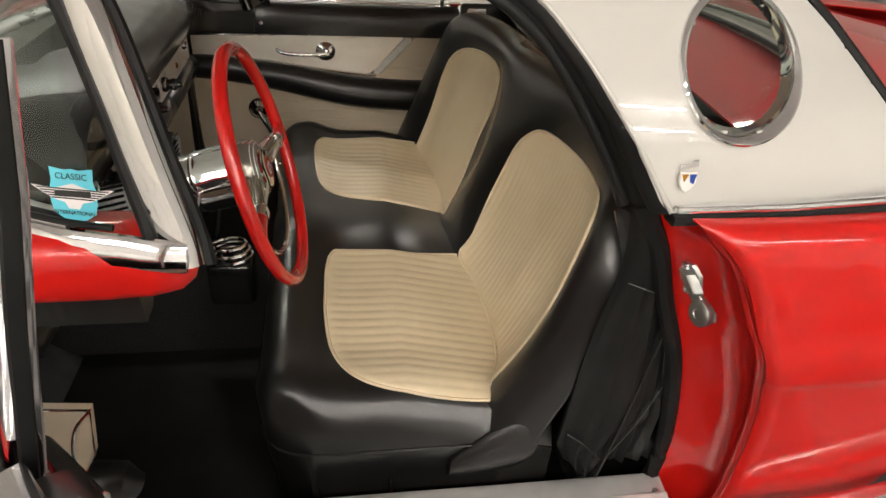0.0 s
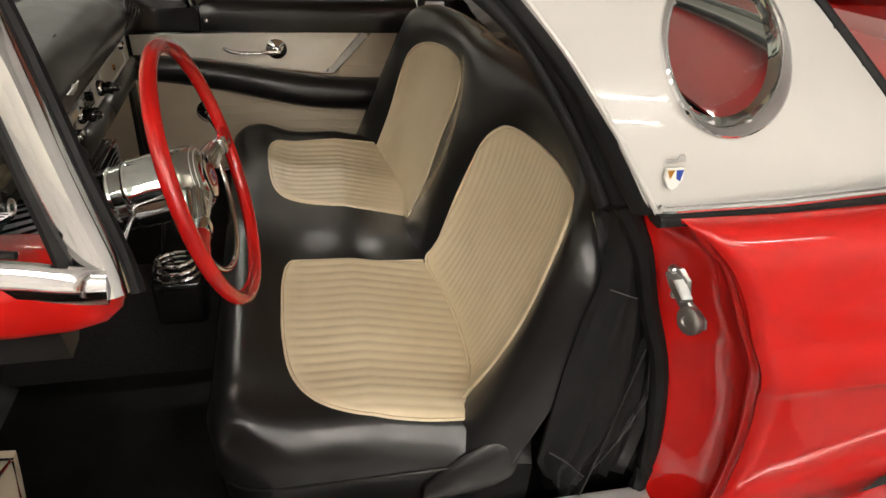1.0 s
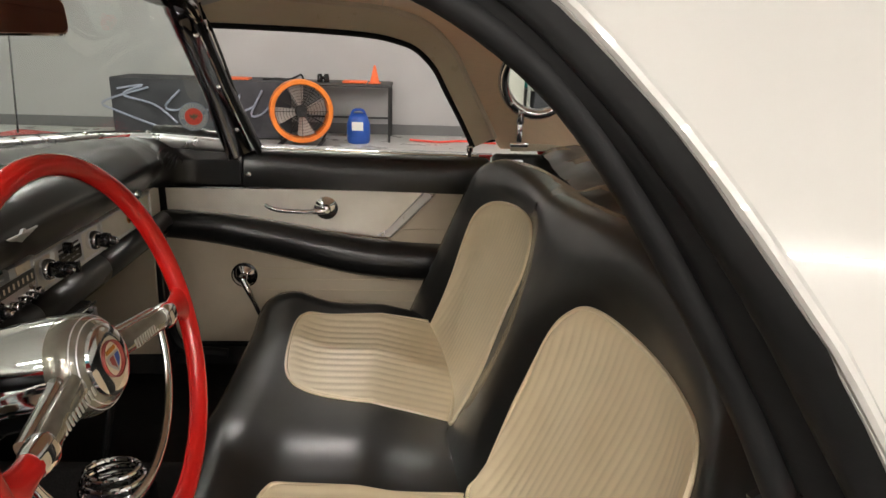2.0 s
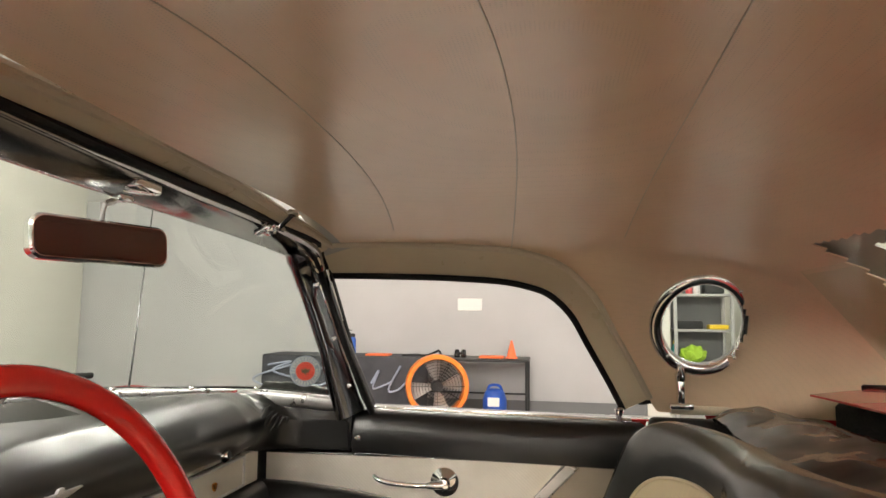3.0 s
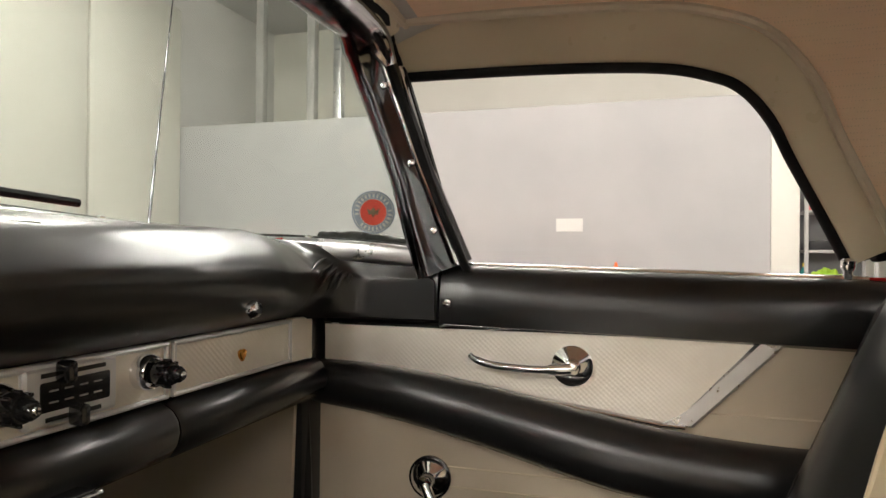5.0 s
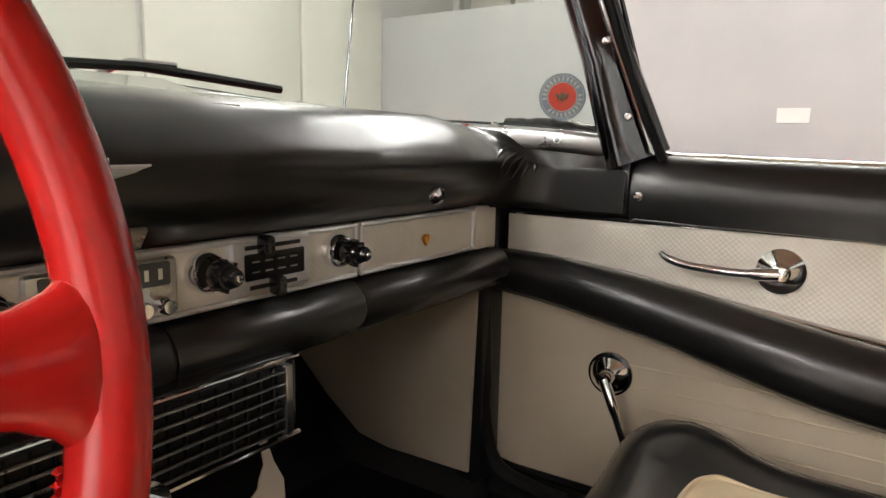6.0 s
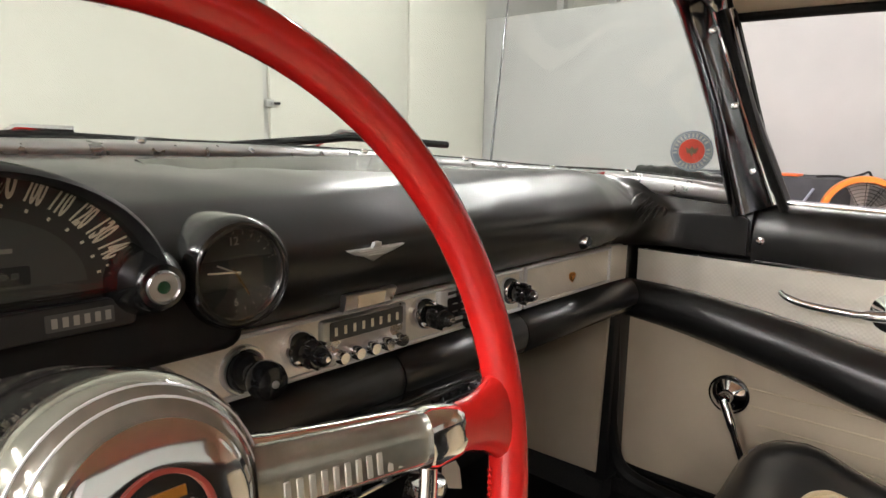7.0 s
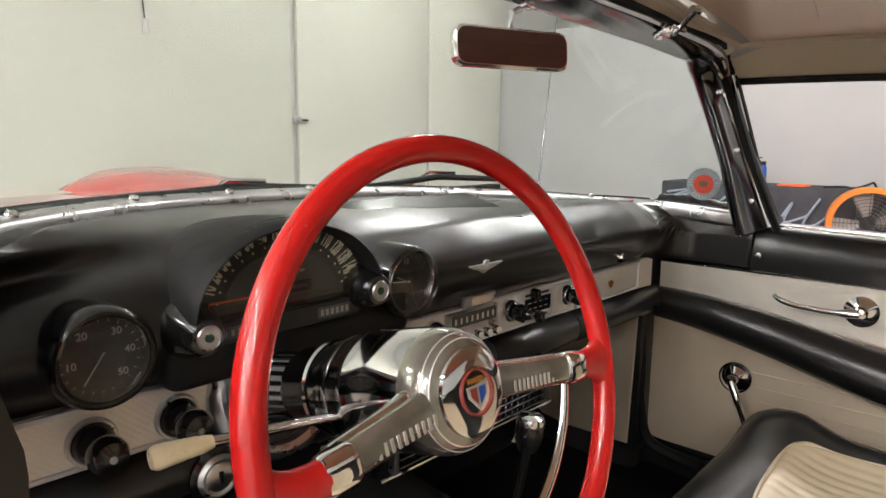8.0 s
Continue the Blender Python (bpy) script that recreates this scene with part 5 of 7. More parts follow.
for side in (-1, 1):
    y = side * 0.615
    out = [(-0.70, 0.48), (-0.60, 0.39), (-0.52, 0.335), (-0.45, 0.325), (-0.28, 0.33), (-0.27, 0.66), (-0.70, 0.72)]
    part("kick_panel", plate(out, lambda a, b, h: (a, y - side * h, b), 0.006, 0.002), BEIGE, car, "beige kick panel")
    part("kick_seal", tube(spline([(-0.275, y + side * 0.02, 0.66), (-0.268, y + side * 0.02, 0.5), (-0.262, y + side * 0.02, 0.40), (-0.23, y + side * 0.025, 0.335), (-0.12, y + side * 0.03, 0.315)], 6), 0.014, 8), RUBBER, car, "black door seal")
    part("hinge_post", box((-0.285, side * 0.665, 0.56), (0.05, 0.1, 0.5), 0.01, 2), BLACK, car, "black hinge pillar")
for side in (-1, 1):
    part("carpet_riser", box((-0.45, side * 0.645, 0.285), (0.36, 0.05, 0.15), 0.01, 2), CARPET, car, "black carpeted riser")
part("firewall", box((-0.76, 0, 0.66), (0.03, 1.4, 0.5)), CARPET, car, "black padded bulkhead")
part("rear_bulkhead", box((0.93, 0, 0.6), (0.03, 1.36, 0.62), 0.01, 1), CARPET, car, "black rear bulkhead")
rr = []
for i in range(25):
    x = 0.69 + 0.21 * i / 24
    rr.append([(x, 0.68 * k / 30, 0.868 + 0.022 * math.sin(math.pi * i / 24) + 0.014 * noise.noise(Vector((x * 9, k * 0.22, 3.0))) + 0.006 * noise.noise(Vector((x * 30, k * 0.9, 7.0)))) for k in range(-30, 31)])
part("folded_cover", thick(loft(rr, False), 0.012), BLACK, car, "black folded cover behind the seat", 70)
part("quarter_trim", box((0.745, 0.708, 0.70), (0.35, 0.03, 0.325), 0.012, 3), BLACK, car, "black trim behind the door")
part("belt_bracket", box((0.618, 0.688, 0.838), (0.06, 0.012, 0.026), 0.004, 2), STEEL, car, "bright bracket at the belt")
part("far_sill", box((0.22, 0.735, 0.30), (1.05, 0.085, 0.13), 0.012, 2), CARPET, car, "black carpeted sill")
# side trim behind the driver's seat: folded black cover with grey stitching
rings = []
COVER = [(0.935, 0.585, 0.612), (0.89, 0.595, 0.632), (0.845, 0.60, 0.655), (0.79, 0.60, 0.675), (0.72, 0.585, 0.692), (0.64, 0.572, 0.708), (0.56, 0.565, 0.716), (0.49, 0.562, 0.70), (0.43, 0.56, 0.672), (0.385, 0.58, 0.645), (0.365, 0.61, 0.62)]
for i, (z, x0, x1) in enumerate(COVER):
    rings.append([(x0 + (x1 - x0) * k / 12, -0.668 - 0.022 * math.sin(math.pi * k / 12) + 0.006 * math.sin(k * 1.7 + i * 0.8) * min(1, i / 6) + 0.03 * max(0, 0.5 - z), z + 0.006 * math.sin(k * 1.3)) for k in range(13)])
cover = part("side_cover", thick(loft(rings, False), 0.006), COVER_BLACK, car, "black vinyl side cover with grey stitching")
part("stitching", tube([(0.671, -0.682, 0.767), (0.69, -0.683, 0.69), (0.712, -0.683, 0.585)], 0.0006, 5), STITCH, cover, "grey stitching")
part("stitching", tube(spline([(0.714, -0.683, 0.578), (0.69, -0.683, 0.50), (0.665, -0.682, 0.44), (0.64, -0.68, 0.395), (0.618, -0.675, 0.368)], 5), 0.0007, 5), STITCH, cover, "grey stitching")
part("stitching", tube(spline([(0.606, -0.688, 0.796), (0.64, -0.694, 0.784), (0.67, -0.684, 0.768)], 5), 0.0008, 5), STITCH, cover, "grey stitching")
part("pocket_seam", tube(spline([(0.566, -0.684, 0.478), (0.60, -0.694, 0.455), (0.635, -0.688, 0.41)], 5), 0.0016, 5), BLACK, cover)
# loose black seal and curtain bunched behind the cover
rr = []
for i in range(14):
    z = 0.90 - 0.53 * i / 13
    xm = lerp(z, [(0.37, 0.72), (0.5, 0.735), (0.65, 0.70), (0.8, 0.66), (0.9, 0.625)])
    rr.append([(xm - 0.05 + 0.085 * k / 8, -0.66 + 0.008 * math.sin(k * 2.3 + i * 0.5), z) for k in range(9)])
part("hanging_curtain", thick(loft(rr, False), 0.005), BLACK, car, "black bunched curtain beside the seat")
# hinge cover of the backrest
rr = []
for u, r in ((0.0, 0.012), (0.15, 0.028), (0.4, 0.042), (0.65, 0.052), (0.85, 0.06), (1.0, 0.045)):
    c = Vector((0.372, -0.655, 0.385)).lerp(Vector((0.505, -0.655, 0.475)), u)
    rr.append([c + Vector((0.5 * r * math.cos(2 * math.pi * k / 14) * 0.6 + 0.02 * u, 0.016 * math.sin(2 * math.pi * k / 14 + 0.6), r * math.cos(2 * math.pi * k / 14) - 0.03 * u)) for k in range(14)])
part("hinge_cover", loft(rr, True, True), BLACK, car, "black wrinkled hinge cover of the seat")
part("jamb_seal", tube(spline([(0.595, -0.69, 0.93), (0.635, -0.692, 0.86), (0.665, -0.692, 0.77), (0.71, -0.692, 0.65), (0.738, -0.69, 0.5), (0.742, -0.688, 0.38), (0.735, -0.68, 0.29)], 6), 0.014, 8), RUBBER, car, "black door seal")

kick = part("kick_panel_end", plate([(-0.27, 0.615), (-0.166, 0.605), (-0.172, 0.56), (-0.179, 0.513), (-0.209, 0.458), (-0.27, 0.46)], lambda a, b, h: (a, -0.676 - h, b), 0.012, 0.003), BEIGE, car, "cream vinyl end of the kick panel")
part("kick_edge", tube(spline([(-0.166, -0.69, 0.605), (-0.192, -0.69, 0.572), (-0.207, -0.69, 0.525), (-0.213, -0.69, 0.46)], 5), 0.003, 8), CHROME, kick, "bright curved edge")
part("kick_edge", tube([(-0.27, -0.69, 0.613), (-0.166, -0.69, 0.605), (-0.179, -0.69, 0.513), (-0.209, -0.69, 0.458)], 0.002, 8), CHROME, kick)
part("kick_roll", sweep([(-0.24, -0.672, 0.425), (-0.20, -0.674, 0.43), (-0.16, -0.674, 0.425), (-0.14, -0.67, 0.41)], [[(a * k, b * k) for a, b in ring_section(0.034, 14)] for k in (0.9, 1, 1, 0.6)]), BLACK, kick, "black padded roll")

# ---- seat ----

def cushion_z(x, y):
    fx, fy = (x - 0.03) / 0.5, abs(y + 0.045) / 0.60
    z = 0.505
    z += 0.030 * math.exp(-((x - 0.09) / 0.06) ** 2)
    z += 0.014 * math.exp(-((y + 0.05) / 0.10) ** 2)
    z += 0.018 * math.exp(-((abs(y + 0.045) - 0.53) / 0.07) ** 2)
    z -= 0.045 * max(0, (x - 0.3)) / 0.2
    return z


def cushion():
    rings = []
    nx, ny = 22, 48
    x1, y0, y1 = 0.56, -0.645, 0.575
    for i in range(ny + 1):
        y = y0 + (y1 - y0) * i / ny
        e = min(i, ny - i) / ny * (y1 - y0)
        cut = 0.09 - math.sqrt(max(0, 0.09 ** 2 - (0.09 - min(e, 0.09)) ** 2))
        rnd = 0.05 - math.sqrt(max(0, 0.05 ** 2 - (0.05 - min(e, 0.05)) ** 2))
        x0 = lerp(y, [(-0.65, 0.042), (0.575, 0.008)])
        ring = [(x0 + cut + 0.02, y, 0.25), (x0 + cut + 0.006, y, 0.38)]
        for j in range(7):
            a = math.pi * j / 12
            ring.append((x0 + cut + 0.055 - 0.055 * math.cos(a), y, cushion_z(x0 + cut + 0.055, y) - rnd - 0.055 + 0.055 * math.sin(a)))
        for j in range(nx + 1):
            x = x0 + cut + 0.07 + (x1 - x0 - cut - 0.07) * j / nx
            ring.append((x, y, cushion_z(x, y) - rnd))
        rings.append(ring)
    mida = [(p[0], y0 - 0.003, min(p[2], 0.425)) for p in rings[0]]
    lowa = [(p[0], y0 + 0.004, 0.25) for p in rings[0]]
    midb = [(p[0], y1 + 0.003, min(p[2], 0.425)) for p in rings[-1]]
    lowb = [(p[0], y1 - 0.004, 0.25) for p in rings[-1]]
    return loft([lowa, mida] + rings + [midb, lowb], False)


seat = part("bench_seat", cushion(), BLACK, car, "black vinyl bench seat with two cream pleated places", 60)
part("cushion_seam", tube(spline([(0.50, -0.6485, 0.425), (0.30, -0.649, 0.425), (0.15, -0.648, 0.425), (0.085, -0.632, 0.425), (0.052, -0.59, 0.425), (0.045, -0.5, 0.425), (0.036, -0.2, 0.425), (0.022, 0.2, 0.425), (0.012, 0.5, 0.425)], 5), 0.0028, 6), BLACK, seat)
BX, BZ, BT = 0.487, 0.475, math.atan(0.41)
BACK_X0 = [(-0.68, 0.50), (-0.16, 0.488), (0.06, 0.466), (0.40, 0.438), (0.52, 0.428), (0.64, 0.405)]
BU = Vector((math.sin(BT), 0, math.cos(BT)))
BN = Vector((-math.cos(BT), 0, math.sin(BT)))


def back_at(y, s, h):
    """A point of the backrest: y across, s up along it, h out towards the sitter."""
    return Vector((glide(y, BACK_X0), y, BZ)) + BU * s + BN * h


def back_top(y):
    return glide(y, [(-0.67, 0.30), (-0.62, 0.37), (-0.56, 0.425), (-0.45, 0.465), (-0.30, 0.485), (-0.15, 0.478), (0.0, 0.462), (0.12, 0.455), (0.30, 0.452), (0.42, 0.445), (0.52, 0.425), (0.58, 0.385), (0.62, 0.32), (0.64, 0.25)])


def back_h(y, s):
    h = 0.036
    for c in (-0.345, 0.26):
        d = math.hypot((y - c) / 0.24, (s - 0.16) / 0.26)
        h -= 0.044 * math.exp(-(d * 1.0) ** 6)
    h += 0.02 * math.exp(-((abs(y + 0.03) - 0.57) / 0.07) ** 2)
    return h


def backrest():
    rings = []
    n = 44
    for i in range(n + 1):
        y = -0.668 + 1.30 * i / n
        e = min(i, n - i) / n * 1.30
        rnd = 0.07 - math.sqrt(max(0, 0.07 ** 2 - (0.07 - min(e, 0.07)) ** 2))
        tp = back_top(y)
        ring = []
        for j in range(17):
            s = -0.06 + (tp - 0.04 + 0.06) * j / 16
            ring.append(back_at(y, s, back_h(y, s) - rnd))
        for j in range(1, 8):
            a = math.pi * j / 8
            ring.append(back_at(y, tp - 0.04 + 0.05 * math.sin(a), back_h(y, tp - 0.04) - rnd - (0.055 - rnd * 0.4) * (1 - math.cos(a))))
        for j in range(5):
            ring.append(back_at(y, tp - 0.04 - (tp) * j / 4, back_h(y, tp - 0.04) - 0.115 + rnd * 0.6))
        rings.append(ring)
    return loft(rings, True, True)


part("seat_back", backrest(), BLACK, seat, "", 60)


def insert(outline, surf, pitch, along, label):
    """A pleated panel that fills an outline on a surface; surf(a, b, h) places it, pleats are pitch apart along a or b."""
    n = len(outline)
    lo = [min(p[k] for p in outline) for k in (0, 1)]
    hi = [max(p[k] for p in outline) for k in (0, 1)]
    k = 0 if along == "b" else 1
    bm = bmesh.new()
    rows = []
    steps = int((hi[k] - lo[k]) / pitch * 6)
    for i in range(steps + 1):
        c = lo[k] + 0.0005 + (hi[k] - lo[k] - 0.001) * i / steps
        cross = []
        for j in range(n):
            p, q = outline[j], outline[(j + 1) % n]
            if (p[k] - c) * (q[k] - c) <= 0 and p[k] != q[k]:
                t = (c - p[k]) / (q[k] - p[k])
                cross.append(p[1 - k] + t * (q[1 - k] - p[1 - k]))
        if len(cross) < 2:
            continue
        a, b = min(cross), max(cross)
        row = []
        for j in range(25):
            o = a + (b - a) * j / 24
            ph = (c - lo[k]) / pitch
            edge = min(o - a, b - o, c - lo[k], hi[k] - c)
            h = 0.0045 * min(1, edge / 0.012) + (0.06 + 0.04 * noise.noise(Vector((c * 7, o * 5, 0.3)))) * pitch * abs(math.sin(math.pi * ph)) * min(1, edge / 0.02)
            row.append(bm.verts.new(surf(c, o, h) if k == 0 else surf(o, c, h)))
        rows.append(row)
    for r, s in zip(rows, rows[1:]):
        for j in range(24):
            bm.faces.new((r[j], r[j + 1], s[j + 1], s[j]))
    ob = part("seat_insert", bm, CREAM, seat, label, 70)
    part("piping", tube([surf(a, b, 0.002) for a, b in spline2(outline)], 0.0032, 6, True), CREAM, seat, "cream piping")
    return ob


def spline2(outline):
    return [(p.x, p.y) for p in spline([(a, b, 0) for a, b in outline], 3, True)]


cs = lambda a, b, h: (a, b, cushion_z(a, b) + h)
insert(spline2([(0.512, -0.145), (0.34, -0.154), (0.20, -0.15), (0.168, -0.162), (0.157, -0.22), (0.156, -0.30), (0.158, -0.39), (0.173, -0.49), (0.212, -0.565), (0.289, -0.603), (0.387, -0.611), (0.50, -0.598), (0.515, -0.585), (0.515, -0.40)]), cs, 0.0245, "a", "cream pleated cushion panel")
insert(spline2([(0.468, 0.452), (0.30, 0.454), (0.165, 0.44), (0.13, 0.42), (0.117, 0.375), (0.119, 0.29), (0.128, 0.20), (0.145, 0.148), (0.18, 0.122), (0.265, 0.095), (0.367, 0.085), (0.482, 0.095), (0.478, 0.25)]), cs, 0.0245, "a", "cream pleated cushion panel")
bs_ = lambda a, b, h: back_at(a, b, back_h(a, b) + h)
insert(spline2([(-0.152, -0.004), (-0.135, 0.05), (-0.114, 0.16), (-0.122, 0.28), (-0.155, 0.338), (-0.205, 0.365), (-0.31, 0.378), (-0.44, 0.385), (-0.525, 0.382), (-0.568, 0.335), (-0.57, 0.20), (-0.568, 0.10), (-0.56, 0.01), (-0.545, -0.006), (-0.34, -0.008)]), bs_, 0.0175, "b", "cream pleated backrest panel")
insert(spline2([(0.035, 0.012), (0.09, 0.08), (0.135, 0.20), (0.135, 0.31), (0.165, 0.368), (0.29, 0.375), (0.41, 0.352), (0.47, 0.308), (0.486, 0.235), (0.475, 0.125), (0.45, 0.01), (0.43, -0.004), (0.22, -0.004)]), bs_, 0.0175, "b", "cream pleated backrest panel")
part("adjuster_lever", merge(tube([(0.27, -0.655, 0.36), (0.272, -0.665, 0.30), (0.275, -0.69, 0.285)], 0.004, 8), box((0.275, -0.70, 0.283), (0.045, 0.012, 0.012), 0.004, 2)), PLASTIC, seat, "black seat lever")

# ---- dashboard ----
FX = -0.246


def ws_at(y):
    return lerp(y, [(p[1], p[0]) for p in reversed(WS_BASE)]), lerp(y, [(p[1], p[2]) for p in reversed(WS_BASE)])


def dash_section(y):
    xb, zb = ws_at(y)
    e = max(0, (abs(y) - 0.48) / 0.2)
    nose = -0.208 - 0.02 * e
    d = -0.02 * e
    g = 0.0
    if y > 0.57:
        r = min(0.08, y - 0.57)
        nose += 0.08 - math.sqrt(0.0064 - r * r)
        g = r / 0.08
        d -= 0.012 * g * g
    if y > 0:
        nose = max(nose, xb + 0.06)
    if y > 0.651:
        nose = max(nose, -0.058)
    w = nose - xb
    along = lambda f, x: max(x, xb + f * w) if y > 0 else x
    return [(xb + 0.008, zb - 0.004), (xb + 0.03 if w > 0.12 else xb + 0.2 * w, zb), (along(0.38, xb * 0.55 + nose * 0.45), 0.5 * zb + 0.5 * 0.918 + d * 0.5), (along(0.55, nose - 0.072), 0.910 + d), (along(0.74, nose - 0.038), 0.895 + d), (along(0.92, nose - 0.012), 0.872 + d),
            (nose, 0.852 + d * 0.6), (nose - 0.004 * (1 - g), 0.825 + d * 0.3), (nose - 0.016 * (1 - g), 0.802), (nose - 0.035 * (1 - g), 0.786), (-0.26 * (1 - g) + nose * g, 0.778)]


def crease(x, y):
    """Fine folds that fan out from the windscreen corner."""
    dx, dy = x + 0.20, y - 0.64
    far = math.hypot(dx, dy)
    return 0.0008 * math.sin(17 * math.atan2(dy, dx) + 2.5 * noise.noise(Vector((x * 26, y * 26, 1.7)))) * max(0, min(1, far / 0.03) * (1 - far / 0.11))


rings = []
for i in range(117 + 58):
    y = -0.66 + 0.01 * i if i < 117 else 0.5 + 0.16 * (i - 116) / 58
    sec = spline([(x, 0, z) for x, z in dash_section(y)], 6)
    ring = []
    for j, p in enumerate(sec):
        wob = 0.0012 * noise.noise(Vector((p.x * 20, y * 12, p.z * 20)))
        if y > 0.5:
            wob += crease(p.x, y) * (1 if p.z > 0.86 else max(0, 1 - (0.86 - p.z) / 0.03))
        ring.append((p.x + wob, y, p.z + wob))
    rings.append(ring)
dash = part("dashboard", loft(rings, False), DASH, car, "padded black vinyl dashboard", 70)


def dash_at(y, u):
    """A point of the dash pad: u runs from the glass over the nose to the trim."""
    sec = spline([(x, 0, z) for x, z in dash_section(y)], 6)
    f = u * (len(sec) - 1)
    i = min(int(f), len(sec) - 2)
    p = sec[i].lerp(sec[i + 1], f - i)
    return Vector((p.x, y, p.z))


# folds of the cover that fan out from the windscreen corner
for y1, u0, u1 in ((0.564, 0.30, 0.45), (0.576, 0.33, 0.52), (0.589, 0.35, 0.56), (0.604, 0.37, 0.58), (0.619, 0.38, 0.56), (0.633, 0.38, 0.52)):
    path = [dash_at(0.640 + (y1 - 0.640) * (0.2 + 0.8 * k / 14), u0 + 0.12 + (u1 - u0) * k / 14) for k in range(15)]
    part("fold", tube(path, [0.0003 + 0.0033 * math.sin(math.pi * (k + 0.3) / 14.6) for k in range(15)], 8), DASH, dash, "fold of the dash cover", 80)
part("dash_body", box((-0.43, 0, 0.73), (0.33, 1.26, 0.12), 0.01, 2), PLASTIC, dash, "black dashboard body")

Z0, Z1 = 0.718, 0.781
front = lambda a, b, h: (FX + h, a, b)


def panel(y0, y1):
    p = part("trim_panel", plate(rounded(y1 - y0 - 0.002, Z1 - Z0, 0.004, 3, ((y0 + y1) / 2, (Z0 + Z1) / 2)), lambda a, b, h: (FX - 0.012 + h, a, b), 0.012, 0.002), ALU, dash, "embossed aluminium dash panel")
    part("bright_strip", merge(tube([(FX + 0.001, y0 + 0.002, Z1 - 0.003), (FX + 0.001, y1 - 0.002, Z1 - 0.003)], 0.003, 8), tube([(FX + 0.001, y0 + 0.002, Z0 + 0.003), (FX + 0.001, y1 - 0.002, Z0 + 0.003)], 0.003, 8), tube([(FX + 0.001, y0 + 0.004, Z0 + 0.003), (FX + 0.001, y0 + 0.004, Z1 - 0.003)], 0.003, 8), tube([(FX + 0.001, y1 - 0.004, Z0 + 0.003), (FX + 0.001, y1 - 0.004, Z1 - 0.003)], 0.003, 8)), SILL, p, "bright border of the panel")


panel(-0.64, 0.296)
panel(0.30, 0.553)
part("trim_panel", plate([(0.556, Z0 - 0.001), (0.60, Z0 - 0.002), (0.628, Z0 - 0.006), (0.628, Z1 - 0.006), (0.60, Z1), (0.556, Z1 + 0.001)], lambda a, b, h: (FX - 0.012 + h - 0.25 * max(0, a - 0.60), a, b), 0.013, 0.002), ALU, dash, "embossed aluminium corner panel")
for y0, y1 in ((-0.64, -0.30), (-0.30, 0.052), (0.052, 0.298), (0.298, 0.64)):
    part("dash_roll", sweep([(-0.262, y, 0.682) for y in (y0 + 0.001, y0 + 0.008, y1 - 0.008, y1 - 0.001)], [[(a * k, b * k) for a, b in ring_section(0.036, 16, 0.95)] for k in (0.9, 1.0, 1.0, 0.9)]), BLACK, dash, "black padded knee roll")
badge = part("small_badge", plate([(0.425, 0.756), (0.431, 0.75), (0.437, 0.756), (0.439, 0.763), (0.434, 0.766), (0.431, 0.76), (0.428, 0.766), (0.423, 0.763)], lambda a, b, h: (FX + h, a, b - 0.012), 0.004, 0.001), GOLD, dash, "gilt badge")


def knob(y, z, r, style, x=FX, material=None):
    m = axis((x, y, z), (1, 0, 0))
    if style == "pull":
        k = part("knob", lathe([(0, 0.012), (r * 0.5, 0.012), (r * 0.48, 0.024), (r * 0.68, 0.03), (r * 0.76, 0.038), (r * 0.74, 0.046), (r * 0.62, 0.052), (r * 0.3, 0.054), (0, 0.0545)], m, 28), PLASTIC, dash, "black pull knob")
        part("bezel", lathe([(r, 0), (r, 0.004), (r * 0.94, 0.007), (r * 0.86, 0.007), (r * 0.84, 0.003)], m, 28), STEEL, k)
        part("skirt", lathe([(r * 0.84, 0.002), (r * 0.8, 0.01), (r * 0.68, 0.014), (0, 0.014)], m, 28), PLASTIC, k)
        part("tip", lathe([(r * 0.15, 0.0535), (r * 0.14, 0.056), (r * 0.08, 0.0568), (0, 0.057)], m, 12), STEEL, k)
    else:
        k = part("knob", lathe([(0, 0.04), (r * 0.6, 0.039), (r * 0.72, 0.034), (r * 0.74, 0.026), (r * 0.62, 0.016), (r * 0.6, 0.004), (0, 0.004)], m, 24), PLASTIC, dash, "black round knob")
        for q in range(8):
            a_ = 2 * math.pi * q / 8
            part("rib", box((0, 0, 0), (0.011, 0.003, 0.003), 0.0008, 1, Matrix.Translation((x + 0.031, y + r * 0.74 * math.cos(a_), z + r * 0.74 * math.sin(a_)))), PLASTIC, k)
        part("bezel", lathe([(r, 0), (r, 0.012), (r * 0.88, 0.016), (r * 0.86, 0.006), (r * 0.6, 0.004)], m, 28), CHROME, k)
        part("cap", lathe([(0, 0.052), (r * 0.3, 0.051), (r * 0.45, 0.047), (r * 0.5, 0.038), (0, 0.038)], m, 20), PLASTIC, k)
        part("tip", lathe([(0, 0.0532), (r * 0.16, 0.0528), (r * 0.2, 0.0512), (0, 0.0512)], m, 16), CHROME, k)


for y, z in ((-0.551, 0.744), (-0.468, 0.744), (-0.232, 0.746), (-0.148, 0.746)):
    knob(y, z, 0.024, "pull")
for y, z in ((-0.088, 0.753), (0.09, 0.755), (0.258, 0.754)):
    knob(y, z, 0.0185, "radio")
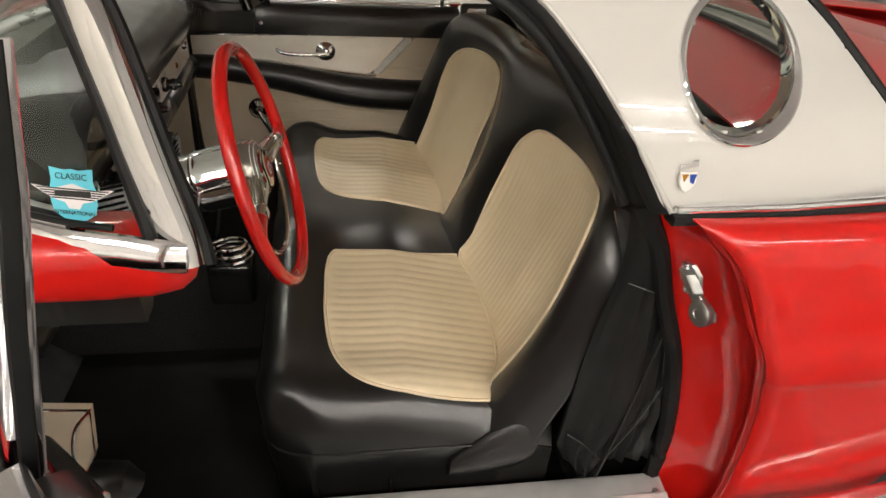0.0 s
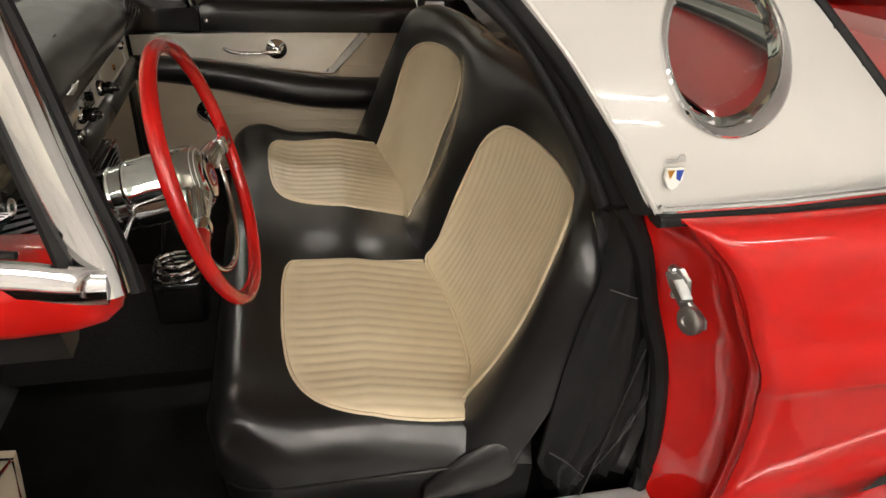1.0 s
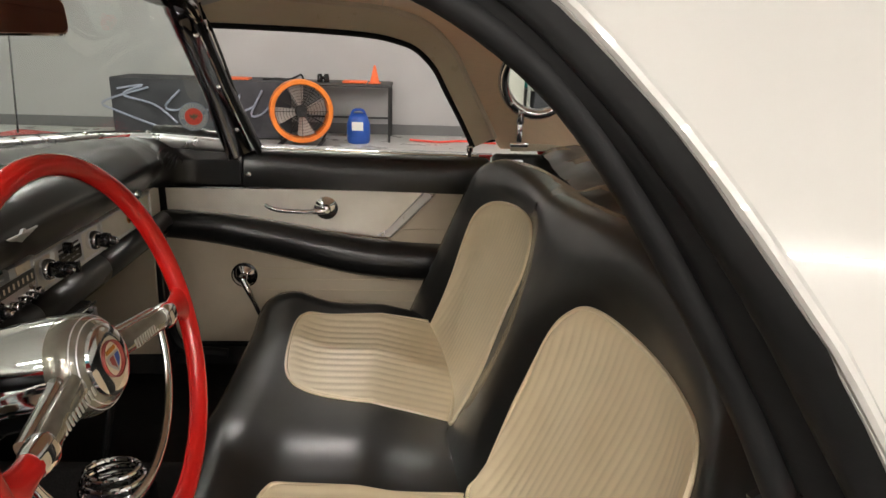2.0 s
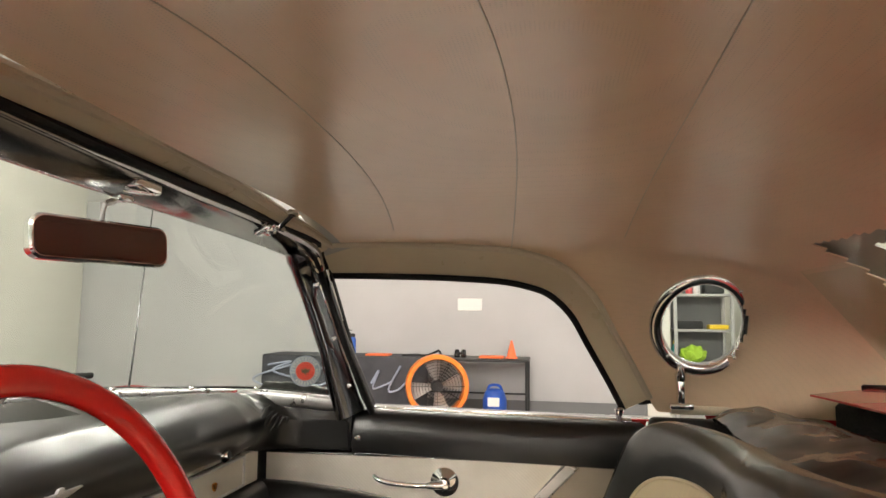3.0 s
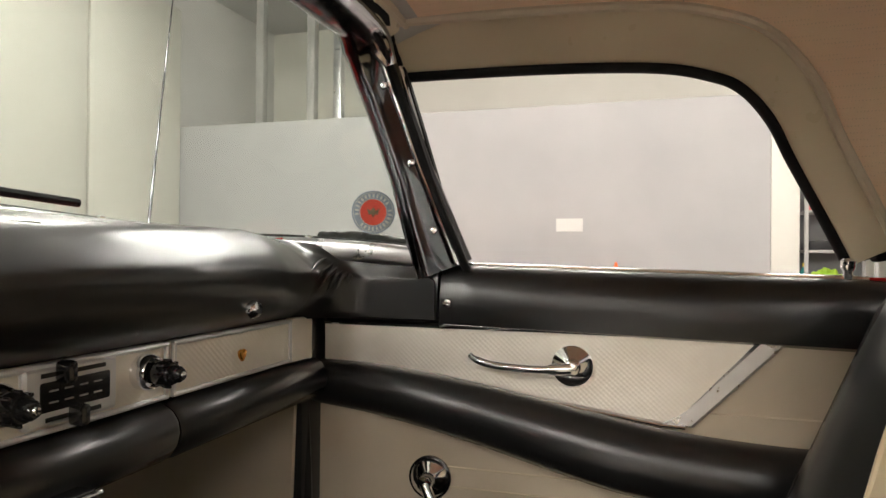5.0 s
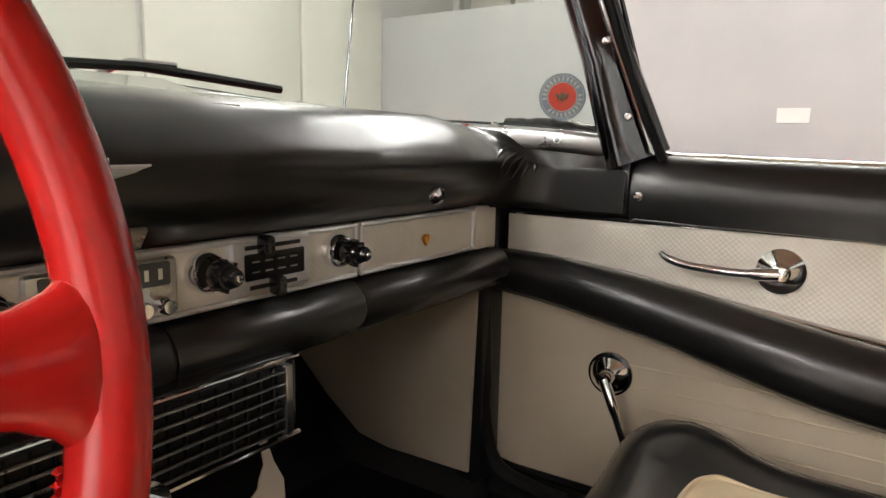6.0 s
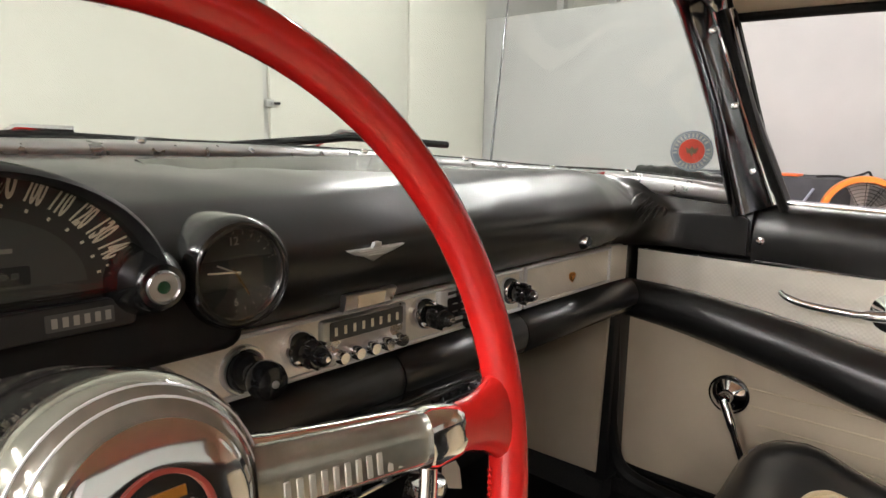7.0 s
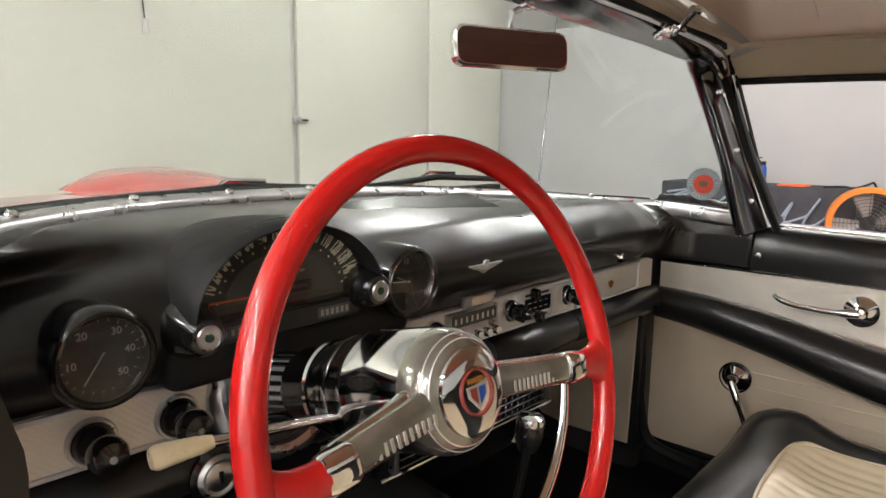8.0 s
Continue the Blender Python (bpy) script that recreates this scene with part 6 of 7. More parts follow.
# ignition switch below the panel
m = axis((-0.228, -0.437, 0.674), (1, 0, 0))
ig = part("ignition_switch", lathe([(0.024, 0), (0.024, 0.008), (0.02, 0.012), (0.016, 0.01), (0.013, 0.012), (0.0, 0.012)], m, 28), STEEL, dash, "bright ignition switch")
part("bezel", lathe([(0.0245, 0.0), (0.031, 0), (0.031, 0.004), (0.0245, 0.007)], m, 28), PLASTIC, ig)
part("key_slot", box((-0.2155, -0.437, 0.674), (0.003, 0.004, 0.014)), INK, ig)

# radio
radio = part("radio", plate(rounded(0.122, 0.05, 0.004, 3, (0.001, 0.749)), lambda a, b, h: (FX - 0.002 + h, a, b), 0.008, 0.002), STEEL, dash, "bright car radio")
part("tuning_window", plate(rounded(0.104, 0.02, 0.002, 2, (0.002, 0.761)), lambda a, b, h: (FX + 0.0055 + h, a, b), 0.002), DIAL_GREY, radio, "dark tuning window")
for k in range(8):
    part("scale_mark", box((FX + 0.0082, -0.043 + 0.0125 * k, 0.761), (0.0008, 0.0035, 0.009)), PRINT, radio, "cream dial mark")
for k in range(5):
    part("push_button", lathe([(0, 0.018), (0.006, 0.018), (0.0075, 0.015), (0.0075, 0), (0, 0)], axis((FX + 0.004, -0.042 + 0.0215 * k, 0.735), (1, 0, 0)), 16), CHROME, radio)
tray = part("ash_tray", plate([(-0.055, 0.789), (0.012, 0.789), (0.022, 0.804), (-0.048, 0.804)], lambda a, b, h: (-0.222 - 0.4 * (b - 0.80) + h, a, b), 0.008, 0.002), STEEL, dash, "bright ashtray lip")
part("ash_tray_face", plate([(-0.038, 0.791), (-0.002, 0.791), (0.005, 0.802), (-0.033, 0.802)], lambda a, b, h: (-0.2138 - 0.4 * (b - 0.80) + h, a, b), 0.001), BEIGE_PAINT, tray)
# heater control
heat = part("heater_control", plate(rounded(0.102, 0.052, 0.004, 3, (0.168, 0.752)), lambda a, b, h: (FX - 0.002 + h, a, b), 0.008, 0.003), SILL, dash, "bright heater control plate")
part("control_window", plate(rounded(0.076, 0.026, 0.002, 2, (0.17, 0.752)), lambda a, b, h: (FX + 0.005 + h, a, b), 0.002), PLASTIC, heat)
for k in range(4):
    part("legend_bar", box((FX + 0.0075, 0.145 + 0.016 * k, 0.757), (0.0006, 0.009, 0.0014)), DIM_PRINT, heat, "faded legend bar")
    part("legend_bar", box((FX + 0.0075, 0.145 + 0.016 * k, 0.747), (0.0006, 0.009, 0.0014)), DIM_PRINT, heat, "faded legend bar")
for y, z in ((0.152, 0.773), (0.166, 0.732)):
    part("slide_lever", box((FX + 0.014, y, z), (0.018, 0.011, 0.02), 0.004, 2), PLASTIC, heat)
part("slot", box((FX + 0.0062, 0.168, 0.771), (0.001, 0.07, 0.004)), INK, heat)
part("slot", box((FX + 0.0062, 0.168, 0.732), (0.001, 0.06, 0.004)), INK, heat)

# winged emblem and glovebox button
em = lambda a, b, h: (-0.204 + h - 0.3 * (0.852 - b), a - 0.020, b)
part("winged_emblem", merge(plate([(-0.038, 0.853), (0.038, 0.853), (0.026, 0.847), (0.012, 0.8435), (0.0, 0.838), (-0.012, 0.8435), (-0.026, 0.847)], em, 0.004, 0.001), plate([(-0.006, 0.852), (0.006, 0.852), (0.005, 0.858), (0.0, 0.859), (-0.005, 0.858)], em, 0.004, 0.001), *[box((-0.1995, -0.020, 0.8505 - 0.0022 * k), (0.0012, 0.05 - 0.012 * k, 0.0007)) for k in range(3)]), SILL, dash, "bright winged emblem")
part("glovebox_button", lathe([(0, 0.012), (0.008, 0.011), (0.011, 0.006), (0.012, 0), (0, 0)], axis((-0.216, 0.408, 0.808), (1, 0, 0.2)), 20), CHROME, dash)
part("speaker_panel", plate([(-0.155, 0.0), (0.155, -0.012), (0.165, 0.13), (-0.165, 0.13)], lambda a, b, h: (-0.272 - b, a - 0.005, 0.9018 + 0.22 * b + h), 0.005, 0.002), PLASTIC, dash, "black flat speaker panel")

# ---- instruments ----
CY, CB = -0.361, 0.853
binnacle = []
for x, k, lift in ((-0.40, 0.92, -0.03), (-0.33, 1.0, -0.006), (-0.26, 1.03, 0.0), (-0.20, 1.04, 0.0), (-0.178, 1.025, 0.0), (-0.172, 1.0, -0.0005), (-0.176, 0.975, -0.001), (-0.215, 0.96, -0.002)):
    ring = [(x, CY + 0.118 * k * math.cos(radians(a)), CB - 0.012 + lift + 0.101 * k * math.sin(radians(a)) ** 0.9) for a in range(0, 181, 6)]
    binnacle.append(ring)
pod = part("instrument_hood", loft(binnacle, False), COVER_BLACK, dash, "black instrument hood", 60)
part("instrument_base", box((-0.243, CY + 0.035, 0.812), (0.07, 0.33, 0.068), 0.018, 4), COVER_BLACK, pod, "black instrument base")
face = lambda a, b, h: (-0.206 + h, CY + a, CB + b)
part("speed_dial", plate([(0.113 * math.cos(radians(a)), 0.094 * math.sin(radians(a))) for a in range(0, 181, 6)], face, 0.002), DIAL, pod, "black speedometer dial")
part("dial_window", plate([(0.07 * math.cos(radians(a)), 0.008 + 0.05 * math.sin(radians(a))) for a in range(0, 181, 6)], lambda a, b, h: (-0.2038 + h, CY + a, CB + b), 0.0006), DIAL_GREY, pod, "smoke grey dial centre")
for k in range(16):
    a = radians(172 - 164 * k / 15)
    p = Vector((-0.2030, CY + 0.094 * math.cos(a), CB + 0.003 + 0.078 * math.sin(a)))
    rot = Matrix((( 0, 0, 1), (1, 0, 0), (0, 1, 0))).to_4x4()
    tilt = Matrix.Rotation(a - math.pi / 2, 4, "Z")
    if k:
        words(str(k * 10), 0.031, Matrix.Translation(p) @ rot @ tilt @ Matrix.Diagonal((0.36 if k < 10 else 0.25, 0.92, 1, 1)), PRINT, pod, "speed_figure", 0.0004, 0.0009)
    part("tick", box((0, 0, 0), (0.0018, 0.0025, 0.0006), 0, 1, Matrix.Translation(Vector((-0.2032, CY + 0.079 * math.cos(a), CB + 0.004 + 0.062 * math.sin(a)))) @ rot @ tilt), PRINT, pod)
part("speed_pointer", box((-0.2015, CY - 0.065, CB + 0.014), (0.0008, 0.045, 0.002), 0, 1), ORANGE_PRINT, pod, "orange pointer")
part("dial_plate", plate(rounded(0.046, 0.013, 0.002, 3, (0.012, 0.017)), lambda a, b, h: (-0.2028 + h, CY + a, CB + b), 0.0008), INK, pod, "black plate on the dial")
for k in range(5):
    part("legend_bar", box((-0.2017, CY - 0.002 + 0.007 * k, CB + 0.017), (0.0006, 0.0045, 0.004)), DIAL_GREY, pod, "faded legend bar")
for sg in (-1, 1):
    part("turn_arrow", plate([(0.012 * sg, 0.034), (0.018 * sg, 0.038), (0.018 * sg, 0.0355), (0.026 * sg, 0.0355), (0.026 * sg, 0.0325), (0.018 * sg, 0.0325), (0.018 * sg, 0.030)], lambda a, b, h: (-0.2028 + h, CY + a, CB + b), 0.0006), DIM_PRINT, pod, "faded turn arrow")
part("lower_window", plate(rounded(0.20, 0.022, 0.004, 3, (0, -0.018)), face, 0.008, 0.001), DIAL_BLACK, pod, "black lower gauge window")
part("mileage_window", plate(rounded(0.045, 0.012, 0.001, 2, (0.062, -0.018)), lambda a, b, h: (-0.198 + h, CY + a, CB + b), 0.0008), DIAL_GREY, pod)
for k in range(6):
    part("mileage_bar", box((-0.1968, CY + 0.045 + 0.007 * k, CB - 0.018), (0.0006, 0.0038, 0.007)), DIM_PRINT, pod, "faded mileage bar")
part("fuel_window", plate(rounded(0.045, 0.012, 0.001, 2, (-0.065, -0.018)), lambda a, b, h: (-0.198 + h, CY + a, CB + b), 0.0008), DIAL_GREY, pod)
for k in range(5):
    part("gauge_bar", box((-0.1968, CY - 0.082 + 0.008 * k, CB - 0.018), (0.0006, 0.003, 0.004 + 0.001 * k)), DIM_PRINT, pod, "faded gauge bar")
gl = part("dial_glass", plate([(0.114 * math.cos(radians(a)), 0.094 * math.sin(radians(a))) for a in range(0, 181, 6)], lambda a, b, h: (-0.190 + h - 0.05 * b, CY + a, CB + b), 0.0015), LENS, pod, "clear dial glass")
gl.visible_shadow = False
for y, z in ((-0.466, 0.845), (-0.252, 0.856)):
    m = axis((-0.235, y, z), (1, 0, -0.02))
    lamp = part("signal_pod", lathe([(0.031, 0), (0.029, 0.03), (0.0225, 0.05), (0.019, 0.061), (0.0165, 0.064), (0.012, 0.0645), (0.0, 0.0645)], m, 28), PLASTIC, dash, "black tapered signal lamp")
    part("lamp_ring", lathe([(0.0118, 0.0625), (0.0126, 0.0655), (0.0116, 0.067), (0.0106, 0.0655), (0.011, 0.0625)], m, 28), STEEL, lamp, "thin bright lamp ring")
    part("lamp_face", lathe([(0.0112, 0.0643), (0.0108, 0.0652), (0, 0.0652)], m, 24), DIM_PRINT, lamp, "pale lamp face")
    part("lamp_lens", lathe([(0.0048, 0.065), (0.0044, 0.0665), (0, 0.067)], m, 16), mat("green_lens", (0.008, 0.04, 0.016), 0.2) if y < -0.4 else bpy.data.materials["green_lens"], lamp, "green lens")


def round_gauge(y, z, r, figures, label, pointers):
    m = axis((-0.26, y, z), (1, 0, 0))
    g = part("round_gauge", lathe([(r * 1.22, 0.0), (r * 1.2, 0.045), (r * 1.17, 0.058), (r * 1.11, 0.065), (r * 1.04, 0.067), (r * 1.0, 0.064), (r * 0.98, 0.055)], m, 40), PLASTIC, dash, label)
    part("bezel", lathe([(r * 0.99, 0.056), (r * 0.99, 0.062), (r * 0.94, 0.064), (r * 0.9, 0.06), (r * 0.9, 0.052)], m, 40), CHROME, g)
    part("dial", lathe([(r * 0.99, 0.05), (0, 0.05)], m, 40), DIAL, g, "black dial")
    rot = Matrix(((0, 0, 1), (1, 0, 0), (0, 1, 0))).to_4x4()
    for deg, tx in figures:
        a = radians(deg)
        words(tx, r * 0.24, Matrix.Translation((-0.2093, y + r * 0.64 * math.cos(a), z + r * 0.64 * math.sin(a))) @ rot, DIM_PRINT, g, "dial_figure", 0.0004, 0.0001)
    for k in range(24):
        a = 2 * math.pi * k / 24
        part("tick", box((0, 0, 0), (0.0008, r * 0.06, 0.0006), 0, 1, Matrix.Translation((-0.2094, y + r * 0.83 * math.cos(a), z + r * 0.83 * math.sin(a))) @ Matrix.Rotation(a, 4, "X")), DIM_PRINT, g)
    for deg, ln, mt in pointers:
        a = radians(deg)
        part("pointer", tube([(-0.2075, y - r * 0.12 * math.cos(a), z - r * 0.12 * math.sin(a)), (-0.2075, y + ln * r * math.cos(a), z + ln * r * math.sin(a))], 0.0008, 5), mt, g)
    gg = part("gauge_glass", lathe([(r * 0.93, 0.060), (r * 0.5, 0.0625), (0, 0.0635)], m, 40), LENS, g, "clear gauge glass")
    gg.visible_shadow = False
    return g


round_gauge(-0.549, 0.836, 0.040, ((190, "10"), (125, "20"), (55, "30"), (5, "40"), (-45, "50")), "black rev counter pod", ((235, 0.7, DIM_PRINT),))
round_gauge(-0.173, 0.848, 0.041, ((90, "12"), (0, "3"), (270, "6"), (180, "9")), "black clock pod", ((175, 0.62, PRINT), (155, 0.45, DIM_PRINT), (-60, 0.6, GOLD)))

# ---- air vents under the dash ----
ac = part("air_vent_unit", box((-0.265, -0.03, 0.628), (0.11, 0.40, 0.082), 0.008, 2), PLASTIC, car, "black air unit with chrome-edged vents")
for y0, y1 in ((-0.195, -0.055), (0.0, 0.14)):
    part("vent_recess", box((-0.2085, (y0 + y1) / 2, 0.628), (0.004, y1 - y0, 0.068)), INK, ac)
    for k in range(6):
        part("slat", box((-0.203, (y0 + y1) / 2, 0.599 + 0.0116 * k), (0.012, y1 - y0, 0.0022), 0, 1, Matrix.Rotation(radians(-12), 4, "Y")), PLASTIC, ac, "black slat")
        part("slat_edge", box((-0.1968, (y0 + y1) / 2, 0.5995 + 0.0116 * k), (0.0008, y1 - y0, 0.0012)), STEEL, ac)
    for k in range(9):
        part("louvre", box((-0.2065, y0 + (y1 - y0) * (k + 0.5) / 9, 0.628), (0.008, 0.002, 0.066)), PLASTIC, ac)
    for y in (y0 - 0.006, y1 + 0.006):
        part("vent_edge", box((-0.203, y, 0.628), (0.014, 0.009, 0.07), 0.002, 2), STEEL, ac, "bright vent end piece")
part("vent_rail", merge(tube([(-0.203, -0.225, 0.589), (-0.203, 0.163, 0.589)], 0.003, 8), tube([(-0.203, -0.225, 0.667), (-0.203, 0.163, 0.667)], 0.002, 8)), CHROME, ac)
bird = [(0, 0.02), (0.012, 0.03), (0.02, 0.06), (0.028, 0.062), (0.026, 0.03), (0.03, 0.01), (0.02, -0.012), (0.0, -0.005), (-0.02, 0.006), (-0.006, 0.012)]
part("tan_bird_motif", plate(bird, lambda a, b, h: (-0.28 - 0.6 * b + h, 0.185 + a, 0.48 + b), 0.002), BEIGE, car, "tan bird-shaped motif")

# ---- steering ----
HC = Vector((0.073, -0.369, 0.832))
HN = Vector((math.cos(radians(13.9)), 0.0, math.sin(radians(13.9))))
HU = (Vector((0, 0, 1)) - HN * HN.z).normalized()
HS = HU.cross(HN)
WR = 0.197


def wheel_at(r, deg, h=0.0):
    """A point of the wheel: deg from the passenger side upwards."""
    a = radians(deg)
    return HC + HS * (r * math.cos(a)) * SGN + HU * (r * math.sin(a)) + HN * h


SGN = 1.0 if HS.y > 0 else -1.0
wheel = part("steering_wheel", sweep([wheel_at(WR, 360 * i / 96) for i in range(96)], ring_section(0.0113, 16), True, HN), RED_PLASTIC, car, "red plastic steering wheel")
bumps = []
for i in range(150):
    a = 195 + 150 * i / 149
    bumps.append(tube([wheel_at(WR - 0.0112, a - 0.25, -0.003), wheel_at(WR - 0.0118, a, -0.004), wheel_at(WR - 0.0112, a + 0.25, -0.003)], 0.0016, 5))
part("finger_grip", merge(*bumps), RED_PLASTIC, wheel, "ribbed finger grip")
HUBM = axis(HC + Vector((0, 0.001, -0.001)) - HN * 0.028, HN)
# bright chrome barrel, toned down by colour for the dark things it mirrors
hub = part("wheel_hub", lathe([(0.0, -0.20), (0.030, -0.20), (0.038, -0.198), (0.041, -0.19), (0.043, -0.155), (0.0445, -0.152), (0.0455, -0.146), (0.0445, -0.142), (0.048, -0.12), (0.0495, -0.115), (0.0505, -0.10), (0.0515, -0.086)], HUBM, 56), HEADER_CHROME, wheel, "chrome hub barrel, dark reflection put into its colour")
part("hub_collar", lathe([(0.0515, -0.087), (0.0535, -0.084), (0.0535, -0.079), (0.0525, -0.076), (0.054, -0.05), (0.054, -0.02), (0.0525, -0.006)], HUBM, 56), CHROME, wheel, "chrome hub collar")
for h_ in (-0.146, -0.108):
    part("hub_band", lathe([(0.046 + (0.146 + h_) * 0.12, h_ - 0.003), (0.0475 + (0.146 + h_) * 0.1, h_), (0.046 + (0.146 + h_) * 0.12, h_ + 0.003)], HUBM, 48), CHROME, wheel, "bright hub band")
part("hub_dome", lathe([(0.0525, -0.007), (0.053, 0.0), (0.0515, 0.008), (0.0475, 0.016), (0.042, 0.022), (0.037, 0.0245), (0.03, 0.0255), (0, 0.0255)], HUBM, 56), CLEAR, wheel, "clear plastic hub dome")
for r_, h_ in ((0.0475, 0.0155), (0.043, 0.0205)):
    part("dome_ring", tube([HUBM @ Vector((r_ * math.cos(2 * math.pi * i / 48), r_ * math.sin(2 * math.pi * i / 48), h_)) for i in range(48)], 0.0008, 6, True, HN), SILL, wheel)
part("horn_cap", lathe([(0.0365, 0.0245), (0.036, 0.0285), (0.032, 0.0305), (0.02, 0.0318), (0.0, 0.032)], HUBM, 48), CHROME, wheel, "chrome horn cap")
part("emblem_ring", lathe([(0.0185, 0.0312), (0.0192, 0.0335), (0.0182, 0.0338), (0.0174, 0.0335), (0.017, 0.031)], HUBM, 40), mat("dull_red_enamel", (0.22, 0.03, 0.02), 0.4), wheel, "dull red ringed emblem")
EM = lambda k: (lambda a, b, h: HUBM @ Vector((0, 0, 0.0318 + k)) + HS * SGN * a * 1.5 + HU * b * 1.5 + HN * h)
part("emblem_crest", plate([(-0.0075, 0.0035), (0.0075, 0.0035), (0.007, -0.002), (0.0, -0.0095), (-0.007, -0.002)], EM(0), 0.001), RIB_PALE, wheel)
part("emblem_blue", plate([(0.001, 0.0025), (0.006, 0.0025), (0.0055, -0.002), (0.001, -0.0065)], EM(0.0012), 0.0006), BLUE, wheel)
part("emblem_red", plate([(-0.001, 0.0025), (-0.006, 0.0025), (-0.0055, -0.002), (-0.001, -0.0065)], EM(0.0012), 0.0006), bpy.data.materials["dull_red_enamel"], wheel)
part("emblem_bar", plate([(-0.006, 0.0075), (0.006, 0.0075), (0.006, 0.005), (-0.006, 0.005)], EM(0), 0.0008), GOLD, wheel)
for deg in (0, 180):
    s = 1 if deg == 0 else -1
    dr = -6 if deg == 0 else 186
    pts = [wheel_at(r, dr, h) for r, h in ((0.044, -0.014), (0.06, -0.011), (0.095, -0.006), (0.122, -0.002), (0.136, 0.0))]
    sp = part("wheel_spoke", sweep(pts, [[(a * w, b * w * 0.62) for a, b in rounded(1, 1, 0.46, 5)] for w in (0.030, 0.029, 0.028, 0.027, 0.026)], False, HN), CLEAR, wheel, "clear ribbed plastic spoke")
    part("spoke_spine", sweep([p - HN * 0.013 for p in pts], [[(a * w, b * w * 0.5) for a, b in rounded(1, 1, 0.3, 3)] for w in (0.036, 0.032, 0.029, 0.028, 0.027)], False, HN), CHROME, sp, "chrome spoke backing")
    for k in range(13):
        r = 0.05 + 0.0062 * k
        part("window_mark", box((0, 0, 0), (0.0032, 0.010, 0.0012), 0.0004, 1, Matrix.Translation(wheel_at(r, dr + (-s * 3.4) * 0.07 / r, 0.0042 + 0.013 * (r - 0.05) - 0.0002 * k)) @ Matrix((HS * SGN * math.cos(radians(dr)) + HU * math.sin(radians(dr)), HU * math.cos(radians(dr)) - HS * SGN * math.sin(radians(dr)), HN)).transposed().to_4x4()), RIB_PALE, sp, "pale rib in the clear plastic")
    part("spoke_ferrule", sweep([wheel_at(r, dr, 0.0) for r in (0.128, 0.132, 0.149, 0.153)], [[(a * w, b * w * 0.75) for a, b in rounded(1, 1, 0.35, 3)] for w in (0.028, 0.031, 0.029, 0.026)], False, HN), CHROME, sp, "chrome spoke ferrule")
    part("spoke_root", sweep([wheel_at(r, d_, 0.0) for r, d_ in ((0.146, dr), (0.16, dr), (0.172, dr), (0.181, dr), (0.188, dr), (0.193, dr), (0.197, dr))], [[(a * w, b * t_) for a, b in ring_section(0.5, 18)] for w, t_ in ((0.026, 0.021), (0.027, 0.021), (0.031, 0.021), (0.039, 0.021), (0.052, 0.020), (0.068, 0.017), (0.084, 0.010))], False, HN), RED_PLASTIC, wheel, "red spoke root")
part("horn_ring", sweep([wheel_at(0.148, a, -0.014) for a in range(-12, -169, -4)], ring_section(0.0055, 10, 0.8), False, HN), CHROME, wheel, "chrome horn ring")
# column shroud, ribbed between the hub and the dash
col = part("steering_column", lathe([(0.03, -0.19), (0.031, -0.225), (0.031, -0.27), (0.036, -0.285), (0.045, -0.30), (0.05, -0.36)], HUBM, 40), SILL, car, "bright steering column with black ribs and a steel bezel")
for k in range(20):
    a = 2 * math.pi * k / 20
    part("column_rib", tube([HUBM @ Vector((0.0325 * math.cos(a), 0.0325 * math.sin(a), -0.205)), HUBM @ Vector((0.0335 * math.cos(a), 0.0335 * math.sin(a), -0.245)), HUBM @ Vector((0.04 * math.cos(a), 0.04 * math.sin(a), -0.29))], 0.0026, 6), PLASTIC, col, "black column rib")
part("column_bezel", lathe([(0.082, -0.01), (0.082, 0.008), (0.079, 0.016), (0.072, 0.020), (0.065, 0.017), (0.061, 0.006), (0.058, -0.01)], axis((-0.247, -0.354, 0.744), (1, 0, 0.25)), 40), STEEL, col, "brushed steel column bezel")
lever = part("signal_lever", tube([Vector((-0.04, -0.386, 0.785)), Vector((-0.033, -0.45, 0.799)), Vector((-0.023, -0.546, 0.816))], 0.0042, 10), CHROME, car, "chrome signal lever with an ivory tip")
part("lever_tip", tube([Vector((-0.0235, -0.542, 0.8155)), Vector((-0.0238, -0.55, 0.8157)), Vector((-0.026, -0.565, 0.8155)), Vector((-0.0285, -0.58, 0.815)), Vector((-0.029, -0.584, 0.815))], [0.005, 0.0065, 0.008, 0.0092, 0.007], 14), IVORY, lever, "ivory plastic tip")

# ---- selector and pedals ----
sh = part("gear_selector", tube(spline([(-0.11, -0.10, 0.40), (-0.095, -0.095, 0.50), (-0.08, -0.088, 0.58), (-0.072, -0.084, 0.64)], 5), 0.0065, 10), PLASTIC, car, "black gear selector with a chrome cap")
part("selector_knob", lathe([(0, -0.005), (0.014, 0), (0.018, 0.012), (0.0195, 0.028), (0.018, 0.036), (0, 0.036)], axis((-0.073, -0.084, 0.632), (0.1, 0.04, 1)), 24), PLASTIC, sh)
part("selector_cap", lathe([(0.018, 0.035), (0.0185, 0.040), (0.016, 0.046), (0.005, 0.048), (0.004, 0.0465), (0, 0.0465)], axis((-0.073, -0.084, 0.632), (0.1, 0.04, 1)), 24), CHROME, sh)

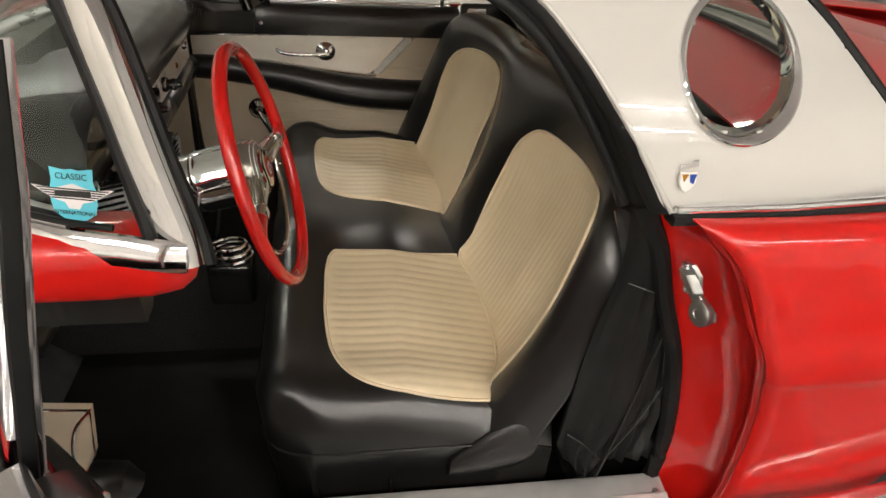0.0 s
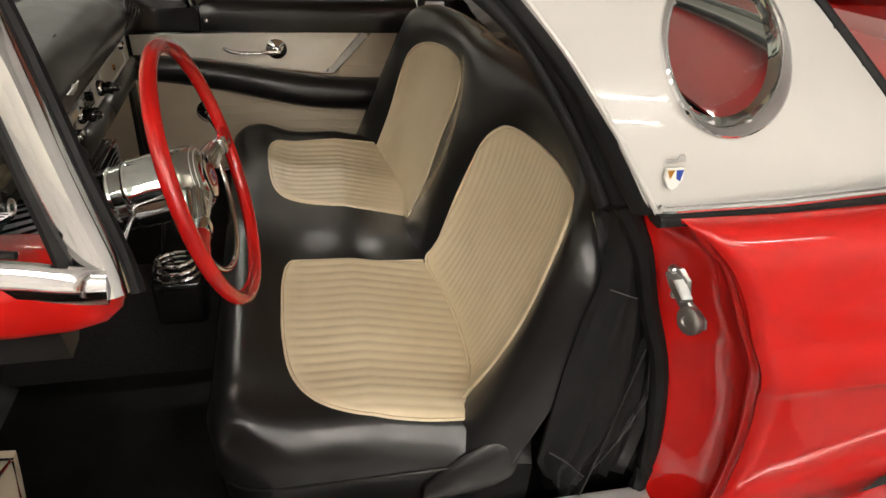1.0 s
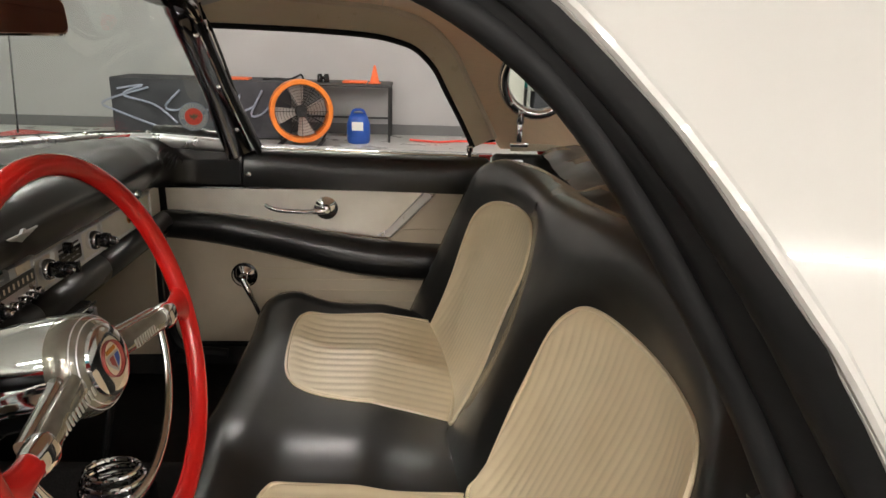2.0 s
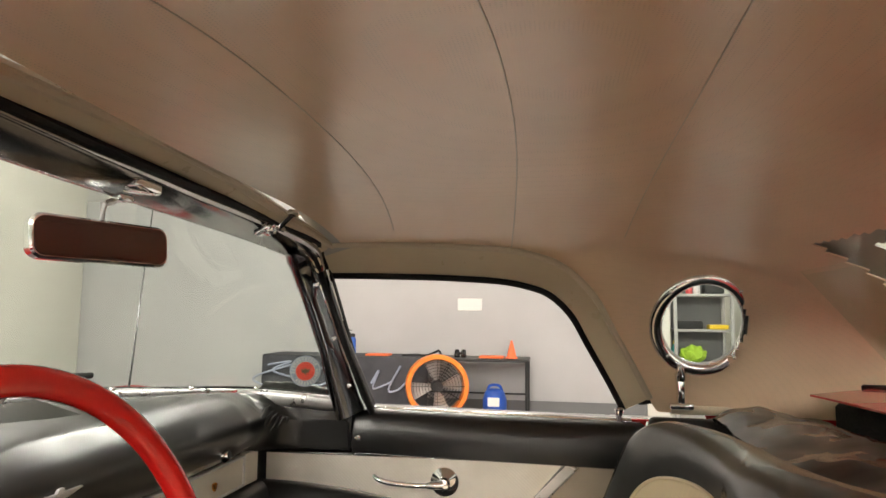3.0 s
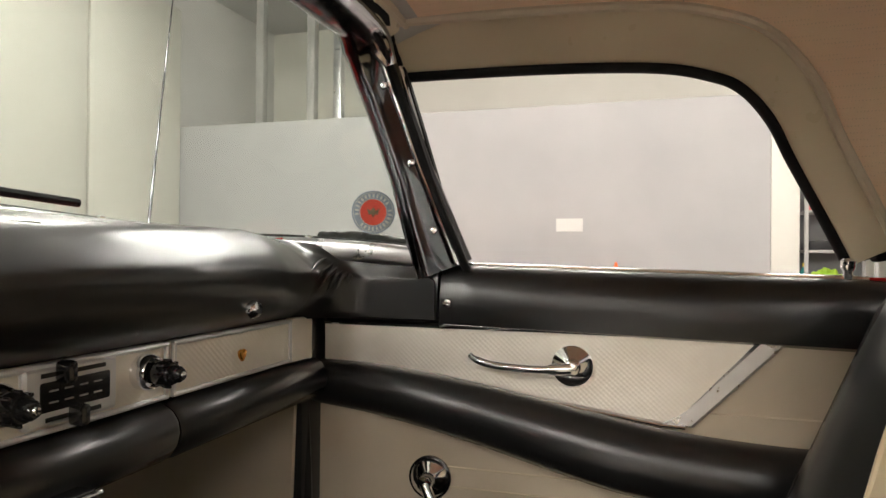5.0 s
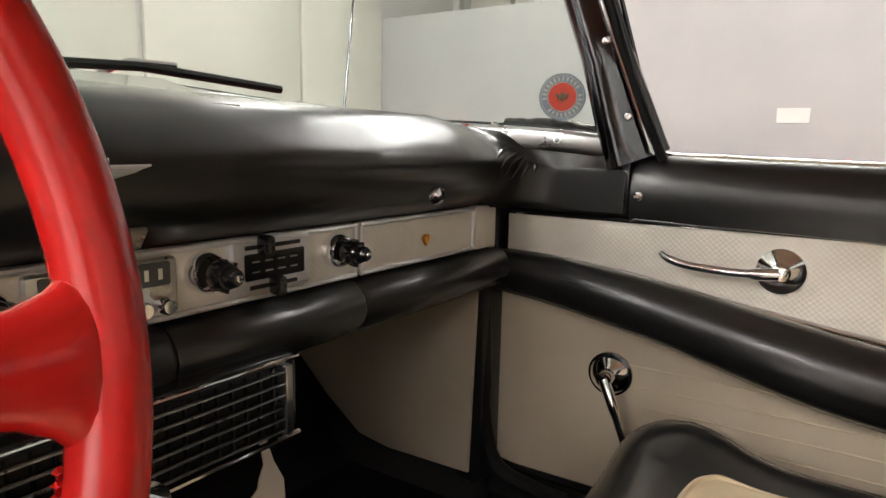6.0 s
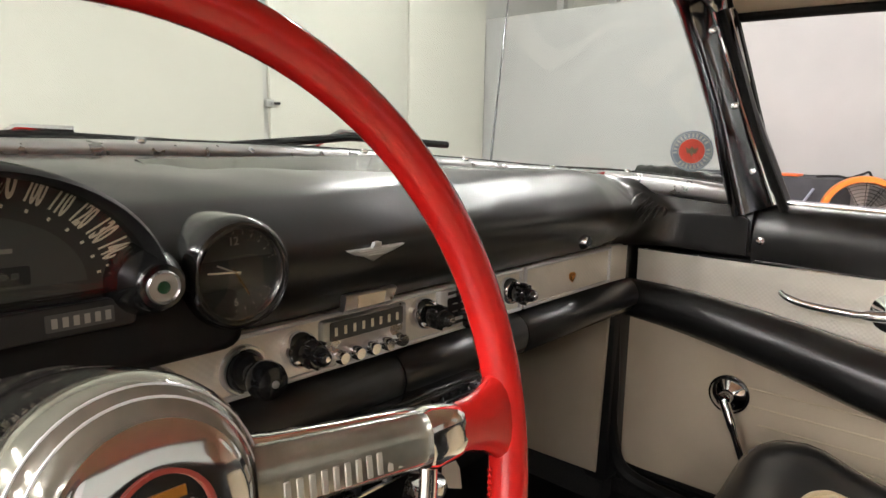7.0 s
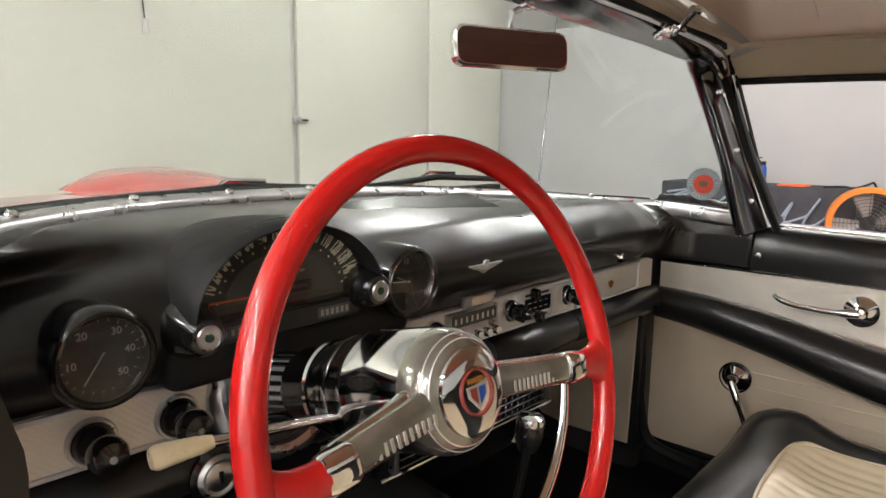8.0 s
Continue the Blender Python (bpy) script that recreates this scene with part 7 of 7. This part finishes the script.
gate = part("selector_gate", box((-0.055, -0.15, 0.45), (0.10, 0.075, 0.11), 0.014, 3), PLASTIC, car, "black selector housing with chrome loops")
for z, w in ((0.507, 0.036), (0.522, 0.032), (0.537, 0.026)):
    part("chrome_loop", tube([Vector((-0.055 + (w + 0.012) * math.cos(a), -0.15 + w * math.sin(a), z + 0.1 * w * math.cos(a))) for a in [2 * math.pi * i / 28 for i in range(28)]], 0.004, 8, True), CHROME, gate)
for a in (0.6, 2.5, 3.8, 5.6):
    part("chrome_stay", tube([(-0.055 + 0.045 * math.cos(a), -0.15 + 0.035 * math.sin(a), 0.502), (-0.055 + 0.04 * math.cos(a), -0.15 + 0.028 * math.sin(a), 0.538)], 0.0035, 8), CHROME, gate)

# ---- passenger door ----
def door(side):
    """Outer skin, trim and fittings of a door in its closed place, parented to one base mesh."""
    s = side
    Y = lambda v: s * v
    rings = []
    for x in (-0.29, -0.2, 0.0, 0.2, 0.4, 0.58):
        rings.append([(x, Y(y), z) for y, z in ((0.735, 0.852), (0.765, 0.852), (0.785, 0.84), (0.80, 0.80), (0.82, 0.72), (0.828, 0.6), (0.825, 0.45), (0.80, 0.30), (0.76, 0.26))])
    d = part("door", thick(loft(rings, False), 0.004), RED, car, "red car door", 50)
    part("door_core", box((0.145, Y(0.745), 0.56), (0.86, 0.055, 0.56), 0.01, 1), BLACK, d, "black door frame")
    part("sill_chrome", sweep([(x, Y(0.742), 0.862 - 0.022 * (x + 0.07)) for x in (-0.07, 0.1, 0.3, 0.54)], rounded(0.05, 0.01, 0.004, 2)), CHROME, d, "chrome window sill strip")
    # padded black top roll
    rr = []
    for i, x in enumerate((-0.052, -0.045, 0.0, 0.15, 0.3, 0.45, 0.535, 0.56, 0.568)):
        k = (0.8, 1, 1, 1, 1, 1, 1, 0.9, 0.7)[i]
        zt = 0.862 - 0.022 * (x + 0.07)
        rr.append([(x, Y(y0), zt - (zt - 0.77) * (1 - k) * 0.3 + dz) for y0, dz in ((0.735, 0.0), (0.712, 0.001), (0.695, -0.004), (0.684, -0.016), (0.678, -0.04), (0.676, -0.07), (0.68, -0.09), (0.70, -0.096), (0.735, -0.096))])
    part("door_top_roll", loft(rr, True, True), BLACK, d, "black padded door top")
    for x in (-0.039, 0.566 - 0.012):
        screw_head((x, Y(0.676), 0.804), (0, -s, 0), 0.008, d)
    out = lambda dep: (lambda a, b, h: (a, Y(0.712 - dep - h), b))
    # embossed panel
    top_z = lambda x: 0.766 - 0.003 * (x + 0.27)
    low = [(-0.25, 0.706), (-0.18, 0.702), (-0.05, 0.69), (0.08, 0.668), (0.18, 0.653), (0.27, 0.641), (0.305, 0.639)]
    alu = part("door_trim_panel", plate([(-0.25, 0.766)] + low + [(0.42, 0.762)], out(0.006), 0.012, 0.002), ALU, d, "embossed aluminium door panel")
    part("trim_edge", tube([(a, Y(0.692), b - 0.002) for a, b in low], 0.003, 8), CHROME, alu)
    part("trim_edge", tube([(-0.25, Y(0.692), 0.766), (0.1, Y(0.692), 0.7655), (0.42, Y(0.692), 0.763)], 0.003, 8), CHROME, alu)
    part("chevron", plate([(0.272, 0.640), (0.315, 0.638), (0.437, 0.763), (0.40, 0.763), (0.392, 0.756), (0.31, 0.66)], out(0.012), 0.012, 0.004), STEEL, alu, "bright chevron trim")
    part("rear_vinyl", plate([(0.32, 0.64), (0.60, 0.60), (0.60, 0.765), (0.44, 0.764)], out(0.004), 0.006, 0.001), BEIGE, d, "beige vinyl behind the chevron")
    # padded arm roll
    pts = spline([(-0.272, Y(0.69), 0.672), (-0.15, Y(0.682), 0.665), (0.0, Y(0.676), 0.642), (0.15, Y(0.672), 0.61), (0.27, Y(0.672), 0.588), (0.42, Y(0.676), 0.575), (0.58, Y(0.69), 0.57)], 6)
    part("arm_roll", sweep(pts, [[(a * w, b * w * 1.15) for a, b in ring_section(1, 16, 1.0)] for w in [0.030 + 0.014 * min(1, i / 20) for i in range(len(pts))]]), BLACK, d, "black padded arm roll")
    # lower panel with pressed lines
    lowp = part("lower_panel", plate(rounded(0.93, 0.325, 0.025, 5, (0.165, 0.497)), out(0.002), 0.01, 0.003), BEIGE, d, "beige ribbed lower door panel")
    for k in range(7):
        z = 0.548 - 0.0305 * k
        x0 = -0.10 if k < 2 else -0.02
        part("pressed_line", tube([(x0, Y(0.7005), z), (0.58, Y(0.7005), z - 0.004)], 0.0017, 5), BEIGE_PAINT, lowp, "pale pressed line")
    screw_head((-0.262, Y(0.70), 0.365), (0, -s, 0), 0.004, lowp, PLASTIC)
    part("panel_edge", tube(spline([(-0.292, Y(0.706), 0.63), (-0.298, Y(0.706), 0.5), (-0.292, Y(0.706), 0.38), (-0.26, Y(0.706), 0.335), (-0.1, Y(0.706), 0.328), (0.2, Y(0.706), 0.325)], 5), 0.010, 8), PLASTIC, lowp, "dark panel edge")
    # window crank
    m = axis((-0.07, Y(0.70), 0.529), (0, -s, 0))
    cr = part("window_crank", merge(lathe([(0.03, 0), (0.03, 0.006), (0.024, 0.012), (0.013, 0.018), (0.011, 0.036), (0, 0.038)], m, 28), tube(spline([(-0.07, Y(0.668), 0.529), (-0.05, Y(0.66), 0.49), (-0.03, Y(0.655), 0.445), (-0.022, Y(0.656), 0.425)], 5), [0.009] * 6 + [0.007] * 10, 10)), CHROME, d, "chrome window crank")
    part("crank_rosette", lathe([(0.034, 0), (0.034, 0.004), (0.028, 0.006)], m, 28), PLASTIC, cr)
    part("crank_knob", lathe([(0, 0), (0.009, 0.002), (0.011, 0.012), (0.008, 0.024), (0, 0.026)], axis((-0.022, Y(0.66), 0.425), (0, -s, 0)), 16), PLASTIC, cr)
    m = axis((0.148, Y(0.694), 0.716), (0, -s, 0))
    hd = part("door_handle", merge(lathe([(0.03, 0), (0.03, 0.005), (0.024, 0.010), (0.013, 0.015), (0.011, 0.028), (0, 0.032)], m, 32), tube(spline([(0.148, Y(0.665), 0.716), (0.10, Y(0.662), 0.713), (0.04, Y(0.66), 0.716), (0.012, Y(0.662), 0.722), (0.0, Y(0.67), 0.727)], 5), [0.0085] * 4 + [0.0058] * 12 + [0.005] * 5, 10)), CHROME, d, "chrome door handle")
    lk = part("lock_button", lathe([(0.006, -0.03), (0.006, 0.008), (0.009, 0.012), (0.01, 0.022), (0.006, 0.026), (0, 0.026)], Matrix.Translation((0.515, Y(0.72), 0.852)), 16), CHROME, d)
    # window channel post at the front of the door
    ch = [(-0.03, Y(0.702), 0.862), (-0.066, Y(0.694), 0.98), (-0.097, Y(0.681), 1.09), (-0.118, Y(0.668), 1.165)]
    if s < 0:
        ch = [(-0.099, Y(0.7205), 0.80), (-0.085, Y(0.688), 0.985), (-0.098, Y(0.66), 1.09), (-0.112, Y(0.636), 1.20)]
    chan = part("window_channel", sweep(ch, rounded(0.032, 0.018, 0.005, 2), False, (1, 0, 0)), CHROME, d, "chrome window channel")
    part("channel_felt", sweep([(x + 0.0085, y, z) for x, y, z in ch], rounded(0.016, 0.006, 0.002, 1), False, (1, 0, 0)), RUBBER, chan, "black felt in the channel")
    return d


far_door = door(1)
SET = Vector((-0.04, 0.676, 0))
far_door.matrix_basis = Matrix.Translation(SET + Vector((0, -0.018, 0))) @ Matrix.Rotation(radians(2.3), 4, "Z") @ Matrix.Translation(-SET)
# end cap between dashboard and door top, wrinkled
for s in (1, -1):
    rr = []
    for i in range(64):
        x = -0.27 + 0.216 * i / 63
        w = 0.0016 * math.sin(i * 0.9 + 2.2 * math.sin(i * 0.21)) * (1 if i < 40 else max(0, 1 - (i - 40) / 10))
        up = 0.014 + 0.022 * max(0, min(1, (-0.06 - x) / 0.13))
        rr.append([(x, s * (y + (w * 0.3 if z > 0.86 else 0) + (0.006 if y < 0.67 and s > 0 else 0)), z + (w * 0.5 + up + (crease(x, y) if s > 0 else 0) if z > 0.86 else 0)) for y, z in ((0.72, 0.872), (0.706, 0.877), (0.693, 0.8785), (0.68, 0.877), (0.669, 0.872), (0.660, 0.864), (0.654, 0.852), (0.650, 0.836), (0.649, 0.818), (0.650, 0.80), (0.654, 0.785), (0.668, 0.772), (0.70, 0.77))])
    part("cowl_pad", loft(rr, True, True), DASH, dash, "black wrinkled pad at the windscreen corner")

# driver's door: the same build, swung open about its front edge
near_door = door(-1)
HINGE = Vector((-0.29, -0.79, 0))
near_door.matrix_basis = Matrix.Translation(HINGE + Vector((0.025, -0.089, 0))) @ Matrix.Rotation(radians(-50), 4, "Z") @ Matrix.Translation(-HINGE)
near_door["label"] = "red car door standing open"

# ---- stickers on the windscreen ----
def sheet(outline, at, right, up, lift, material, parent, name, label="", depth=0.0004):
    """A thin flat piece at a place with its own right and up directions."""
    r, u = Vector(right).normalized(), Vector(up).normalized()
    u = (u - r * u.dot(r)).normalized()
    n = r.cross(u)
    return part(name, plate(outline, lambda a, b, h: Vector(at) + r * a + u * b + n * (lift + h), depth), material, parent, label)


def disc(r, n=36):
    return [(r * math.cos(2 * math.pi * i / n), r * math.sin(2 * math.pi * i / n)) for i in range(n)]


# round sticker on the passenger side
RS_AT, RS_R, RS_U = Vector((-0.160, 0.652, 0.943)), Vector((0.93, 0.36, 0.0)), Vector((-0.06, -0.1, 1))
rs = sheet(disc(0.034), RS_AT, RS_R, RS_U, 0.0, STICKER_GREY, screen, "round_sticker", "round red sticker with a grey lettered rim")
sheet(disc(0.0315), RS_AT, RS_R, RS_U, 0.0005, PALE, rs, "sticker_rim")
sheet(disc(0.0305), RS_AT, RS_R, RS_U, 0.001, STICKER_GREY, rs, "sticker_band")
sheet(disc(0.0215), RS_AT, RS_R, RS_U, 0.0015, PALE, rs, "sticker_line")
sheet(disc(0.0205), RS_AT, RS_R, RS_U, 0.002, STICKER_RED, rs, "sticker_field", "red field")
sheet([(-0.010, 0.006), (-0.004, 0.003), (0.0, 0.008), (0.004, 0.003), (0.010, 0.006), (0.007, -0.004), (0.003, -0.003), (0.0, -0.009), (-0.003, -0.003), (-0.007, -0.004)], RS_AT, RS_R, RS_U, 0.0025, MOTIF_BROWN, rs, "sticker_motif")
for k in range(26):
    a = radians(20 + 360 * k / 26)
    if k in (0, 13, 14):
        continue
    c = (0.026 * math.cos(a), 0.026 * math.sin(a))
    t_, o_ = (-math.sin(a), math.cos(a)), (math.cos(a), math.sin(a))
    sheet([(c[0] + t_[0] * i * 0.0016 + o_[0] * j * 0.003, c[1] + t_[1] * i * 0.0016 + o_[1] * j * 0.003) for i, j in ((-1, -1), (1, -1), (1, 1), (-1, 1))], RS_AT, RS_R, RS_U, 0.0015, PALE, rs, "lettering_bar")

# club sticker on the driver's side
CS_AT, CS_R, CS_U = Vector((-0.080, -0.746, 0.984)), Vector((0.97, -0.22, 0.0)), Vector((-0.05, 0.25, 1))
SHIELD = [(-0.024, 0.030), (-0.008, 0.0275), (0.0, 0.029), (0.008, 0.0275), (0.024, 0.030), (0.023, 0.016), (0.026, 0.006), (0.026, -0.008), (0.023, -0.02), (0.012, -0.027), (0.0, -0.031), (-0.012, -0.027), (-0.023, -0.02), (-0.026, -0.008), (-0.026, 0.006), (-0.023, 0.016)]
cs_ = sheet(SHIELD, CS_AT, CS_R, CS_U, 0.0, STICKER_BLUE, screen, "club_sticker", "light blue shield sticker with black lettering")
wing = [(-0.046, 0.009), (-0.02, 0.007), (0.0, 0.013), (0.02, 0.007), (0.046, 0.009), (0.038, 0.004), (0.022, -0.005), (0.01, -0.008), (0.006, -0.015), (-0.006, -0.015), (-0.01, -0.008), (-0.022, -0.005), (-0.038, 0.004)]
sheet(wing, CS_AT, CS_R, CS_U, 0.0006, PALE, cs_, "wing_motif", "pale winged motif")
for k in range(5):
    sheet([(-0.04 + 0.004 * k, 0.0075 - 0.0026 * k), (0.04 - 0.004 * k, 0.0075 - 0.0026 * k), (0.04 - 0.004 * k, 0.0062 - 0.0026 * k), (-0.04 + 0.004 * k, 0.0062 - 0.0026 * k)], CS_AT, CS_R, CS_U, 0.001, INK, cs_, "feather_line")
sheet([(-0.02, 0.005), (0.02, 0.006), (0.02, -0.001), (-0.02, -0.002)], CS_AT, CS_R, CS_U, 0.0014, INK, cs_, "lettering_bar")
r_, u_ = CS_R.normalized(), (CS_U - CS_R.normalized() * CS_U.dot(CS_R.normalized())).normalized()
CM = Matrix.Translation(CS_AT) @ Matrix((r_, u_, r_.cross(u_))).transposed().to_4x4()
words("CLASSIC", 0.0095, CM @ Matrix.Translation((0, 0.0205, 0.0012)), INK, cs_, "lettering", 0.0002)
words("INTERNATIONAL", 0.0062, CM @ Matrix.Translation((0, -0.0195, 0.0012)), INK, cs_, "lettering", 0.0002)
